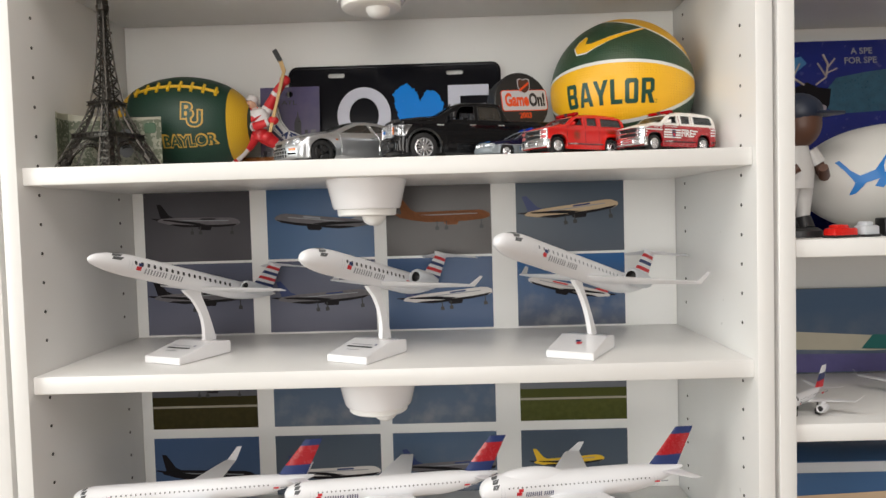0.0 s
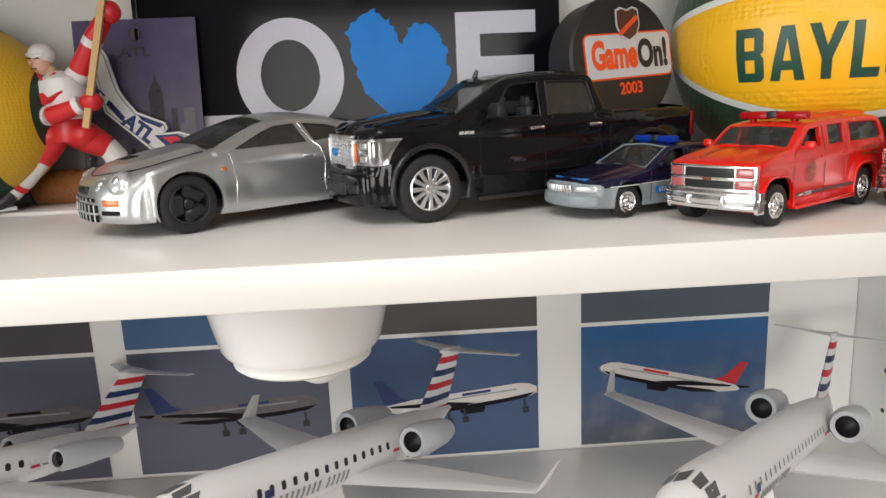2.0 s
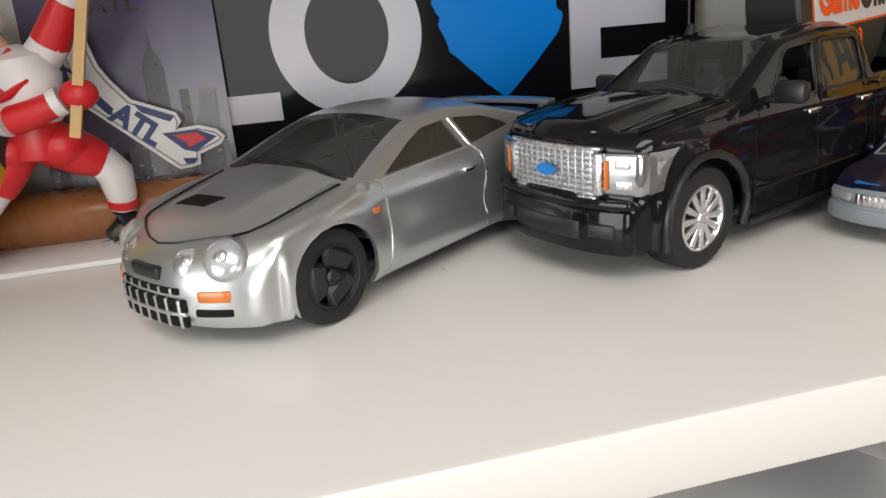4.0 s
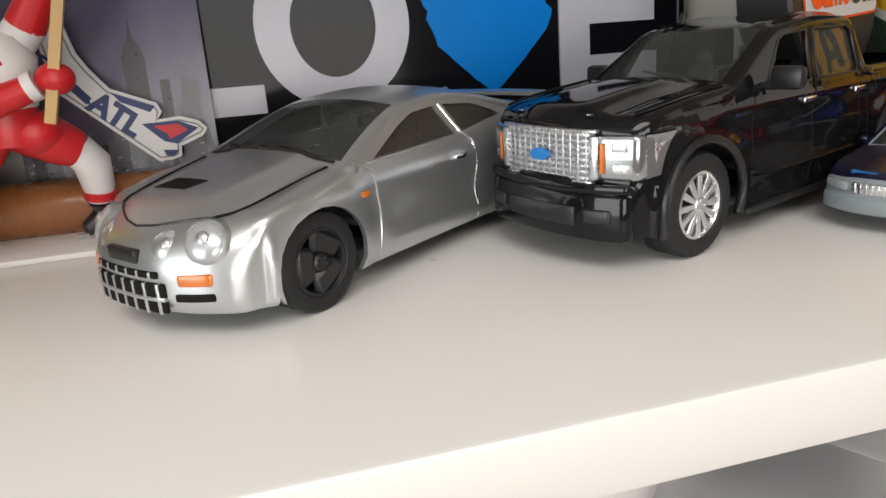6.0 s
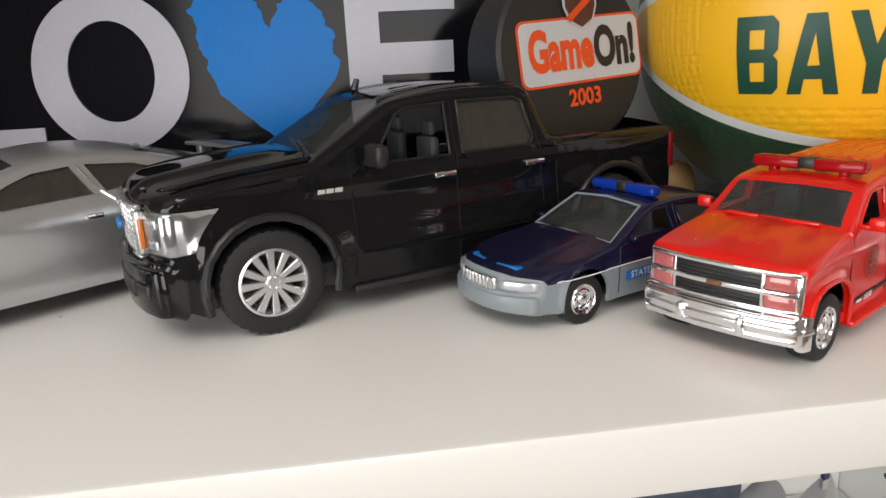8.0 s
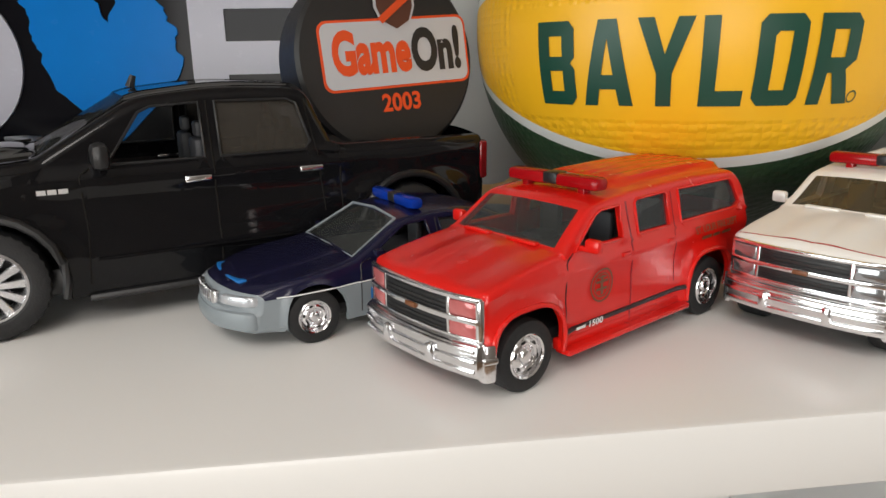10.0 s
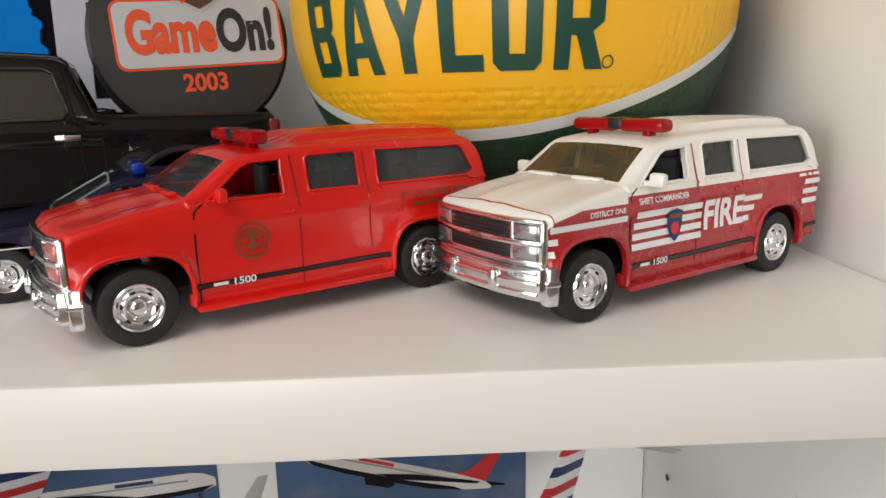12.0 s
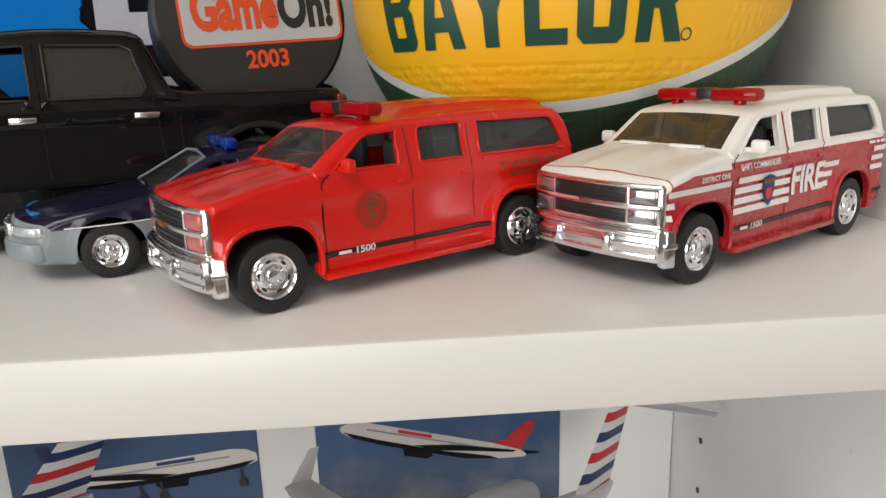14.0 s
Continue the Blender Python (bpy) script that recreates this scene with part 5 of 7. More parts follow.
def football():
    a, b = 0.088, 0.0640
    t = thing("football", pose(0.109, 0.188, SHELF + 0.0636, 0, 0, 3), "small dark green foam football with yellow bands and laces", "ball")
    prof = [(b * math.cos(k / 40 * math.pi / 2 * 2 - math.pi / 2) ** 0.86 if 0 < k < 40 else 0.0, a * math.sin(k / 40 * math.pi - math.pi / 2)) for k in range(41)]
    part("shell", lathe(prof, 64, Matrix.Rotation(radians(90), 4, "Y")), football_mat(a), t)

    def on(bm, lift=0.0005, tilt=0.0):
        chop(bm, 0.004, 0)
        chop(bm, 0.004, 1)
        for v in bm.verts:
            v.co.x += 0.0185
            rr = b * max(0.02, math.cos(math.asin(max(-1, min(1, v.co.x / a))))) ** 0.86 + lift
            ang = v.co.y / b + tilt
            v.co = Vector((v.co.x, -rr * math.cos(ang), rr * math.sin(ang)))
        return bm

    lace = radians(43)
    seam = []
    for k in range(13):
        x = -0.052 + 0.104 * k / 12
        rr = b * math.cos(math.asin(x / a)) ** 0.86 + 0.0006
        seam.append(Vector((x, -rr * math.cos(lace), rr * math.sin(lace))))
    part("lace_seam", tube(seam, 0.0021, 8), INKY, t, "yellow lace")
    for k in range(8):
        x = -0.049 + 0.098 * k / 7
        rr = b * math.cos(math.asin(x / a)) ** 0.86 + 0.0012
        pts = [Vector((x, -rr * math.cos(lace + d), rr * math.sin(lace + d))) for d in (-0.13, -0.05, 0.05, 0.13)]
        part("lace", tube(pts, 0.0019, 8), INKY, t, "yellow lace")
    out = on(text_mesh("BAYLOR", 0.0150, 0.075, 0.80), 0.0004, radians(-24))
    part("lettering_edge", out, INKGOLDY, t)
    part("lettering", on(text_mesh("BAYLOR", 0.0132, 0.018, 0.865), 0.0008, radians(-24)), GREENM, t, "dark green lettering with a gold outline")
    bu = []
    for w, dx, dy in (("B", -0.0005, 0.0065), ("U", 0.0085, -0.0030)):
        for lift, bold, mat in ((0.0004, 0.085, INKGOLDY), (0.0008, 0.012, GREENM)):
            q = text_mesh(w, 0.0195, bold, 0.95)
            for v in q.verts:
                v.co.x += dx
                v.co.y += dy
            part("monogram", on(q, lift + (0.0004 if dx > 0 else 0), radians(4)), mat, t)


INKGOLDY = surf("gold_outline_ink", (0.55, 0.33, 0.05), 0.45)
football()


# ---- black plate with letters ----
def round_rect(x0, x1, z0, z1, r, n=5):
    out = []
    for cx, cz, a0 in ((x1 - r, z1 - r, 0), (x0 + r, z1 - r, 90), (x0 + r, z0 + r, 180), (x1 - r, z0 + r, 270)):
        for k in range(n + 1):
            a = math.radians(a0 + 90 * k / n)
            out.append((cx + r * math.cos(a), cz + r * math.sin(a)))
    return out


def souvenir_plate():
    t = thing("souvenir_plate", pose(0.3775, 0.2440, SHELF, -2.0), "glossy black metal plate with white letters and blue heart shape", "sign")
    gloss = surf("black_enamel_plate", (0.008, 0.008, 0.011), 0.10, vary=0.1, spec=0.13, rvary=0.02)
    slots = [round_rect(x - 0.0115, x + 0.0115, 0.1335, 0.1395, 0.0028) for x in (-0.0810, 0.0835)] + [round_rect(x - 0.0115, x + 0.0115, 0.0125, 0.0185, 0.0028) for x in (-0.0810, 0.0835)]
    part("plate_sheet", plate(round_rect(-0.1475, 0.1475, 0.002, 0.1500, 0.012), 0.0, 0.0012, holes=slots), gloss, t)
    rim = [Vector((x, -0.0004, z)) for x, z in round_rect(-0.1440, 0.1440, 0.0055, 0.1465, 0.010)]
    part("raised_rim", tube(rim + [rim[0]], 0.0013, 8), gloss, t)
    z0, z1 = 0.0415, 0.1185
    L = [(-0.131, z0), (-0.0795, z0), (-0.0795, z0 + 0.0135), (-0.1155, z0 + 0.0135), (-0.1155, z1), (-0.131, z1)]
    E = [(0.0735, z0), (0.1300, z0), (0.1300, z0 + 0.0145), (0.0905, z0 + 0.0145), (0.0905, z0 + 0.0305), (0.1285, z0 + 0.0305), (0.1285, z0 + 0.0465), (0.0905, z0 + 0.0465), (0.0905, z0 + 0.0620), (0.1300, z0 + 0.0620), (0.1300, z1), (0.0735, z1)]
    oo = [(-0.0435 + 0.0372 * math.cos(k / 24 * math.pi), 0.0802 + 0.0390 * math.sin(k / 24 * math.pi)) for k in range(48)]
    oi = [(-0.0435 + 0.0205 * math.cos(k / 24 * math.pi), 0.0802 + 0.0245 * math.sin(k / 24 * math.pi)) for k in range(48)]
    part("letter", plate(L, -0.0016, 0.0), LETTER, t, "raised white letter L")
    part("letter", plate(oo, -0.0016, 0.0, holes=[oi]), LETTER, t, "raised white letter O")
    part("letter", plate(E, -0.0016, 0.0), LETTER, t, "raised white letter E")
    rng = random.Random(5)
    key = [(0.0360, 0.0405), (0.0230, 0.0520), (0.0080, 0.0665), (0.0045, 0.0760), (0.0020, 0.0850), (-0.0010, 0.0930), (0.0010, 0.1000), (-0.0045, 0.1090), (0.0040, 0.1150), (0.0105, 0.1195), (0.0175, 0.1225), (0.0215, 0.1180), (0.0270, 0.1150), (0.0320, 0.1060), (0.0350, 0.0985), (0.0375, 0.1010), (0.0400, 0.1090), (0.0460, 0.1125), (0.0540, 0.1110), (0.0610, 0.1060), (0.0640, 0.0980), (0.0680, 0.0930), (0.0650, 0.0860), (0.0690, 0.0800), (0.0660, 0.0710), (0.0560, 0.0600), (0.0450, 0.0490)]
    rough_edge = []
    for i, p in enumerate(key):
        q = key[(i + 1) % len(key)]
        n = 4
        for k in range(n):
            s = k / n
            j = 0.0011 if 2 < i < 24 else 0.0003
            rough_edge.append((p[0] * (1 - s) + q[0] * s + rng.uniform(-j, j), p[1] * (1 - s) + q[1] * s + rng.uniform(-j, j)))
    part("heart_shape", plate(rough_edge, -0.0016, 0.0), HEARTB, t, "bright blue ragged heart shape")


souvenir_plate()


# ---- postcard, pennant, bat ----
def postcard():
    m, nt, p = nodes_of("postcard_print")
    tc, x, y, z = sep_object(nt)
    n1 = noise_tex(nt, 60, 5)
    fade = mth(nt, "MULTIPLY_ADD", z, 9.0, 0.05)
    col = mixc(nt, fade, (0.15, 0.14, 0.165), (0.07, 0.055, 0.16))
    nt.links.new(mixc(nt, mth(nt, "MULTIPLY", n1, 0.3), col, (0.25, 0.24, 0.27)), p.inputs["Base Color"])
    p.inputs["Roughness"].default_value = 0.22
    t = thing("postcard", pose(0.2325, 0.2290, SHELF, -6.0), "glossy violet-grey skyline postcard leaning on the black plate", "card")
    hole = [(0.0 + 0.0042 * math.cos(k / 8 * math.pi), 0.1120 + 0.0042 * math.sin(k / 8 * math.pi)) for k in range(16)]
    part("card_sheet", plate([(-0.0410, 0.0004), (0.0410, 0.0004), (0.0410, 0.1222), (-0.0410, 0.1222)], 0.0, 0.0008, holes=[hole]), m, t)
    rng = random.Random(3)
    night = [surf("skyline_print", (0.030, 0.028, 0.036), 0.3), surf("skyline_print_grey", (0.14, 0.135, 0.16), 0.3), INKG]
    x = -0.040
    tower = [(0.006, 0.030), (0.0155, 0.030), (0.0155, 0.072), (0.0140, 0.077), (0.0118, 0.081), (0.0108, 0.090), (0.0098, 0.081), (0.0075, 0.077), (0.006, 0.072)]
    part("printed_tower", plate(tower, -0.0003, -0.0003), night[0], t)
    for k in range(26):
        w = rng.uniform(0.003, 0.008)
        h = rng.uniform(0.018, 0.062) * (1.0 if x > 0 else 0.72)
        zb = rng.uniform(0.004, 0.024)
        x = -0.0400 + 0.0745 * ((k * 7) % 26) / 26
        part("printed_building", plate([(x, zb), (x + w, zb), (x + w, max(h, zb + 0.008)), (x, max(h, zb + 0.008))], -0.00045 - 0.00004 * k, -0.00045 - 0.00004 * k), night[k % 3 if k % 2 else 1], t, smooth=False)
    lit = surf("skyline_print_lights", (0.42, 0.41, 0.44), 0.3)
    for k in range(120):
        xx, zz = rng.uniform(-0.039, 0.039), 0.003 + 0.034 * rng.random() ** 1.5
        w, h = rng.uniform(0.0006, 0.0022), rng.uniform(0.0004, 0.0014)
        part("printed_light", plate([(xx, zz), (xx + w, zz), (xx + w, zz + h), (xx, zz + h)], -0.0016, -0.0016), lit if k % 3 else night[0], t, smooth=False)
    b = text_mesh("ATL", 0.0058, 0.012, 1.45)
    b.transform(Matrix.Translation((-0.001, -0.0003, 0.100)) @ Matrix.Rotation(radians(90), 4, "X"))
    part("lettering", b, night[0], t)


postcard()


def pennant():
    t = thing("souvenir_magnet", pose(0.2330, 0.2225, 1.4480, -6, 0, 0), "die-cut white aircraft magnet with navy and red lettering", "souvenir")
    shp = [(-0.0207, 0.0124), (0.0153, -0.0205), (0.0209, -0.0205), (0.0251, -0.0193), (0.0254, -0.0150), (0.0353, -0.0113), (0.0375, -0.0081), (0.0342, -0.0044), (0.0266, -0.0019), (0.0172, -0.0026), (0.0198, 0.0005), (0.0179, 0.0047), (0.0003, 0.0121), (-0.0064, 0.0210), (-0.0101, 0.0273), (-0.0160, 0.0499), (-0.0191, 0.0545), (-0.0248, 0.0528), (-0.0264, 0.0468)]

    def inset(k):
        """The outline drawn in by k towards its inside."""
        out = []
        for i, p in enumerate(shp):
            a, c = Vector(shp[i - 1]), Vector(shp[(i + 1) % len(shp)])
            d = (c - a).normalized()
            out.append((p[0] - d.y * k, p[1] + d.x * k))
        return out

    part("magnet_sheet", plate(shp, 0.0, 0.0014), INKW, t)
    part("border", plate(inset(0.0014), -0.0003, -0.0003), INKG, t, "grey inner border")
    part("face", plate(inset(0.0022), -0.0006, -0.0006), INKW, t)
    part("wing", plate([(0.0009, 0.0103), (0.0173, 0.0030), (0.0151, 0.0008), (0.0037, 0.0061)], -0.0009, -0.0009), INKN, t, "navy wing")
    part("tail_field", plate([(0.0108, -0.0039), (0.0258, -0.0038), (0.0339, -0.0077), (0.0240, -0.0137), (0.0190, -0.0122)], -0.0009, -0.0009), INKN, t, "navy tail")
    part("tail_mark", plate([(0.0154, -0.0053), (0.0255, -0.0051), (0.0294, -0.0082), (0.0213, -0.0115), (0.0208, -0.0092)], -0.0012, -0.0012), INKR, t, "red tail mark")
    part("tail_tip", plate([(0.0179, -0.0158), (0.0244, -0.0165), (0.0222, -0.0189), (0.0188, -0.0182)], -0.0009, -0.0009), INKN, t)
    b = text_mesh("ATL", 0.0090, 0.05, 0.95)
    b.transform(Matrix.Translation((0.0010, -0.0012, 0.0008)) @ Matrix.Rotation(radians(90), 4, "X") @ Matrix.Rotation(radians(-40), 4, "Z"))
    part("lettering", b, INKN, t)
    for k in range(4):
        x, z = -0.0110 - 0.0055 * k, 0.0090 + 0.0085 * k
        part("dash", plate([(x - 0.0016, z + 0.0012), (x + 0.0026, z - 0.0030), (x + 0.0034, z - 0.0020), (x - 0.0008, z + 0.0022)], -0.0009, -0.0009), INKN, t)
    part("stripe", plate([(-0.0189, 0.0178), (-0.0095, 0.0061), (-0.0071, 0.0087), (-0.0166, 0.0208)], -0.0009, -0.0009), INKN, t, "navy stripe")


pennant()


def small_bat():
    r = 0.0122
    t = thing("toy_bat", pose(0.160, 0.2195, SHELF + 0.0124, 0, 0, -2.2), "varnished brown wooden toy bat lying along the shelf", "bat")
    part("barrel", lathe([(0, 0), (0.008, 0.001), (0.0115, 0.005), (r, 0.02), (r, 0.16), (0.0108, 0.22), (0.0080, 0.30)], 28, Matrix.Rotation(radians(90), 4, "Y")), WOODB, t)
    part("handle", lathe([(0.0080, 0.30), (0.0064, 0.36), (0.0062, 0.435), (0.0075, 0.441), (0.0112, 0.446), (0.0118, 0.452), (0.0100, 0.457), (0, 0.458)], 28, Matrix.Rotation(radians(90), 4, "Y")), WOODL, t, "pale wooden handle and knob")


small_bat()


# ---- hockey puck standing in the pickup's bed ----
def puck():
    t = thing("hockey_puck", pose(0.5445, 0.1605, SHELF + 0.0787, -7, 0, 21) @ pose(0, 0, 0, 0, 0, 0), "black rubber souvenir hockey puck with a white slogan label", "puck")
    R = Matrix.Rotation(radians(90), 4, "X")
    prof = [(0, 0.0), (0.0365, 0.0), (0.0380, -0.0015), (0.0380, -0.0235), (0.0365, -0.025), (0, -0.025)]
    part("disc", lathe([(r, h) for r, h in prof], 64, R), PUCKM, t)

    def face(bm, x, z, lift, turn=3.0):
        bm.transform(Matrix.Translation((x, -lift, z)) @ Matrix.Rotation(radians(-turn), 4, "Y") @ R)
        return bm

    lx, lz = 0.0035, 0.0020
    part("label_edge", face(flat(round_rect(-0.0322, 0.0322, -0.0135, 0.0135, 0.004)), lx, lz, 0.0003), ORANGEM, t)
    part("label", face(flat(round_rect(-0.0312, 0.0312, -0.0125, 0.0125, 0.0034)), lx, lz, 0.0006), LABEL, t, "pale grey label with an orange edge")
    part("slogan", face(text_mesh("Game", 0.0155, 0.044, 0.62), lx - 0.0110, lz - 0.0005, 0.0009), ORANGEM, t)
    part("slogan", face(text_mesh("On!", 0.0155, 0.046, 0.64), lx + 0.0175, lz + 0.0005, 0.0009), INKB, t)
    part("year", face(text_mesh("2003", 0.0066, 0.03, 0.92), lx + 0.0005, lz - 0.0195, 0.0004), ORANGEM, t)
    sh = [(-0.0075, 0.008), (-0.004, 0.0095), (0, 0.008), (0.004, 0.0095), (0.0075, 0.008), (0.0078, 0.0), (0.0055, -0.0055), (0, -0.0085), (-0.0055, -0.0055), (-0.0078, 0.0)]
    part("crest_edge", face(flat([(x * 1.14, y * 1.14) for x, y in sh]), lx, lz + 0.0175, 0.0010), LABEL, t)
    part("crest", face(flat(sh), lx, lz + 0.0175, 0.0013), surf("crest_ink", (0.10, 0.035, 0.02), 0.5), t, "plain dark crest shape")
    part("crest_band", face(bars([(-0.0085, 0.0085, 0)], 0.0028), lx, lz + 0.0172, 0.0016, 38), ORANGEM, t)


puck()


# ---- hockey player figure: one mesh, painted ----
def figurine():
    mats = [WHITEF, REDF, SKIN, INKB, WOOD, surf("blade_metal", (0.6, 0.6, 0.62), 0.25, metal=0.8)]
    out = bmesh.new()

    def add(bm, mi):
        for f in bm.faces:
            f.material_index = mi
        me = bpy.data.meshes.new("tmp")
        bm.to_mesh(me)
        bm.free()
        out.from_mesh(me)
        bpy.data.meshes.remove(me)

    ox, oy, oz = 0.195, 0.190, SHELF

    def P(x, z, y=0.0):
        return Vector((x - ox, y, z - oz))

    # base plate and legs
    add(box((0.008, 0.012, 0.0012), (0.135, 0.052, 0.0024), 0.0006), 0)
    add(tube([P(0.1930, 1.4480, -0.001), P(0.1870, 1.4385, -0.003), P(0.1835, 1.4335, -0.004)], [0.0098, 0.0090, 0.0080], 14), 1)
    add(tube([P(0.1850, 1.4355, -0.004), P(0.1790, 1.4285, -0.005), P(0.1735, 1.4215, -0.006), P(0.1690, 1.4165, -0.007)], [0.0074, 0.0070, 0.0066, 0.0050], 14), 0)
    add(tube([P(0.1715, 1.4198, -0.0064), P(0.1690, 1.4170, -0.007)], [0.0069, 0.0062], 14), 1)
    add(tube([P(0.1690, 1.4165, -0.007), P(0.1660, 1.4128, -0.008)], [0.0052, 0.0050], 12), 0)
    add(tube([P(0.1668, 1.4140, -0.008), P(0.1630, 1.4100, -0.010), P(0.1560, 1.4075, -0.014), P(0.1535, 1.4070, -0.015)], [0.0050, 0.0052, 0.0040, 0.0022], 12), 3)
    add(beam(P(0.1680, 1.4048, -0.008), P(0.1510, 1.4038, -0.016), 0.0016, None, 0.0022), 5)
    add(tube([P(0.2080, 1.4480, 0.002), P(0.2170, 1.4425, 0.004), P(0.2225, 1.4390, 0.006)], [0.0095, 0.0088, 0.0072], 14), 1)
    add(tube([P(0.2215, 1.4400, 0.006), P(0.2260, 1.4330, 0.008), P(0.2262, 1.4230, 0.010), P(0.2255, 1.4170, 0.011)], [0.0068, 0.0074, 0.0062, 0.0050], 14), 0)
    add(tube([P(0.2262, 1.4215, 0.0102), P(0.2258, 1.4180, 0.0108)], [0.0066, 0.0060], 14), 1)
    add(tube([P(0.2257, 1.4150, 0.011), P(0.2245, 1.4085, 0.011), P(0.2185, 1.4062, 0.007)], [0.0050, 0.0052, 0.0030], 12), 3)
    add(beam(P(0.2290, 1.4036, 0.012), P(0.2150, 1.4036, 0.006), 0.0016, None, 0.0022), 5)
    # trunk
    add(tube([P(0.2000, 1.4440, 0.0), P(0.2005, 1.4520, 0.0), P(0.2010, 1.4585, 0.0)], [0.0125, 0.0135, 0.0120], 16, None, (1.0, 0.8)), 1)
    add(tube([P(0.2008, 1.4570, 0.0), P(0.2005, 1.4640, 0.0), P(0.2000, 1.4740, 0.0), P(0.1995, 1.4810, 0.0), P(0.1985, 1.4855, 0.0)], [0.0140, 0.0158, 0.0186, 0.0158, 0.0070], 18, None, (1.0, 0.78)), 0)
    add(box((0.0058, -0.0136, 0.0655), (0.0150, 0.0016, 0.0060), 0.0007, m=Matrix.Translation((0, 0, 0)) @ Matrix.Rotation(radians(-28), 4, "Y") @ Matrix.Translation((0.031, 0, -0.004))), 1)
    add(tube([P(0.1935, 1.4845, -0.0085), P(0.1975, 1.4795, -0.0118), P(0.2035, 1.4850, -0.0080)], 0.0010, 8), 1)
    add(tube([P(0.1950, 1.4665, -0.0130), P(0.2010, 1.4690, -0.0142), P(0.2080, 1.4735, -0.0128), P(0.2115, 1.4760, -0.0105)], [0.0010, 0.0028, 0.0026, 0.0008], 8, None, (1.0, 0.5)), 1)
    add(tube([P(0.2070, 1.4790, -0.0118), P(0.2082, 1.4825, -0.0098), P(0.2096, 1.4790, -0.0112)], 0.0006, 6), 1)
    add(ball(P(0.1915, 1.4478, -0.002), (0.0118, 0.0105, 0.0090), None, 16, 10), 1)
    add(ball(P(0.2100, 1.4475, 0.001), (0.0116, 0.0105, 0.0088), None, 16, 10), 1)
    add(tube([P(0.1832, 1.4440, -0.0085), P(0.1868, 1.4500, -0.0102), P(0.1905, 1.4560, -0.0095)], 0.0014, 8), 0)
    # arm across, and raised arm
    add(tube([P(0.1880, 1.4800, 0.0), P(0.1858, 1.4750, -0.003)], [0.0068, 0.0072], 12), 0)
    add(tube([P(0.1860, 1.4755, -0.003), P(0.1880, 1.4670, -0.007), P(0.1950, 1.4600, -0.011)], [0.0064, 0.0062, 0.0056], 14), 1)
    add(tube([P(0.1945, 1.4602, -0.011), P(0.1990, 1.4598, -0.013)], [0.0058, 0.0057], 14), 0)
    add(tube([P(0.1990, 1.4598, -0.013), P(0.2080, 1.4620, -0.014), P(0.2150, 1.4645, -0.014)], [0.0056, 0.0053, 0.0048], 14), 1)
    add(tube([P(0.2150, 1.4645, -0.014), P(0.2185, 1.4658, -0.014)], [0.0054, 0.0054], 12), 0)
    add(ball(P(0.2245, 1.4672, -0.0135), (0.0068, 0.0058, 0.0058), None, 14, 10), 1)
    add(tube([P(0.2100, 1.4800, 0.0), P(0.2170, 1.4870, -0.002)], [0.0072, 0.0070], 14), 0)
    add(tube([P(0.2160, 1.4862, -0.002), P(0.2215, 1.4940, -0.004), P(0.2262, 1.5010, -0.006)], [0.0071, 0.0064, 0.0056], 14), 1)
    add(tube([P(0.2258, 1.5004, -0.006), P(0.2285, 1.5042, -0.007)], [0.0060, 0.0058], 14), 0)
    add(tube([P(0.2285, 1.5042, -0.007), P(0.2345, 1.5115, -0.009), P(0.2375, 1.5145, -0.010)], [0.0058, 0.0052, 0.0046], 14), 1)
    add(ball(P(0.2405, 1.5185, -0.0100), (0.0070, 0.0056, 0.0068), None, 14, 10), 1)
    # head and helmet
    add(tube([P(0.1985, 1.4830, -0.001), P(0.1960, 1.4890, -0.003)], [0.0048, 0.0044], 12), 2)
    add(ball(P(0.1940, 1.4920, -0.004), (0.0064, 0.0070, 0.0086), None, 18, 12), 2)
    add(ball(P(0.1912, 1.4915, -0.0105), (0.0012, 0.0016, 0.0020), None, 8, 6), 2)
    add(ball(P(0.1950, 1.4962, -0.003), (0.0076, 0.0082, 0.0068), None, 20, 12), 0)
    add(tube([P(0.1890, 1.4962, -0.0085), P(0.1930, 1.4950, -0.0112), P(0.1985, 1.4955, -0.0100)], 0.0013, 8), 0)
    for dx in (-0.0026, 0.0018):
        add(box(P(0.1932 + dx, 1.4938, -0.0108), (0.0026, 0.0010, 0.0007)), 3)
    add(box(P(0.1925, 1.4878, -0.0102), (0.0030, 0.0010, 0.0006)), 3)
    # stick
    add(beam(P(0.2205, 1.4520, -0.0165), P(0.2415, 1.5300, -0.0165), 0.0026, None, 0.0038), 4)
    add(beam(P(0.2413, 1.5290, -0.0165), P(0.2370, 1.5430, -0.0165), 0.0026, None, 0.0050), 4)
    add(beam(P(0.2375, 1.5415, -0.0165), P(0.2295, 1.5565, -0.0160), 0.0028, None, 0.0062), 3)
    ob = finish("player_figurine", out, mats)
    ob.matrix_world = pose(ox, oy, oz)
    tagged(ob, "painted plastic hockey player figurine in red and white", "figurine")


figurine()


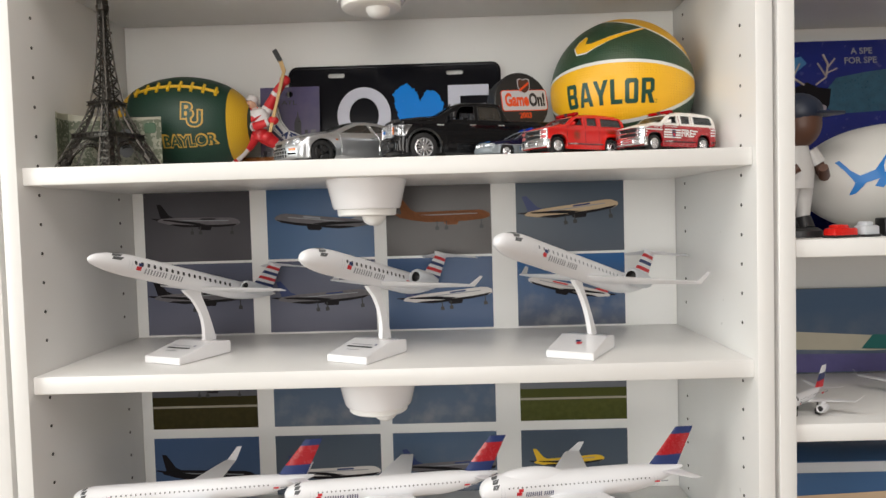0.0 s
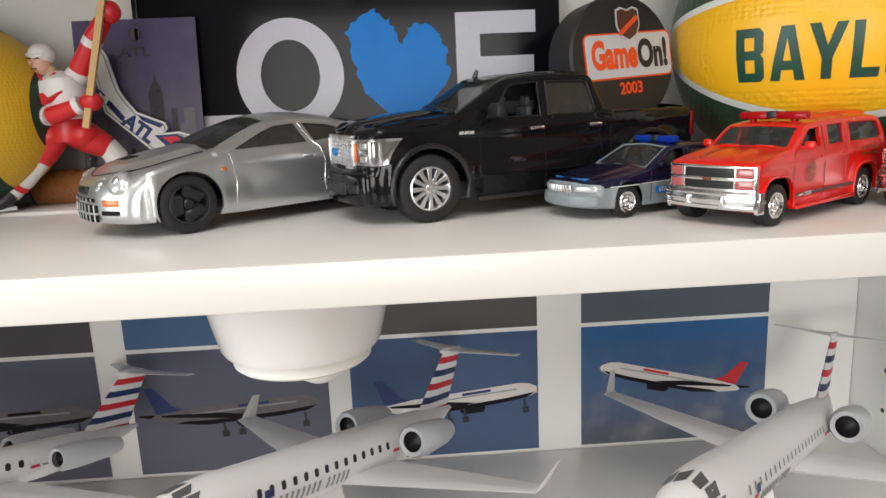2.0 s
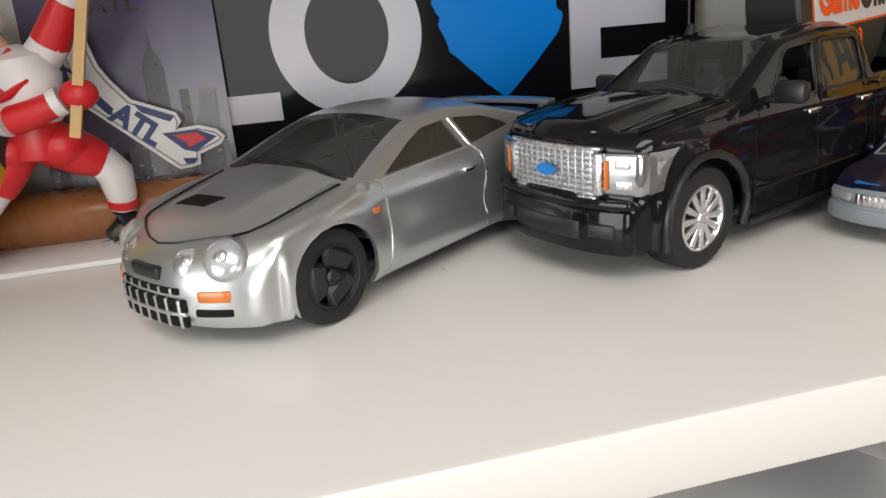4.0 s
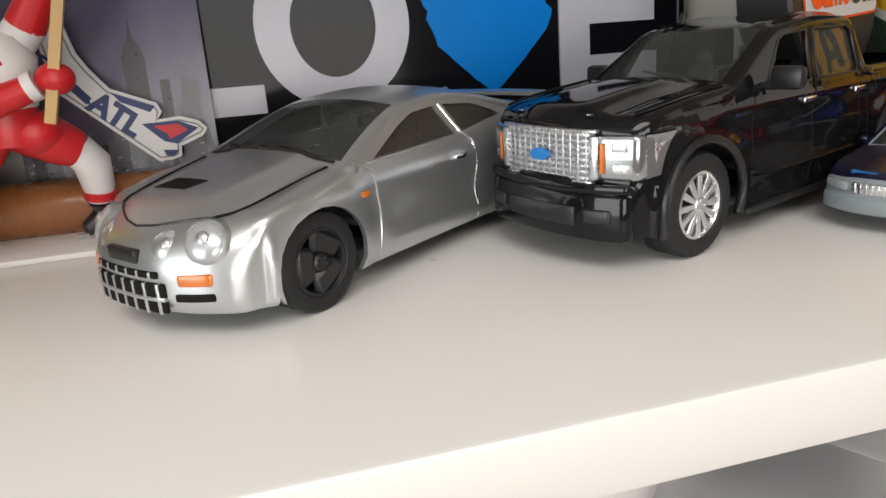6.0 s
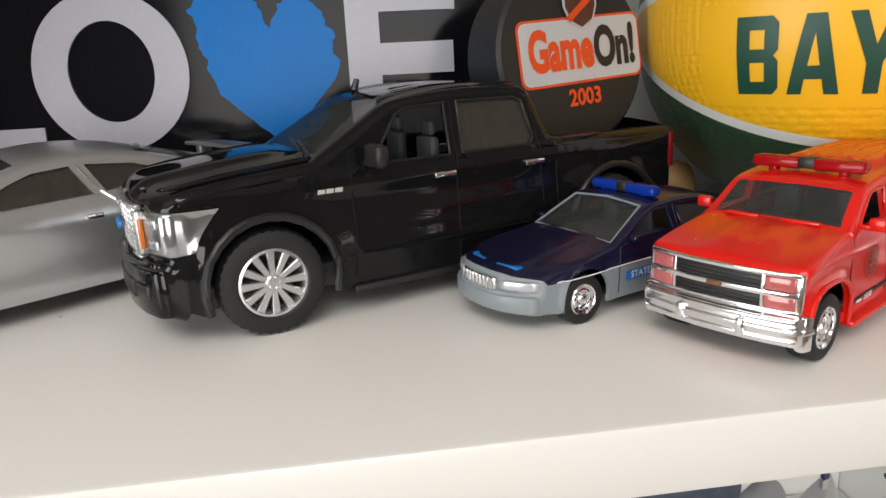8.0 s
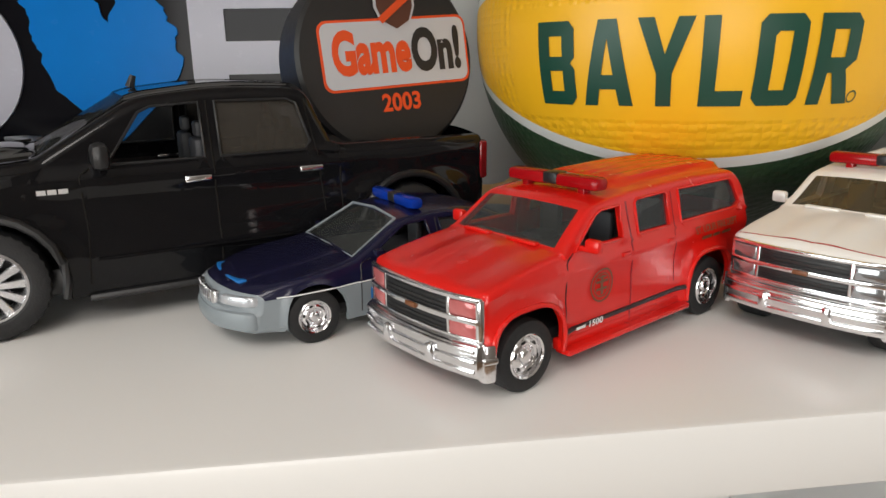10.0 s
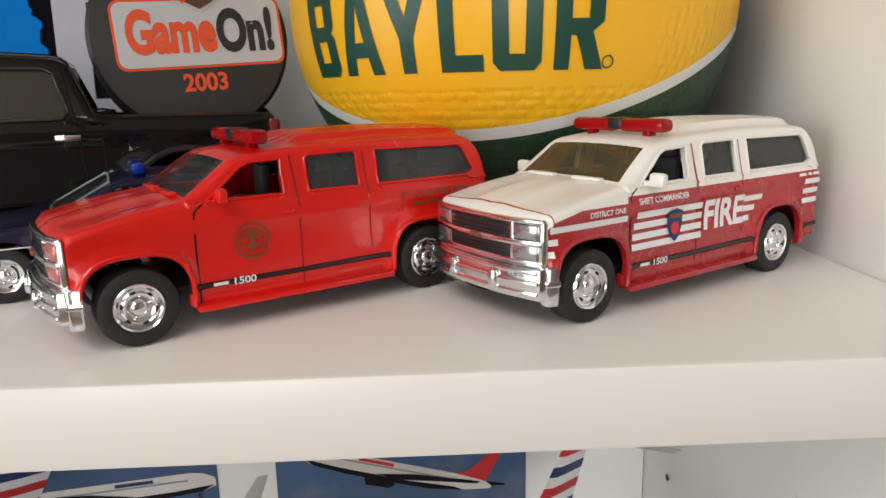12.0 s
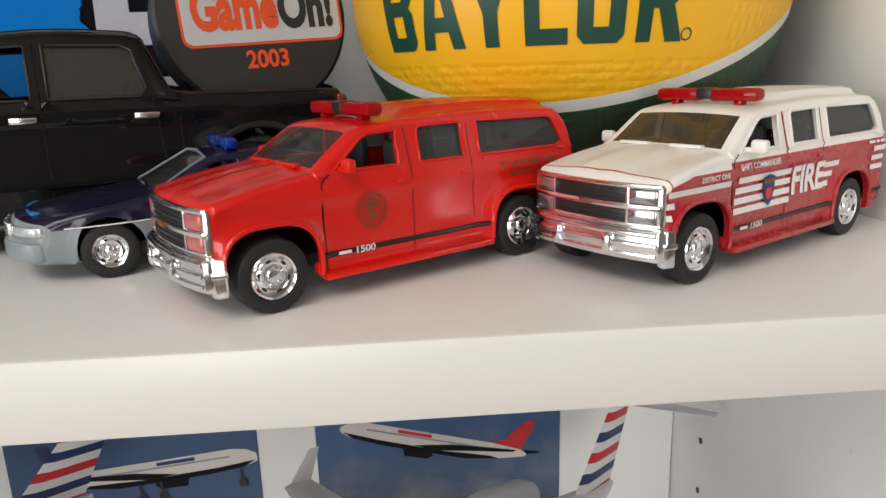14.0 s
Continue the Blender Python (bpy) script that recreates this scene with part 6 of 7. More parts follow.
# ---- tower model and banknote ----
def tower_model():
    t = thing("tower_model", pose(0.0655, 0.0600, SHELF, 0, 0, -20), "dark pewter lattice tower model standing on the shelf", "model")
    H = 0.215
    keyz = [(0.0, 0.0400), (0.020, 0.0320), (0.036, 0.0250), (0.0385, 0.0240), (0.060, 0.0158), (0.0735, 0.0122), (0.110, 0.0072), (0.150, 0.0046), (0.178, 0.0034)]

    def half(z):
        for (a, ra), (b, rb) in zip(keyz, keyz[1:]):
            if a <= z <= b:
                return ra + (rb - ra) * (z - a) / (b - a)
        return keyz[-1][1]

    def inner(z):
        return half(z) - (0.0150 - 0.0085 * min(1, z / 0.0735))

    for sx, sy in ((1, 1), (1, -1), (-1, 1), (-1, -1)):
        leg = bmesh.new()
        zs = [0.0, 0.009, 0.018, 0.027, 0.036, 0.048, 0.060, 0.0735]
        for a, b in zip(zs, zs[1:]):
            ca = [(half(a), half(a)), (inner(a), half(a)), (half(a), inner(a)), (inner(a), inner(a))]
            cb = [(half(b), half(b)), (inner(b), half(b)), (half(b), inner(b)), (inner(b), inner(b))]
            for p, q in zip(ca, cb):
                beam((sx * p[0], sy * p[1], a), (sx * q[0], sy * q[1], b), 0.0017, leg)
            for i, j in ((0, 1), (1, 0), (0, 2), (2, 0)):
                beam((sx * ca[i][0], sy * ca[i][1], a), (sx * cb[j][0], sy * cb[j][1], b), 0.0009, leg)
            beam((sx * cb[0][0], sy * cb[0][1], b), (sx * cb[1][0], sy * cb[1][1], b), 0.0009, leg)
            beam((sx * cb[0][0], sy * cb[0][1], b), (sx * cb[2][0], sy * cb[2][1], b), 0.0009, leg)
        for q in (0.35, 0.65):
            for a, b in zip(zs[:4], zs[1:5]):
                pa = half(a) + (inner(a) - half(a)) * q
                pb = half(b) + (inner(b) - half(b)) * q
                beam((sx * pa, sy * (half(a) - 0.003), a), (sx * pb, sy * (half(b) - 0.003), b), 0.0030, leg)
                beam((sx * (half(a) - 0.003), sy * pa, a), (sx * (half(b) - 0.003), sy * pb, b), 0.0030, leg)
        part("leg", leg, IRON, t)
    for k in range(4):
        rot = Matrix.Rotation(radians(90 * k), 4, "Z")
        a = bmesh.new()
        pts = [(0.0225 * math.cos(math.pi * j / 14), -(half(0.004 + 0.026 * math.sin(math.pi * j / 14)) - 0.001), 0.006 + 0.0250 * math.sin(math.pi * j / 14)) for j in range(15)]
        pts2 = [(0.0205 * math.cos(math.pi * j / 14), p[1], 0.006 + 0.0222 * math.sin(math.pi * j / 14)) for j, p in enumerate(pts)]
        for line in (pts, pts2):
            for p, q in zip(line, line[1:]):
                beam(p, q, 0.0012, a)
        for p, q in zip(pts, pts2[1:]):
            beam(p, q, 0.0007, a)
        a.transform(rot)
        part("arch", a, IRON, t)
    for z, h in ((0.0370, 0.0042), (0.0735, 0.0032)):
        s = 2 * half(z) + 0.0040
        pl = bmesh.new()
        box((0, 0, z), (s, s, h), 0.0006, pl)
        box((0, 0, z + h / 2 + 0.0006), (s + 0.0020, s + 0.0020, 0.0010), 0.0003, pl)
        box((0, 0, z - h / 2), (s + 0.0014, s + 0.0014, 0.0008), 0.0002, pl)
        part("platform", pl, IRON, t)
        for k in range(4):
            for j in range(9):
                pb = box((-s / 2 + s * (j + 0.5) / 9, -s / 2 - 0.0004, z), (0.0008, 0.0008, h * 0.9), 0, m=Matrix.Rotation(radians(90 * k), 4, "Z"))
                part("platform_post", pb, IRON, t)
    sh = bmesh.new()
    zs = [0.075, 0.088, 0.101, 0.114, 0.127, 0.140, 0.153, 0.166, 0.178]
    for a, b in zip(zs, zs[1:]):
        for sx, sy in ((1, 1), (1, -1), (-1, 1), (-1, -1)):
            beam((sx * half(a), sy * half(a), a), (sx * half(b), sy * half(b), b), 0.0017, sh)
        for k in range(4):
            r4 = Matrix.Rotation(radians(90 * k), 4, "Z")
            for s in (1, -1):
                beam(r4 @ Vector((s * half(a), -half(a), a)), r4 @ Vector((-s * half(b), -half(b), b)), 0.0009, sh)
            beam(r4 @ Vector((half(b), -half(b), b)), r4 @ Vector((-half(b), -half(b), b)), 0.0009, sh)
            beam(r4 @ Vector((0, -half(a) * 0.98, a)), r4 @ Vector((0, -half(b) * 0.98, b)), 0.0012, sh)
    part("shaft", sh, IRON, t)
    part("shaft_core", lathe([(0.0082, 0.074), (0.0045, 0.110), (0.0028, 0.150), (0.0020, 0.180)], 4), IRON, t)
    part("cabin", lathe([(0.0040, 0.1765), (0.0068, 0.1785), (0.0072, 0.1835), (0.0062, 0.1845), (0.0064, 0.1890), (0.0040, 0.1935), (0.0016, 0.1960)], 12), IRON, t)
    part("spire", lathe([(0.0016, 0.1955), (0.0013, 0.205), (0.0006, H)], 8), IRON, t)


tower_model()


def banknote():
    m, nt, p = nodes_of("banknote_print")
    tc, x, y, z = sep_object(nt)
    edge = mth(nt, "MULTIPLY", mth(nt, "GREATER_THAN", z, 0.006), mth(nt, "LESS_THAN", z, 0.060))
    n1 = noise_tex(nt, 260, 5)
    n2 = noise_tex(nt, 28, 3)
    ink = mixc(nt, mth(nt, "GREATER_THAN", mth(nt, "ADD", n1, mth(nt, "MULTIPLY", n2, 0.6)), 0.80), (0.22, 0.25, 0.18), (0.52, 0.52, 0.42))
    nt.links.new(mixc(nt, edge, (0.66, 0.65, 0.54), ink), p.inputs["Base Color"])
    p.inputs["Roughness"].default_value = 0.6
    t = thing("banknote", pose(0.006, 0.083, SHELF), "folded green paper banknote standing behind the tower model", "banknote")
    b = bmesh.new()
    line = [(0.010, -0.040), (0.0035, -0.030), (0.0010, -0.012), (0.0030, -0.002), (0.0080, 0.002), (0.020, 0.004), (0.050, 0.006), (0.080, 0.007), (0.108, 0.006)]
    top = [0.066, 0.066, 0.067, 0.068, 0.067, 0.066, 0.064, 0.063, 0.063]
    lo = [b.verts.new((x, y, 0.0005)) for x, y in line]
    hi = [b.verts.new((x, y, h)) for (x, y), h in zip(line, top)]
    for k in range(len(line) - 1):
        b.faces.new((lo[k], lo[k + 1], hi[k + 1], hi[k]))
    bmesh.ops.solidify(b, geom=b.faces[:], thickness=0.00015)
    part("note_sheet", b, m, t)
    port = [(0.066 + 0.011 * math.cos(k / 10 * math.pi), 0.033 + 0.017 * math.sin(k / 10 * math.pi)) for k in range(20)]
    q = plate(port, 0.0048, 0.0048)
    part("printed_oval", q, INKG, t)
    part("printed_figure", plate(round_rect(0.088, 0.102, 0.044, 0.056, 0.003), 0.0054, 0.0054), surf("note_green_ink", (0.05, 0.10, 0.055), 0.6), t)


banknote()


# ---- aircraft photographs on the back board ----
def sky_mat(name, low, high, cloud=0.0, ground=None, scale=14.0):
    """A glossy print of sky: two tones, soft clouds, and for some a strip of runway and grass below."""
    m, nt, p = nodes_of(name)
    tc, x, y, z = sep_object(nt)
    n1 = noise_tex(nt, scale, 5)
    col = mixc(nt, mth(nt, "MULTIPLY_ADD", z, 9.5, mth(nt, "MULTIPLY", n1, 0.25)), low, high)
    if cloud:
        n2 = noise_tex(nt, scale * 2.2, 6)
        c = mth(nt, "MULTIPLY", mth(nt, "MINIMUM", mth(nt, "MAXIMUM", mth(nt, "MULTIPLY_ADD", n2, 4.0, -1.9), 0.0), 1.0), cloud)
        c = mth(nt, "MULTIPLY", c, mth(nt, "SUBTRACT", 1.0, mth(nt, "MINIMUM", mth(nt, "MULTIPLY", z, 11.0), 1.0)))
        col = mixc(nt, c, col, (0.24, 0.24, 0.26))
    if ground:
        g = mixc(nt, noise_tex(nt, 120, 5), tuple(v * 0.6 for v in ground), tuple(v * 1.3 for v in ground))
        col = mixc(nt, mth(nt, "LESS_THAN", z, 0.030), col, g)
        line = mth(nt, "MULTIPLY", mth(nt, "GREATER_THAN", z, 0.030), mth(nt, "LESS_THAN", z, 0.033))
        col = mixc(nt, line, col, (0.33, 0.30, 0.24))
        far = mth(nt, "MULTIPLY", mth(nt, "GREATER_THAN", z, 0.033), mth(nt, "LESS_THAN", z, 0.046))
        col = mixc(nt, far, col, tuple(v * 0.85 for v in ground))
    nt.links.new(col, p.inputs["Base Color"])
    p.inputs["Roughness"].default_value = 0.22
    p.inputs["Specular IOR Level"].default_value = 0.15
    return m


DUSK = sky_mat("dusk_sky_print", (0.095, 0.090, 0.100), (0.070, 0.068, 0.076))
BLUE = sky_mat("blue_sky_print", (0.085, 0.150, 0.265), (0.060, 0.125, 0.250))
BROWN = sky_mat("brown_sky_print", (0.110, 0.100, 0.098), (0.085, 0.078, 0.078))
STEEL = sky_mat("steel_sky_print", (0.105, 0.120, 0.145), (0.075, 0.100, 0.135))
LILAC = sky_mat("lilac_sky_print", (0.150, 0.150, 0.190), (0.110, 0.120, 0.170))
DEEP_B = sky_mat("deep_sky_print", (0.085, 0.125, 0.215), (0.060, 0.105, 0.205))
CLOUD = sky_mat("cloudy_sky_print", (0.12, 0.12, 0.13), (0.040, 0.125, 0.300), 0.9)
CLOUD2 = sky_mat("soft_cloud_sky_print", (0.120, 0.150, 0.195), (0.080, 0.125, 0.200), 0.8)
FIELD = sky_mat("airfield_print", (0.15, 0.155, 0.17), (0.16, 0.17, 0.19), 0.0, (0.075, 0.082, 0.022))
FIELDD = sky_mat("dark_airfield_print", (0.12, 0.12, 0.13), (0.12, 0.12, 0.14), 0.0, (0.040, 0.034, 0.012))


def photo(x0, z0, sky, plane=None, w=0.151, h=0.1005):
    """A 4 by 6 inch print; plane: centre x, z, length, tilt, faces right?, fuselage, fin and wing inks, gear down."""
    t = thing("photograph", pose(x0, DEEP + 0.0008, z0), "glossy colour photograph of an airliner on the back board", "photograph", "aircraft photographs")
    part("print_sheet", plate([(0, 0), (w, 0), (w, h), (0, h)], -0.0004, 0.0), sky, t, smooth=False)
    if not plane:
        return t
    cx, cz, L, tilt, right, body, fin, wing, gear = plane
    sgn = 1 if right else -1
    R = Matrix.Translation((cx, 0, cz)) @ Matrix.Rotation(radians(-tilt * sgn), 4, "Y")

    def flat_part(name, poly, k, mat):
        pts = []
        for px, pz in poly:
            q = R @ Vector((sgn * px * L, 0, pz * L * 1.18))
            pts.append((min(max(q.x, 0.001), w - 0.001), min(max(q.z, 0.001), h - 0.001)))
        if sgn < 0:
            pts = pts[::-1]
        part(name, plate(pts, -0.0006 - 0.0002 * k, -0.0006 - 0.0002 * k), mat, t, smooth=False)

    flat_part("printed_tailplane", [(-0.47, 0.015), (-0.40, 0.015), (-0.43, 0.035), (-0.56, 0.045), (-0.57, 0.038)], 0, wing)
    flat_part("printed_fuselage", [(-0.50, 0.022), (-0.46, 0.040), (-0.30, 0.050), (0.38, 0.050), (0.44, 0.040), (0.485, 0.018), (0.50, 0.0), (0.485, -0.018), (0.42, -0.035), (0.25, -0.046), (-0.18, -0.046), (-0.36, -0.020), (-0.49, 0.008)], 1, body)
    flat_part("printed_belly", [(0.48, -0.012), (0.42, -0.035), (0.25, -0.046), (-0.18, -0.046), (-0.36, -0.020), (-0.30, -0.014), (-0.05, -0.026), (0.30, -0.022)], 2, wing)
    flat_part("printed_fin", [(-0.46, 0.040), (-0.30, 0.050), (-0.36, 0.075), (-0.455, 0.185), (-0.505, 0.185)], 2, fin)
    flat_part("printed_wing", [(0.10, -0.020), (-0.02, -0.028), (-0.16, -0.010), (-0.42, 0.022), (-0.44, 0.034), (-0.36, 0.030), (-0.10, 0.012)], 3, wing)
    flat_part("printed_engine", [(0.16, -0.035), (0.14, -0.078), (0.02, -0.075), (-0.01, -0.055), (0.02, -0.032)], 4, wing)
    # One grey strip stands for the row of cabin windows.
    flat_part("printed_window_band", [(0.36, 0.022), (0.36, 0.014), (-0.30, 0.016), (-0.30, 0.024)], 2, INKG)
    flat_part("printed_title", [(0.20, 0.042), (0.20, 0.027), (0.02, 0.027), (0.02, 0.042)], 3, fin)
    if gear:
        for gx in (0.40, 0.02, -0.08):
            flat_part("printed_wheel", [(gx - 0.006, -0.04), (gx + 0.006, -0.04), (gx + 0.006, -0.085), (gx + 0.02, -0.09), (gx + 0.02, -0.12), (gx - 0.02, -0.12), (gx - 0.02, -0.09), (gx - 0.006, -0.085)], 5, INKB)
    return t


COLS = (0.0158, 0.1905, 0.3590, 0.5420)
R0, R1, R2, R3 = 1.2830, 1.1790, 1.0430, 0.9290
PH = [
    (0, R0, DUSK, (0.078, 0.055, 0.118, -1, True, GREYF, DARKF, DARKF, True)),
    (1, R0, BLUE, (0.078, 0.051, 0.135, 6, False, GREYF, INKG, DARKF, False)),
    (2, R0, BROWN, (0.082, 0.054, 0.130, 1, True, BRONZE, BRONZE, BRONZE, True)),
    (3, R0, STEEL, (0.078, 0.058, 0.132, 7, True, BEIGEM, INKN, DARKF, True)),
    (0, R1, LILAC, (0.078, 0.052, 0.136, 2, True, GREYF, DARKF, DARKF, True)),
    (1, R1, LILAC, (0.078, 0.048, 0.132, 4, True, GREYF, INKN, DARKF, True)),
    (2, R1, DEEP_B, (0.085, 0.045, 0.128, 6, True, WHITEPR, INKN, DARKF, True)),
    (3, R1, CLOUD, (0.072, 0.052, 0.118, 14, False, WHITEPR, INKR, DARKF, False)),
    (0, R2, FIELDD, (0.078, 0.062, 0.120, 0, True, GREYF, DARKF, DARKF, True)),
    (1, R2, CLOUD2, (0.070, 0.085, 0.125, 4, True, GREYF, INKN, DARKF, True)),
    (2, R2, CLOUD2, (0.085, 0.084, 0.125, 3, True, DARKF, DARKF, DARKF, True)),
    (3, R2, FIELD, (0.078, 0.074, 0.120, 0, True, WHITEPR, INKN, DARKF, True)),
    (0, R3, DEEP_B, (0.078, 0.045, 0.136, -2, True, DARKF, DARKF, DARKF, False)),
    (1, R3, STEEL, (0.085, 0.045, 0.132, 2, True, WHITEPR, INKN, DARKF, False)),
    (2, R3, CLOUD2, (0.085, 0.050, 0.140, 3, True, GREYF, INKN, DARKF, True)),
    (3, R3, STEEL, (0.068, 0.055, 0.100, 4, True, INKY, INKY, DARKF, True)),
]
for col, z0, sky_m, pl in PH:
    photo(COLS[col], z0, sky_m, pl, 0.148 if col == 2 else 0.151, 0.0985 if z0 == R0 else 0.1005)


# ---- model airliners ----
def airliner(name, m, spec, label, stand, group):
    """An airliner with its nose at the origin, flying along +x. Metres."""
    L, r = spec["length"], spec["radius"]
    t = thing(name, m, label, "model aircraft", group)
    nose, tail_l = spec["nose"], spec["tail"]
    prof = []
    for k in range(13):
        s = k / 12
        prof.append((r * math.sin(s * math.pi / 2) ** spec.get("blunt", 0.72), -nose * (1 - math.cos(s * math.pi / 2)), -r * 0.22 * (1 - s) ** 2))
    for k in range(1, 6):
        prof.append((r, -nose - (L - nose - tail_l) * k / 6, 0.0))
    for k in range(11):
        s = k / 10
        prof.append((r * (1 - s ** 1.7 * 0.90), -(L - tail_l) - tail_l * s, r * 0.62 * s ** 1.6))
    f = bmesh.new()
    n = 28
    rings = [[f.verts.new((x, rr * math.sin(2 * math.pi * k / n), dz + rr * math.cos(2 * math.pi * k / n))) for k in range(n)] for rr, x, dz in prof]
    for a, b in zip(rings, rings[1:]):
        for k in range(n):
            f.faces.new((a[k], a[(k + 1) % n], b[(k + 1) % n], b[k]))
    f.faces.new(rings[-1][::-1])
    bmesh.ops.remove_doubles(f, verts=f.verts[:], dist=1e-6)
    bmesh.ops.recalc_face_normals(f, faces=f.faces[:])
    part("fuselage", f, PLANEW, t)

    def blade(root, tip, c0, c1, th, up=False):
        """A tapered wing or fin between two leading-edge points."""
        b = bmesh.new()
        rows = []
        for p, c in ((root, c0), (tip, c1)):
            p = Vector(p)
            sect = [(0, 0), (-0.15, 0.5), (-0.45, 0.42), (-1.0, 0.03), (-1.0, -0.03), (-0.45, -0.42), (-0.15, -0.5)]
            rows.append([b.verts.new(p + Vector((sx * c, sz * th * c if up else 0, 0 if up else sz * th * c))) for sx, sz in sect])
        k = len(rows[0])
        for i in range(k):
            b.faces.new((rows[0][i], rows[0][(i + 1) % k], rows[1][(i + 1) % k], rows[1][i]))
        b.faces.new(rows[0])
        b.faces.new(rows[1][::-1])
        bmesh.ops.recalc_face_normals(b, faces=b.faces[:])
        return b

    span, wx = spec["span"], -spec["wing_at"] * L
    c0, c1, sweep = spec["chord"], spec["chord"] * 0.30, spec["sweep"]
    for sy in (-1, 1):
        tip = (wx - sweep, sy * span / 2, -r * 0.62 + span * 0.028)
        w = part("wing", blade((wx, sy * r * 0.5, -r * 0.62), tip, c0, c1, 0.10), PLANEW, t)
        if spec.get("winglet"):
            part("winglet", blade((tip[0] - c1 * 0.2, tip[1], tip[2]), (tip[0] - c1 * 1.05, tip[1] + sy * 0.005, tip[2] + spec["winglet"]), c1 * 0.8, c1 * 0.4, 0.10, True), PLANEW, w)
        ex, ey, ez, er, el = spec["engine"]
        ex = -ex * L
        e = lathe([(er * 0.62, 0.0), (er * 0.86, 0.001), (er, -el * 0.06), (er * 1.02, -el * 0.3), (er * 0.85, -el * 0.8), (er * 0.62, -el)], 24, Matrix.Translation((ex, sy * ey, ez)) @ Matrix.Rotation(radians(90), 4, "Y"))
        en = part("engine", e, PLANEG if spec.get("rear") else PLANEW, t)
        part("fan", lathe([(er * 0.84, -el * 0.10), (er * 0.25, -el * 0.06), (0, 0.0)], 20, Matrix.Translation((ex, sy * ey, ez)) @ Matrix.Rotation(radians(90), 4, "Y")), INKB, en, "dark engine intake")
        part("pylon", box((ex - el * 0.5, sy * (ey * 0.72 if spec.get("rear") else ey), ez if spec.get("rear") else ez + er), (el * 0.5, abs(ey) * 0.4 if spec.get("rear") else 0.002, 0.0025 if spec.get("rear") else er), 0.0005), PLANEW, en)
    # fin
    fh, fx, fc = spec["fin"]
    fx = -fx * L
    base_z = r * 0.55
    slices = spec["livery"]
    kz = len(slices)
    for i, mat_i in enumerate(slices):
        a, b = i / kz, (i + 1) / kz
        lead = lambda s: Vector((fx - fh * 0.78 * s, 0, base_z + fh * s))
        part("fin", blade(lead(a), lead(b), fc * (1 - 0.42 * a), fc * (1 - 0.42 * b), 0.10, True), mat_i, t)
    hz = base_z + fh if spec.get("ttail") else r * 0.45
    hx = fx - fh * 0.78 - fc * 0.02 if spec.get("ttail") else fx - fc * 0.25
    hs, hc = spec["stab"]
    for sy in (-1, 1):
        part("tailplane", blade((hx, 0, hz), (hx - hs * 0.30, sy * hs / 2, hz + (0.0 if spec.get("ttail") else 0.004)), hc, hc * 0.45, 0.09), PLANEW, t)
    if spec.get("ttail"):
        part("fin_cap", ball((hx - hc * 0.35, 0, hz), (hc * 0.62, 0.0026, 0.0026), None, 12, 8), PLANEW, t)
    # cockpit and cabin windows
    for sy in (-1, 1):
        for k, (a0, a1) in enumerate(((5, 26), (30, 52), (56, 76))):
            b = bmesh.new()
            pts = []
            for aa, ss in ((a0, 0.60), (a1, 0.57), (a1, 0.70), (a0, 0.76)):
                rr = (r + 0.0003) * math.sin(ss * math.pi / 2) ** spec.get("blunt", 0.72)
                x = -nose * (1 - math.cos(ss * math.pi / 2))
                ang = math.radians(aa)
                pts.append(b.verts.new((x, sy * rr * math.sin(ang), -r * 0.22 * (1 - ss) ** 2 + rr * math.cos(ang) * 0.995 + 0.0002)))
            b.faces.new(pts if sy < 0 else pts[::-1])
            part("cockpit_window", b, COCKPIT, t, smooth=False)
    first = None
    nwin = spec["windows"]
    x0, x1 = -spec["win_from"] * L, -spec["win_to"] * L
    ang = math.radians(74)
    for sy in (1, -1):
        for k in range(nwin):
            p = Vector((x0 + (x1 - x0) * k / (nwin - 1), sy * (r + 0.00015) * math.sin(ang), (r + 0.00015) * math.cos(ang)))
            if first is None:
                b = bmesh.new()
                sw, shh = spec["win"]
                vs = [b.verts.new((sw * cx, 0, shh * cz)) for cx, cz in ((-0.5, -0.35), (-0.2, -0.5), (0.2, -0.5), (0.5, -0.35), (0.5, 0.35), (0.2, 0.5), (-0.2, 0.5), (-0.5, 0.35))]
                b.faces.new(vs)
                first = part("cabin_window", b, INKG if not spec.get("dark") else INKB, t, smooth=False)
                o = first
            else:
                o = first.copy()
                scene.collection.objects.link(o)
            o.location = p
            o.rotation_euler = (sy * math.radians(90 - 74) * (1 if sy > 0 else 1), 0, 0)
    # plain bars for the title, a small two-colour emblem
    tx0, tx1, th = spec["title"]
    for sy in (1,):
        def lay(poly_rows, h, z, mat_t, nm):
            b = bars(poly_rows, h)
            chop(b, 0.004, 1)
            for v in b.verts:
                a2 = math.pi / 2 - (z + v.co.y) / r
                v.co = Vector((v.co.x, sy * (r + 0.0003) * math.sin(a2), (r + 0.0003) * math.cos(a2)))
            part(nm, b, mat_t, t, smooth=False)
        xa, xb = -tx0 * L, -tx1 * L
        wdt = abs(xb - xa)
        words = [(xa - wdt * q, xa - wdt * (q + 0.034)) for q in (0.0, 0.075, 0.15, 0.225, 0.30, 0.375, 0.45, 0.525, 0.66, 0.735, 0.81, 0.885, 0.955)]
        lay([(b_, a_, 0.0) for a_, b_ in words], th, -0.0035, INKG if not spec.get("delta") else INKN, "title_bar")
        lay([(xa + th * 0.9, xa + th * 2.0, th * 0.25)], th * 0.7, -0.0035, INKR, "emblem")
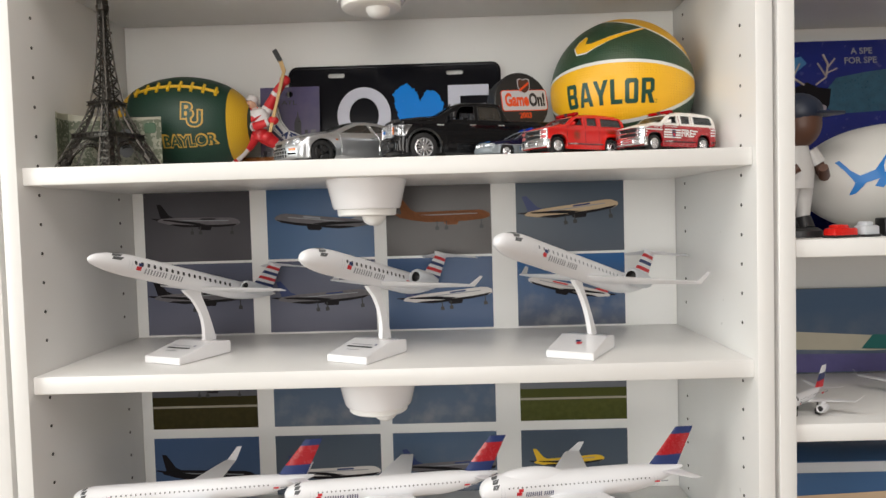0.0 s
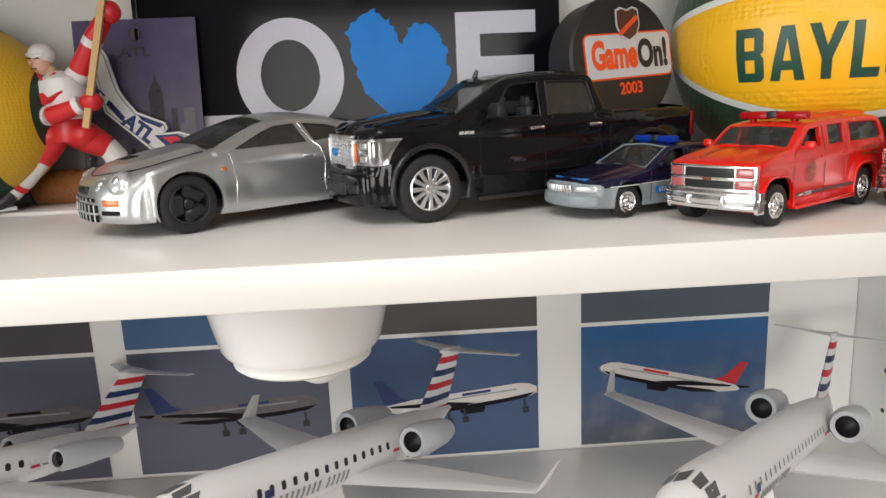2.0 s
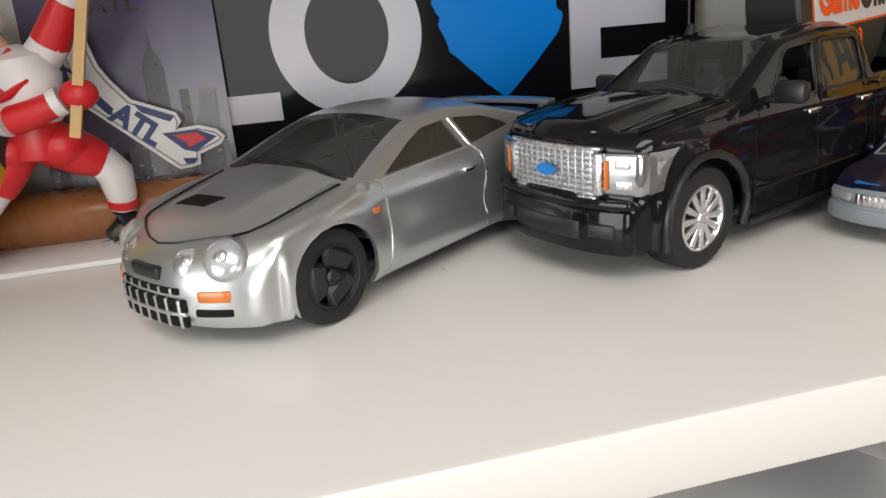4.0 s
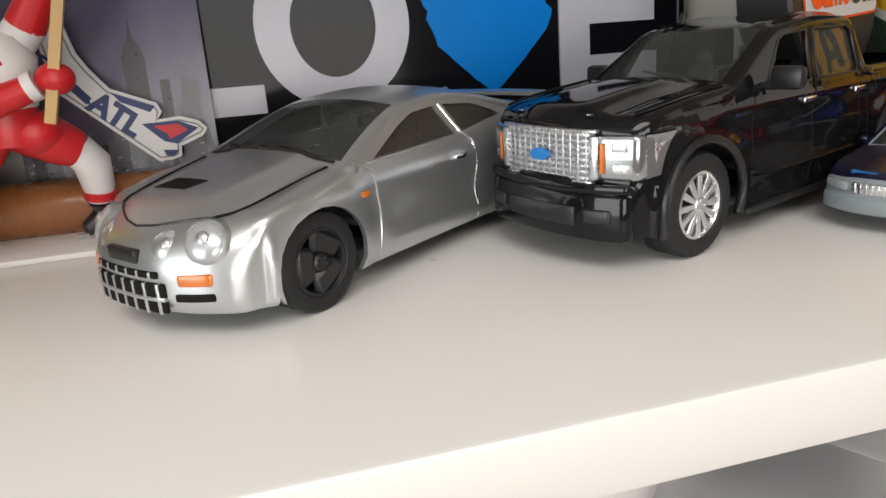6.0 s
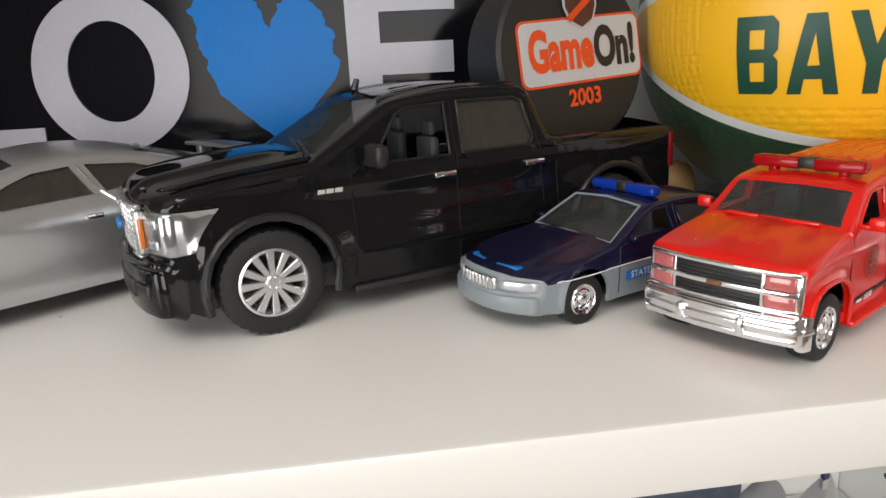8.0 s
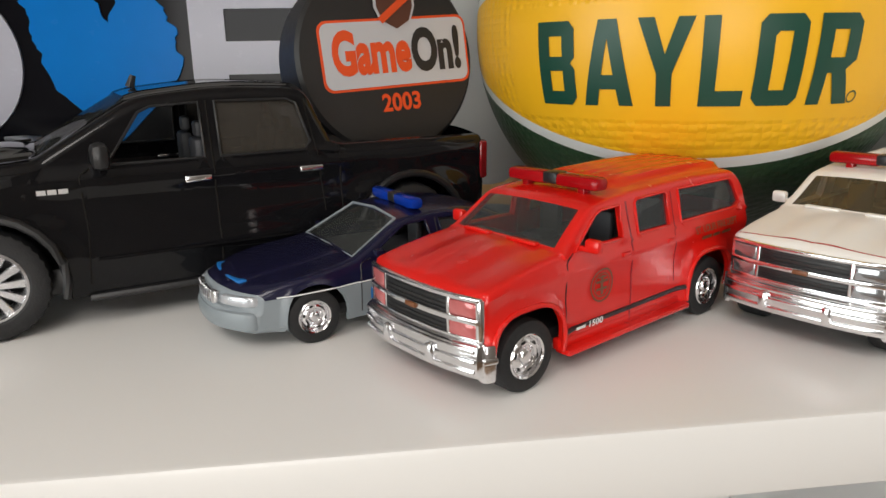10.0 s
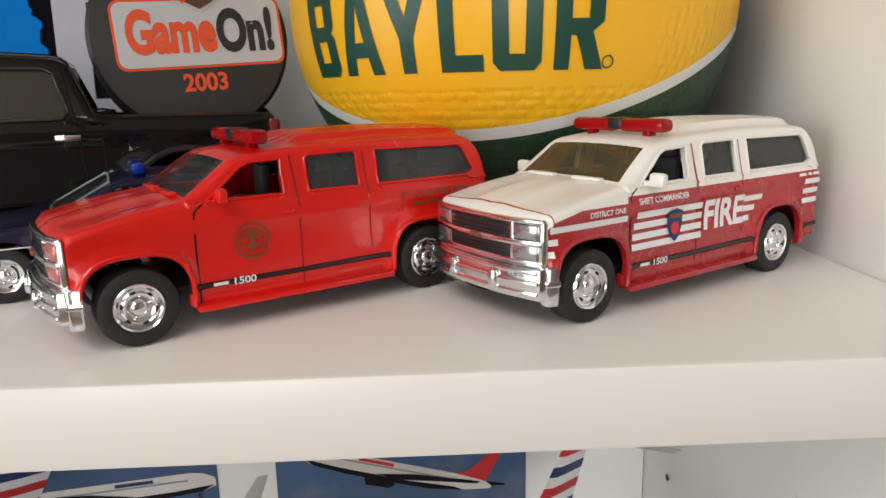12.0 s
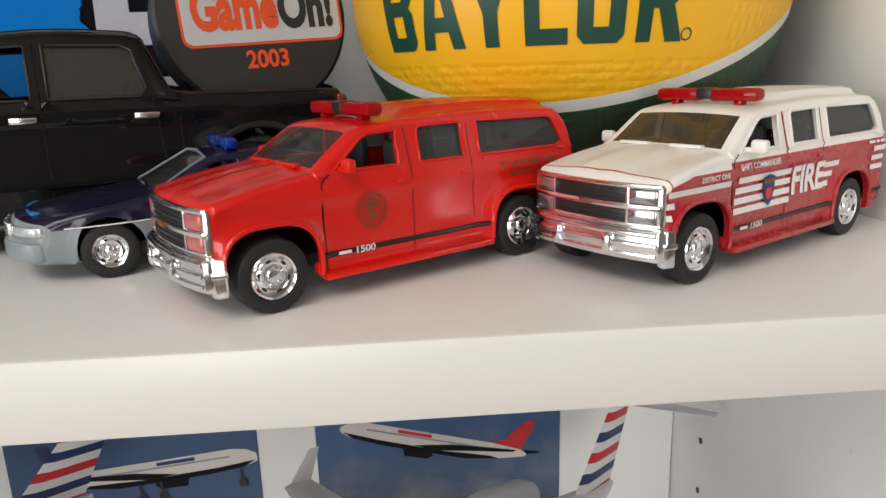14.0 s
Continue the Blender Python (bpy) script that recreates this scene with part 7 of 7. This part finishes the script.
        lay([(xa + th * 0.6, xa + th * 1.6, th * 0.95)], th * 0.6, -0.0035, INKN if not spec.get("delta") else INKR, "emblem")
        lay([(x1 - 0.012, x1 - 0.006, 0.0)], 0.0018, 0.0, INKR, "flag_mark")
        lay([(x1 - 0.022, x1 - 0.0135, 0.0)], 0.0012, 0.0, INKG, "registration_bar")
        for dx in (spec["win_from"] * L - 0.008, spec["win_to"] * L + 0.006):
            lay([(-dx - 0.0035, -dx - 0.0032, 0.0)], r * 0.7, 0.0, PLANEG, "door_line")
            lay([(-dx + 0.0002, -dx + 0.0005, 0.0)], r * 0.7, 0.0, PLANEG, "door_line")
    return t


COCKPIT = surf("grey_cockpit_print", (0.10, 0.105, 0.11), 0.3)
FLAG = [INKR, PLANEW, INKN, PLANEW, INKR, PLANEW, INKN, PLANEW, INKR, PLANEW]
WIDGET = [INKN, INKN, REDD, REDD, REDD, INKN]
ERJ = dict(length=0.288, radius=0.0118, nose=0.056, tail=0.085, span=0.196, wing_at=0.50, chord=0.046, sweep=0.036, engine=(0.715, 0.0215, 0.004, 0.0078, 0.046), rear=True, fin=(0.040, 0.83, 0.040), livery=FLAG, ttail=True, stab=(0.074, 0.022), windows=18, win_from=0.17, win_to=0.66, win=(0.0034, 0.0044), dark=True, title=(0.215, 0.40, 0.0058), blunt=1.0)
CRJ2 = dict(length=0.262, radius=0.0138, blunt=0.86, nose=0.046, tail=0.080, span=0.208, wing_at=0.46, chord=0.056, sweep=0.042, winglet=0.013, engine=(0.66, 0.0235, 0.006, 0.0098, 0.042), rear=True, fin=(0.042, 0.82, 0.042), livery=FLAG, ttail=True, stab=(0.084, 0.026), windows=14, win_from=0.22, win_to=0.62, win=(0.0030, 0.0042), dark=True, title=(0.27, 0.48, 0.0062))
CRJ7 = dict(length=0.330, radius=0.0138, blunt=0.86, nose=0.046, tail=0.088, span=0.232, wing_at=0.47, chord=0.060, sweep=0.050, winglet=0.014, engine=(0.72, 0.0240, 0.006, 0.0105, 0.046), rear=True, fin=(0.046, 0.85, 0.046), livery=FLAG, ttail=True, stab=(0.088, 0.028), windows=20, win_from=0.17, win_to=0.68, win=(0.0026, 0.0038), dark=False, title=(0.23, 0.40, 0.0060))


def fly(nx, ny, nz, yaw, pitch):
    """Nose at the place given, tail pointing along yaw (degrees) and down by pitch."""
    return Matrix.Translation((nx, ny, nz)) @ Matrix.Rotation(radians(yaw + 180), 4, "Z") @ Matrix.Rotation(radians(-pitch), 4, "Y")


def display_stand(fx, fy, yaw, top, w=0.054, d=0.084, shelf_z=LOW, marks=True):
    """A white plastic stand: wedge foot with a label, and a curved arm up to the aircraft's belly at top."""
    t = thing("display_stand", pose(fx, fy, shelf_z, 0, 0, yaw - 90), "white plastic display stand under a model airliner", "stand", "display stands")
    foot = bmesh.new()
    prof = [(0.0, 0.0005), (0.0, 0.0085), (0.050, 0.0185), (0.056, 0.0190), (d, 0.0150), (d, 0.0005)]
    vs = [[foot.verts.new((x, y, z)) for y, z in prof] for x in (-w / 2, w / 2)]
    for i in range(len(prof)):
        j = (i + 1) % len(prof)
        foot.faces.new((vs[0][i], vs[0][j], vs[1][j], vs[1][i]))
    foot.faces.new(vs[0])
    foot.faces.new(vs[1][::-1])
    bmesh.ops.recalc_face_normals(foot, faces=foot.faces[:])
    bmesh.ops.bevel(foot, geom=foot.edges[:], offset=0.0008, segments=2, affect="EDGES")
    part("foot", foot, PLASTW, t)
    inv = (pose(fx, fy, shelf_z, 0, 0, yaw - 90)).inverted()
    b = inv @ Vector(top)
    a = Vector((0.004, 0.072, 0.0165))
    n = 12
    arm = bmesh.new()
    rows = []
    for k in range(n + 1):
        s = k / n
        c = a.lerp(b, s)
        bow = math.sin(s * math.pi) * 0.0085
        c = c + Vector((0, -bow * 0.2 + 0.010 * math.sin(s * math.pi * 0.9), 0))
        wd = 0.0098 - 0.0040 * math.sin(s * math.pi) + (0.002 if s > 0.9 else 0)
        th = 0.0026
        rows.append([arm.verts.new((c.x + dx, c.y + dy, c.z)) for dx, dy in ((-th, -wd), (th, -wd), (th, wd), (-th, wd))])
    for p, q in zip(rows, rows[1:]):
        for i in range(4):
            arm.faces.new((p[i], p[(i + 1) % 4], q[(i + 1) % 4], q[i]))
    arm.faces.new(rows[0])
    arm.faces.new(rows[-1][::-1])
    bmesh.ops.recalc_face_normals(arm, faces=arm.faces[:])
    part("arm", arm, PLASTW, t)
    slope = math.atan2(0.010, 0.050)
    M = Matrix.Translation((0, 0.026, 0.0142)) @ Matrix.Rotation(slope, 4, "X")
    if marks:
        part("label_bar", bars([(-0.016, 0.012, 0.008), (-0.012, 0.004, -0.008)], 0.0016, M), INKG, t)
        part("label_bar", bars([(-0.018, 0.016, 0.001)], 0.0034, M), INKB, t)
        part("label_mark", bars([(0.015, 0.018, 0.009)], 0.003, M), INKN, t)
    else:
        part("label_mark", bars([(0.000, 0.006, 0.000)], 0.007, M), INKR, t, "red and blue tail mark")
        part("label_mark", bars([(-0.003, 0.003, 0.0065)], 0.005, M), INKN, t)


P1 = fly(0.084, -0.034, 1.306, 64.0, 15.0)
P2 = fly(0.296, -0.019, 1.301, 57.8, 14.0)
P3 = fly(0.494, -0.054, 1.313, 49.0, 14.5)
airliner("regional_jet", P1, ERJ, "slim white regional jet model with striped tail", None, "regional jet models")
airliner("regional_jet", P2, CRJ2, "short white regional jet model with winglets and striped tail", None, "regional jet models")
airliner("regional_jet", P3, CRJ7, "long white regional jet model with winglets and striped tail", None, "regional jet models")
for M, spec, fx, fy, yaw, at, mk in ((P1, ERJ, 0.117, 0.0535, 66, 0.47, True), (P2, CRJ2, 0.331, 0.0330, 62, 0.45, True), (P3, CRJ7, 0.576, 0.0250, 62, 0.46, False)):
    belly = M @ Vector((-at * spec["length"], 0, -spec["radius"] * 0.97))
    display_stand(fx, fy, yaw, belly, marks=mk)

B757 = dict(length=0.262, radius=0.0118, nose=0.026, tail=0.075, span=0.200, wing_at=0.36, chord=0.050, sweep=0.055, winglet=0.016, engine=(0.36, 0.036, -0.0150, 0.0085, 0.032), fin=(0.044, 0.83, 0.034), livery=WIDGET, stab=(0.080, 0.026), windows=34, win_from=0.16, win_to=0.80, win=(0.0013, 0.0019), dark=True, title=(0.17, 0.30, 0.0046), delta=True)
B777 = dict(length=0.240, radius=0.0125, nose=0.028, tail=0.070, span=0.215, wing_at=0.34, chord=0.056, sweep=0.060, engine=(0.33, 0.040, -0.0170, 0.0105, 0.034), fin=(0.043, 0.82, 0.033), livery=WIDGET, stab=(0.080, 0.026), windows=34, win_from=0.15, win_to=0.80, win=(0.0013, 0.0017), dark=True, title=(0.18, 0.33, 0.0048), delta=True)
B747 = dict(length=0.235, radius=0.0150, nose=0.030, tail=0.070, span=0.215, wing_at=0.30, chord=0.064, sweep=0.066, winglet=0.010, engine=(0.34, 0.040, -0.0170, 0.0085, 0.030), fin=(0.046, 0.81, 0.037), livery=WIDGET, stab=(0.080, 0.030), windows=34, win_from=0.12, win_to=0.80, win=(0.0013, 0.0017), dark=True, title=(0.20, 0.33, 0.0052), delta=True)
for nx, ny, nz, yaw, spec, lab in ((0.026, 0.020, 1.037, 12, B757, "white twin-engined airliner model with red and blue fin"), (0.262, 0.012, 1.040, 12, B777, "wide white airliner model with red and blue fin"), (0.474, 0.000, 1.045, 12, B747, "white jumbo airliner model with a red and blue fin")):
    M = fly(nx, ny, nz, yaw, 1.5)
    a = airliner("airliner", M, spec, lab, None, "airliner models")
    if spec is B747:
        hump = ball((-0.058, 0, 0.0085), (0.040, 0.0112, 0.0120), None, 24, 14)
        part("upper_deck", hump, PLANEW, a)
    belly = M @ Vector((-0.46 * spec["length"], 0, -spec["radius"] * 0.97))
    display_stand(belly.x - 0.045, belly.y - 0.012, 12, belly, shelf_z=0.945, marks=True)


# ---- things in the next bookcase ----
def neighbour_things():
    # souvenir board with blue print
    t = thing("printed_board", pose(1.010, 0.205, 1.302, -8, 0, 0), "dark blue souvenir board with a stag print leaning back", "sign")
    blue = surf("royal_blue_print", (0.012, 0.022, 0.19), 0.25, vary=0.2, scale=20)
    def up_right(poly):
        return [(x + 0.028, z + 0.045) for x, z in poly]

    part("board_sheet", plate(round_rect(-0.152, 0.152, 0.001, 0.262, 0.004), 0.0, 0.003), blue, t)
    lake = [(-0.150, 0.170), (-0.135, 0.190), (-0.105, 0.196), (-0.098, 0.186), (-0.112, 0.175), (-0.120, 0.160), (-0.130, 0.150), (-0.150, 0.150)]
    part("lake_print", plate(up_right(lake), -0.0006, -0.0006), surf("lake_blue_print", (0.05, 0.20, 0.42), 0.3), t)
    part("marsh_print", plate(up_right([(-0.090, 0.130), (-0.060, 0.165), (-0.020, 0.172), (0.05, 0.180), (0.05, 0.120), (-0.06, 0.115)]), -0.0006, -0.0006), surf("marsh_print_blue", (0.03, 0.10, 0.16), 0.3, vary=0.5, scale=80), t)
    part("stag_print", plate(up_right([(-0.128, 0.120), (-0.118, 0.152), (-0.100, 0.160), (-0.085, 0.152), (-0.068, 0.150), (-0.072, 0.128), (-0.082, 0.112), (-0.10, 0.105)]), -0.0009, -0.0009), DARKF, t)
    part("stag_muzzle", plate(up_right([(-0.095, 0.122), (-0.085, 0.130), (-0.076, 0.126), (-0.078, 0.114), (-0.088, 0.110)]), -0.0012, -0.0012), surf("muzzle_print", (0.42, 0.36, 0.40), 0.4), t)
    ant = bmesh.new()
    for s in (-1, 1):
        c = -0.068
        line = [(c + s * 0.008, 0.156), (c + s * 0.022, 0.166), (c + s * 0.026, 0.184), (c + s * 0.020, 0.198)]
        for p, q in zip(line, line[1:]):
            beam((p[0], -0.001, p[1]), (q[0], -0.001, q[1]), 0.0022, ant)
        for p, q in (((c + s * 0.022, 0.168), (c + s * 0.012, 0.186)), ((c + s * 0.026, 0.180), (c + s * 0.036, 0.192)), ((c + s * 0.024, 0.172), (c + s * 0.038, 0.178))):
            beam((p[0], -0.001, p[1]), (q[0], -0.001, q[1]), 0.0018, ant)
    ant.transform(Matrix.Translation((0, 0, 0.045)))
    part("antlers", ant, surf("antler_print", (0.45, 0.38, 0.34), 0.5), t)
    for s, z in (("A SPECIAL", 0.196), ("FOR SPECIAL", 0.183)):
        b = text_mesh(s[:5] if z > 0.19 else s[:7], 0.0085, 0.02, 1.0, align="LEFT")
        b.transform(Matrix.Translation((-0.010 if z > 0.19 else -0.020, -0.0012, z + 0.050)) @ Matrix.Rotation(radians(90), 4, "X"))
        part("lettering", b, INKG, t)
    # white ball with a blue cat shape
    t = thing("white_football", pose(0.985, 0.115, 1.302 + 0.0655, 0, 0, 0), "white leather souvenir football with a blue animal shape", "ball")
    part("shell", ball((0, 0, 0), (0.118, 0.066, 0.0655), None, 48, 32), surf("white_leather", (0.62, 0.61, 0.58), 0.45, vary=0.05, scale=40, bump=0.2, bump_scale=700), t)
    cat = [(-0.050, 0.018), (-0.046, 0.020), (-0.038, 0.008), (-0.030, 0.002), (-0.016, 0.008), (-0.004, 0.024), (0.010, 0.032), (0.024, 0.028), (0.034, 0.020), (0.034, 0.006), (0.022, 0.002), (0.012, 0.004), (-0.002, -0.004), (-0.008, -0.012), (-0.016, -0.010), (-0.012, -0.002), (-0.024, -0.006), (-0.032, -0.018), (-0.038, -0.020), (-0.034, -0.006), (-0.042, 0.006)]
    b = flat(cat)
    chop(b, 0.006, 0)
    for v in b.verts:
        x, z = v.co.x - 0.043, v.co.y
        yy = -0.0668 * math.sqrt(max(0.05, 1 - (x / 0.118) ** 2 - (z / 0.0655) ** 2))
        v.co = Vector((x, yy, z))
    part("animal_shape", b, INKBL, t, "bright blue plain leaping shape")
    # bobblehead: one mesh
    out = bmesh.new()

    def add(bm, mi):
        for f in bm.faces:
            f.material_index = mi
        me = bpy.data.meshes.new("tmp")
        bm.to_mesh(me)
        bm.free()
        out.from_mesh(me)
        bpy.data.meshes.remove(me)
    add(lathe([(0, 0), (0.022, 0), (0.022, 0.006), (0.018, 0.009), (0, 0.009)], 24), 3)
    for s in (-1, 1):
        add(tube([(s * 0.009, 0, 0.008), (s * 0.009, 0, 0.020), (s * 0.008, 0, 0.048)], [0.007, 0.006, 0.010], 12), 0 if s > 0 else 0)
        add(tube([(s * 0.009, -0.003, 0.008), (s * 0.009, 0, 0.018)], [0.008, 0.0065], 12), 3)
        add(tube([(s * 0.016, 0, 0.078), (s * 0.022, -0.004, 0.066)], [0.008, 0.0075], 12), 0)
        add(tube([(s * 0.022, -0.004, 0.066), (s * 0.024, -0.010, 0.055), (s * 0.014, -0.018, 0.062)], [0.006, 0.005, 0.004], 12), 1)
    add(tube([(0, 0, 0.044), (0, 0, 0.060), (0, 0, 0.082)], [0.015, 0.016, 0.011], 16), 0)
    add(ball((0.002, -0.002, 0.102), (0.019, 0.020, 0.022), None, 20, 14), 1)
    add(ball((0.002, 0.0, 0.112), (0.0215, 0.0225, 0.018), None, 20, 12), 2)
    add(box((0.016, -0.016, 0.110), (0.030, 0.022, 0.003), 0.0012, m=Matrix.Rotation(radians(0), 4, "Z")), 2)
    ob = finish("bobblehead_doll", out, [surf("doll_white", (0.6, 0.59, 0.58), 0.4), surf("doll_brown", (0.10, 0.045, 0.028), 0.45), surf("doll_navy", (0.014, 0.022, 0.045), 0.4), INKB])
    ob.matrix_world = pose(0.839, 0.062, 1.302, 0, 0, 20) @ Matrix.Scale(1.24, 4)
    tagged(ob, "painted bobblehead doll in white kit and dark cap", "doll")
    # small keepsakes at the front edge
    for x, y, sx, sy, sz, mt, nm, lab in ((0.868, 0.022, 0.034, 0.016, 0.012, REDP, "toy_car", "small red toy car body on the shelf"), (0.900, 0.030, 0.022, 0.016, 0.014, PLANEG, "key_fob", "pale grey plastic key fob on the shelf"), (0.935, 0.028, 0.024, 0.018, 0.012, WHITEF, "key_fob", "off-white plastic key fob on the shelf")):
        k = thing(nm, pose(x, y, 1.302, 0, 0, 20), lab, "keepsake")
        part("body", joined(box((0, 0, sz * 0.45), (sx, sy, sz * 0.9), 0.003), box((-sx * 0.08, 0, sz * 0.95), (sx * 0.5, sy * 0.8, sz * 0.5), 0.0025)), mt, k)
        part("base", box((0, 0, 0.0015), (sx * 1.05, sy * 1.1, 0.003), 0.001), BLACKP, k)
        part("ring", tube([(sx * 0.6 + 0.006 * math.cos(a * math.pi / 8), 0.006 * math.sin(a * math.pi / 8), 0.0012) for a in range(17)], 0.0008, 6), SATIN, k)
    t = thing("label_block", pose(1.000, 0.040, 1.302), "black plastic base block with pale print", "base")
    part("block", box((0, 0, 0.010), (0.16, 0.020, 0.020), 0.002), BLACKP, t)
    part("print_bar", bars([(-0.052, -0.024, 0.003), (-0.020, 0.006, 0.003), (-0.030, -0.012, -0.004)], 0.0022, Matrix.Translation((0, -0.0103, 0.011)) @ Matrix.Rotation(radians(90), 4, "X")), INKG, t)
    # lower shelf: print box and two small jets
    t = thing("aircraft_box", pose(1.02, 0.238, 1.107, -2), "blue and violet printed aircraft model box", "box")
    part("carton", box((0, 0, 0.058), (0.36, 0.02, 0.116), 0.001), CLOUD2, t)
    part("printed_fuselage", plate([(-0.17, 0.050), (-0.10, 0.058), (0.02, 0.050), (0.12, 0.046), (0.12, 0.032), (0.0, 0.030), (-0.17, 0.036)], -0.0106, -0.0106), surf("cream_print", (0.50, 0.46, 0.36), 0.4), t)
    part("printed_tail", plate([(-0.012, 0.033), (0.004, 0.052), (0.06, 0.050), (0.06, 0.030)], -0.0109, -0.0109), surf("teal_print", (0.01, 0.13, 0.12), 0.4), t)
    part("printed_sea", plate([(-0.17, 0.002), (0.17, 0.002), (0.17, 0.024), (-0.17, 0.028)], -0.0107, -0.0107), surf("violet_print", (0.10, 0.09, 0.24), 0.4, vary=0.3, scale=40), t)
    SMALL = dict(length=0.130, radius=0.0065, nose=0.014, tail=0.040, span=0.110, wing_at=0.38, chord=0.026, sweep=0.026, winglet=0.006, engine=(0.36, 0.020, -0.0085, 0.0046, 0.016), fin=(0.024, 0.80, 0.022), livery=[INKR, INKN, PLANEW], stab=(0.044, 0.014), windows=16, win_from=0.18, win_to=0.75, win=(0.0008, 0.0011), dark=True, title=(0.2, 0.36, 0.0026))
    for M, sp in ((fly(0.965, 0.045, 1.1255, 62, 0), SMALL), (fly(0.812, 0.020, 1.1255, 40, 0), dict(SMALL, length=0.075, span=0.090))):
        a = airliner("small_jet", M, sp, "small white die-cast jet standing on its wheels", None, "small jets")
        Lh = sp["length"]
        for x, y in ((-0.14 * Lh, 0), (-0.52 * Lh, 0.012), (-0.52 * Lh, -0.012)):
            part("landing_gear", joined(tube([(x, y, -0.004), (x, y, -0.0150)], 0.0009, 8), lathe([(0, -0.002), (0.0034, -0.002), (0.0034, 0.002), (0, 0.002)], 14, Matrix.Translation((x, y, -0.0150)) @ Matrix.Rotation(radians(90), 4, "X"))), INKB, a)
    t = thing("aircraft_box", pose(1.00, 0.120, 0.900), "blue airliner model box with a pale edge", "box")
    part("carton", box((0, 0, 0.070), (0.34, 0.09, 0.140), 0.001), BLUE, t)
    part("edge_strip", box((0, -0.0458, 0.133), (0.338, 0.001, 0.012), 0.0002), PLANEG, t)
    part("printed_fuselage", plate([(-0.155, 0.100), (-0.05, 0.104), (0.10, 0.092), (0.10, 0.082), (-0.05, 0.090), (-0.155, 0.092)], -0.0462, -0.0462), BEIGEM, t)


neighbour_things()
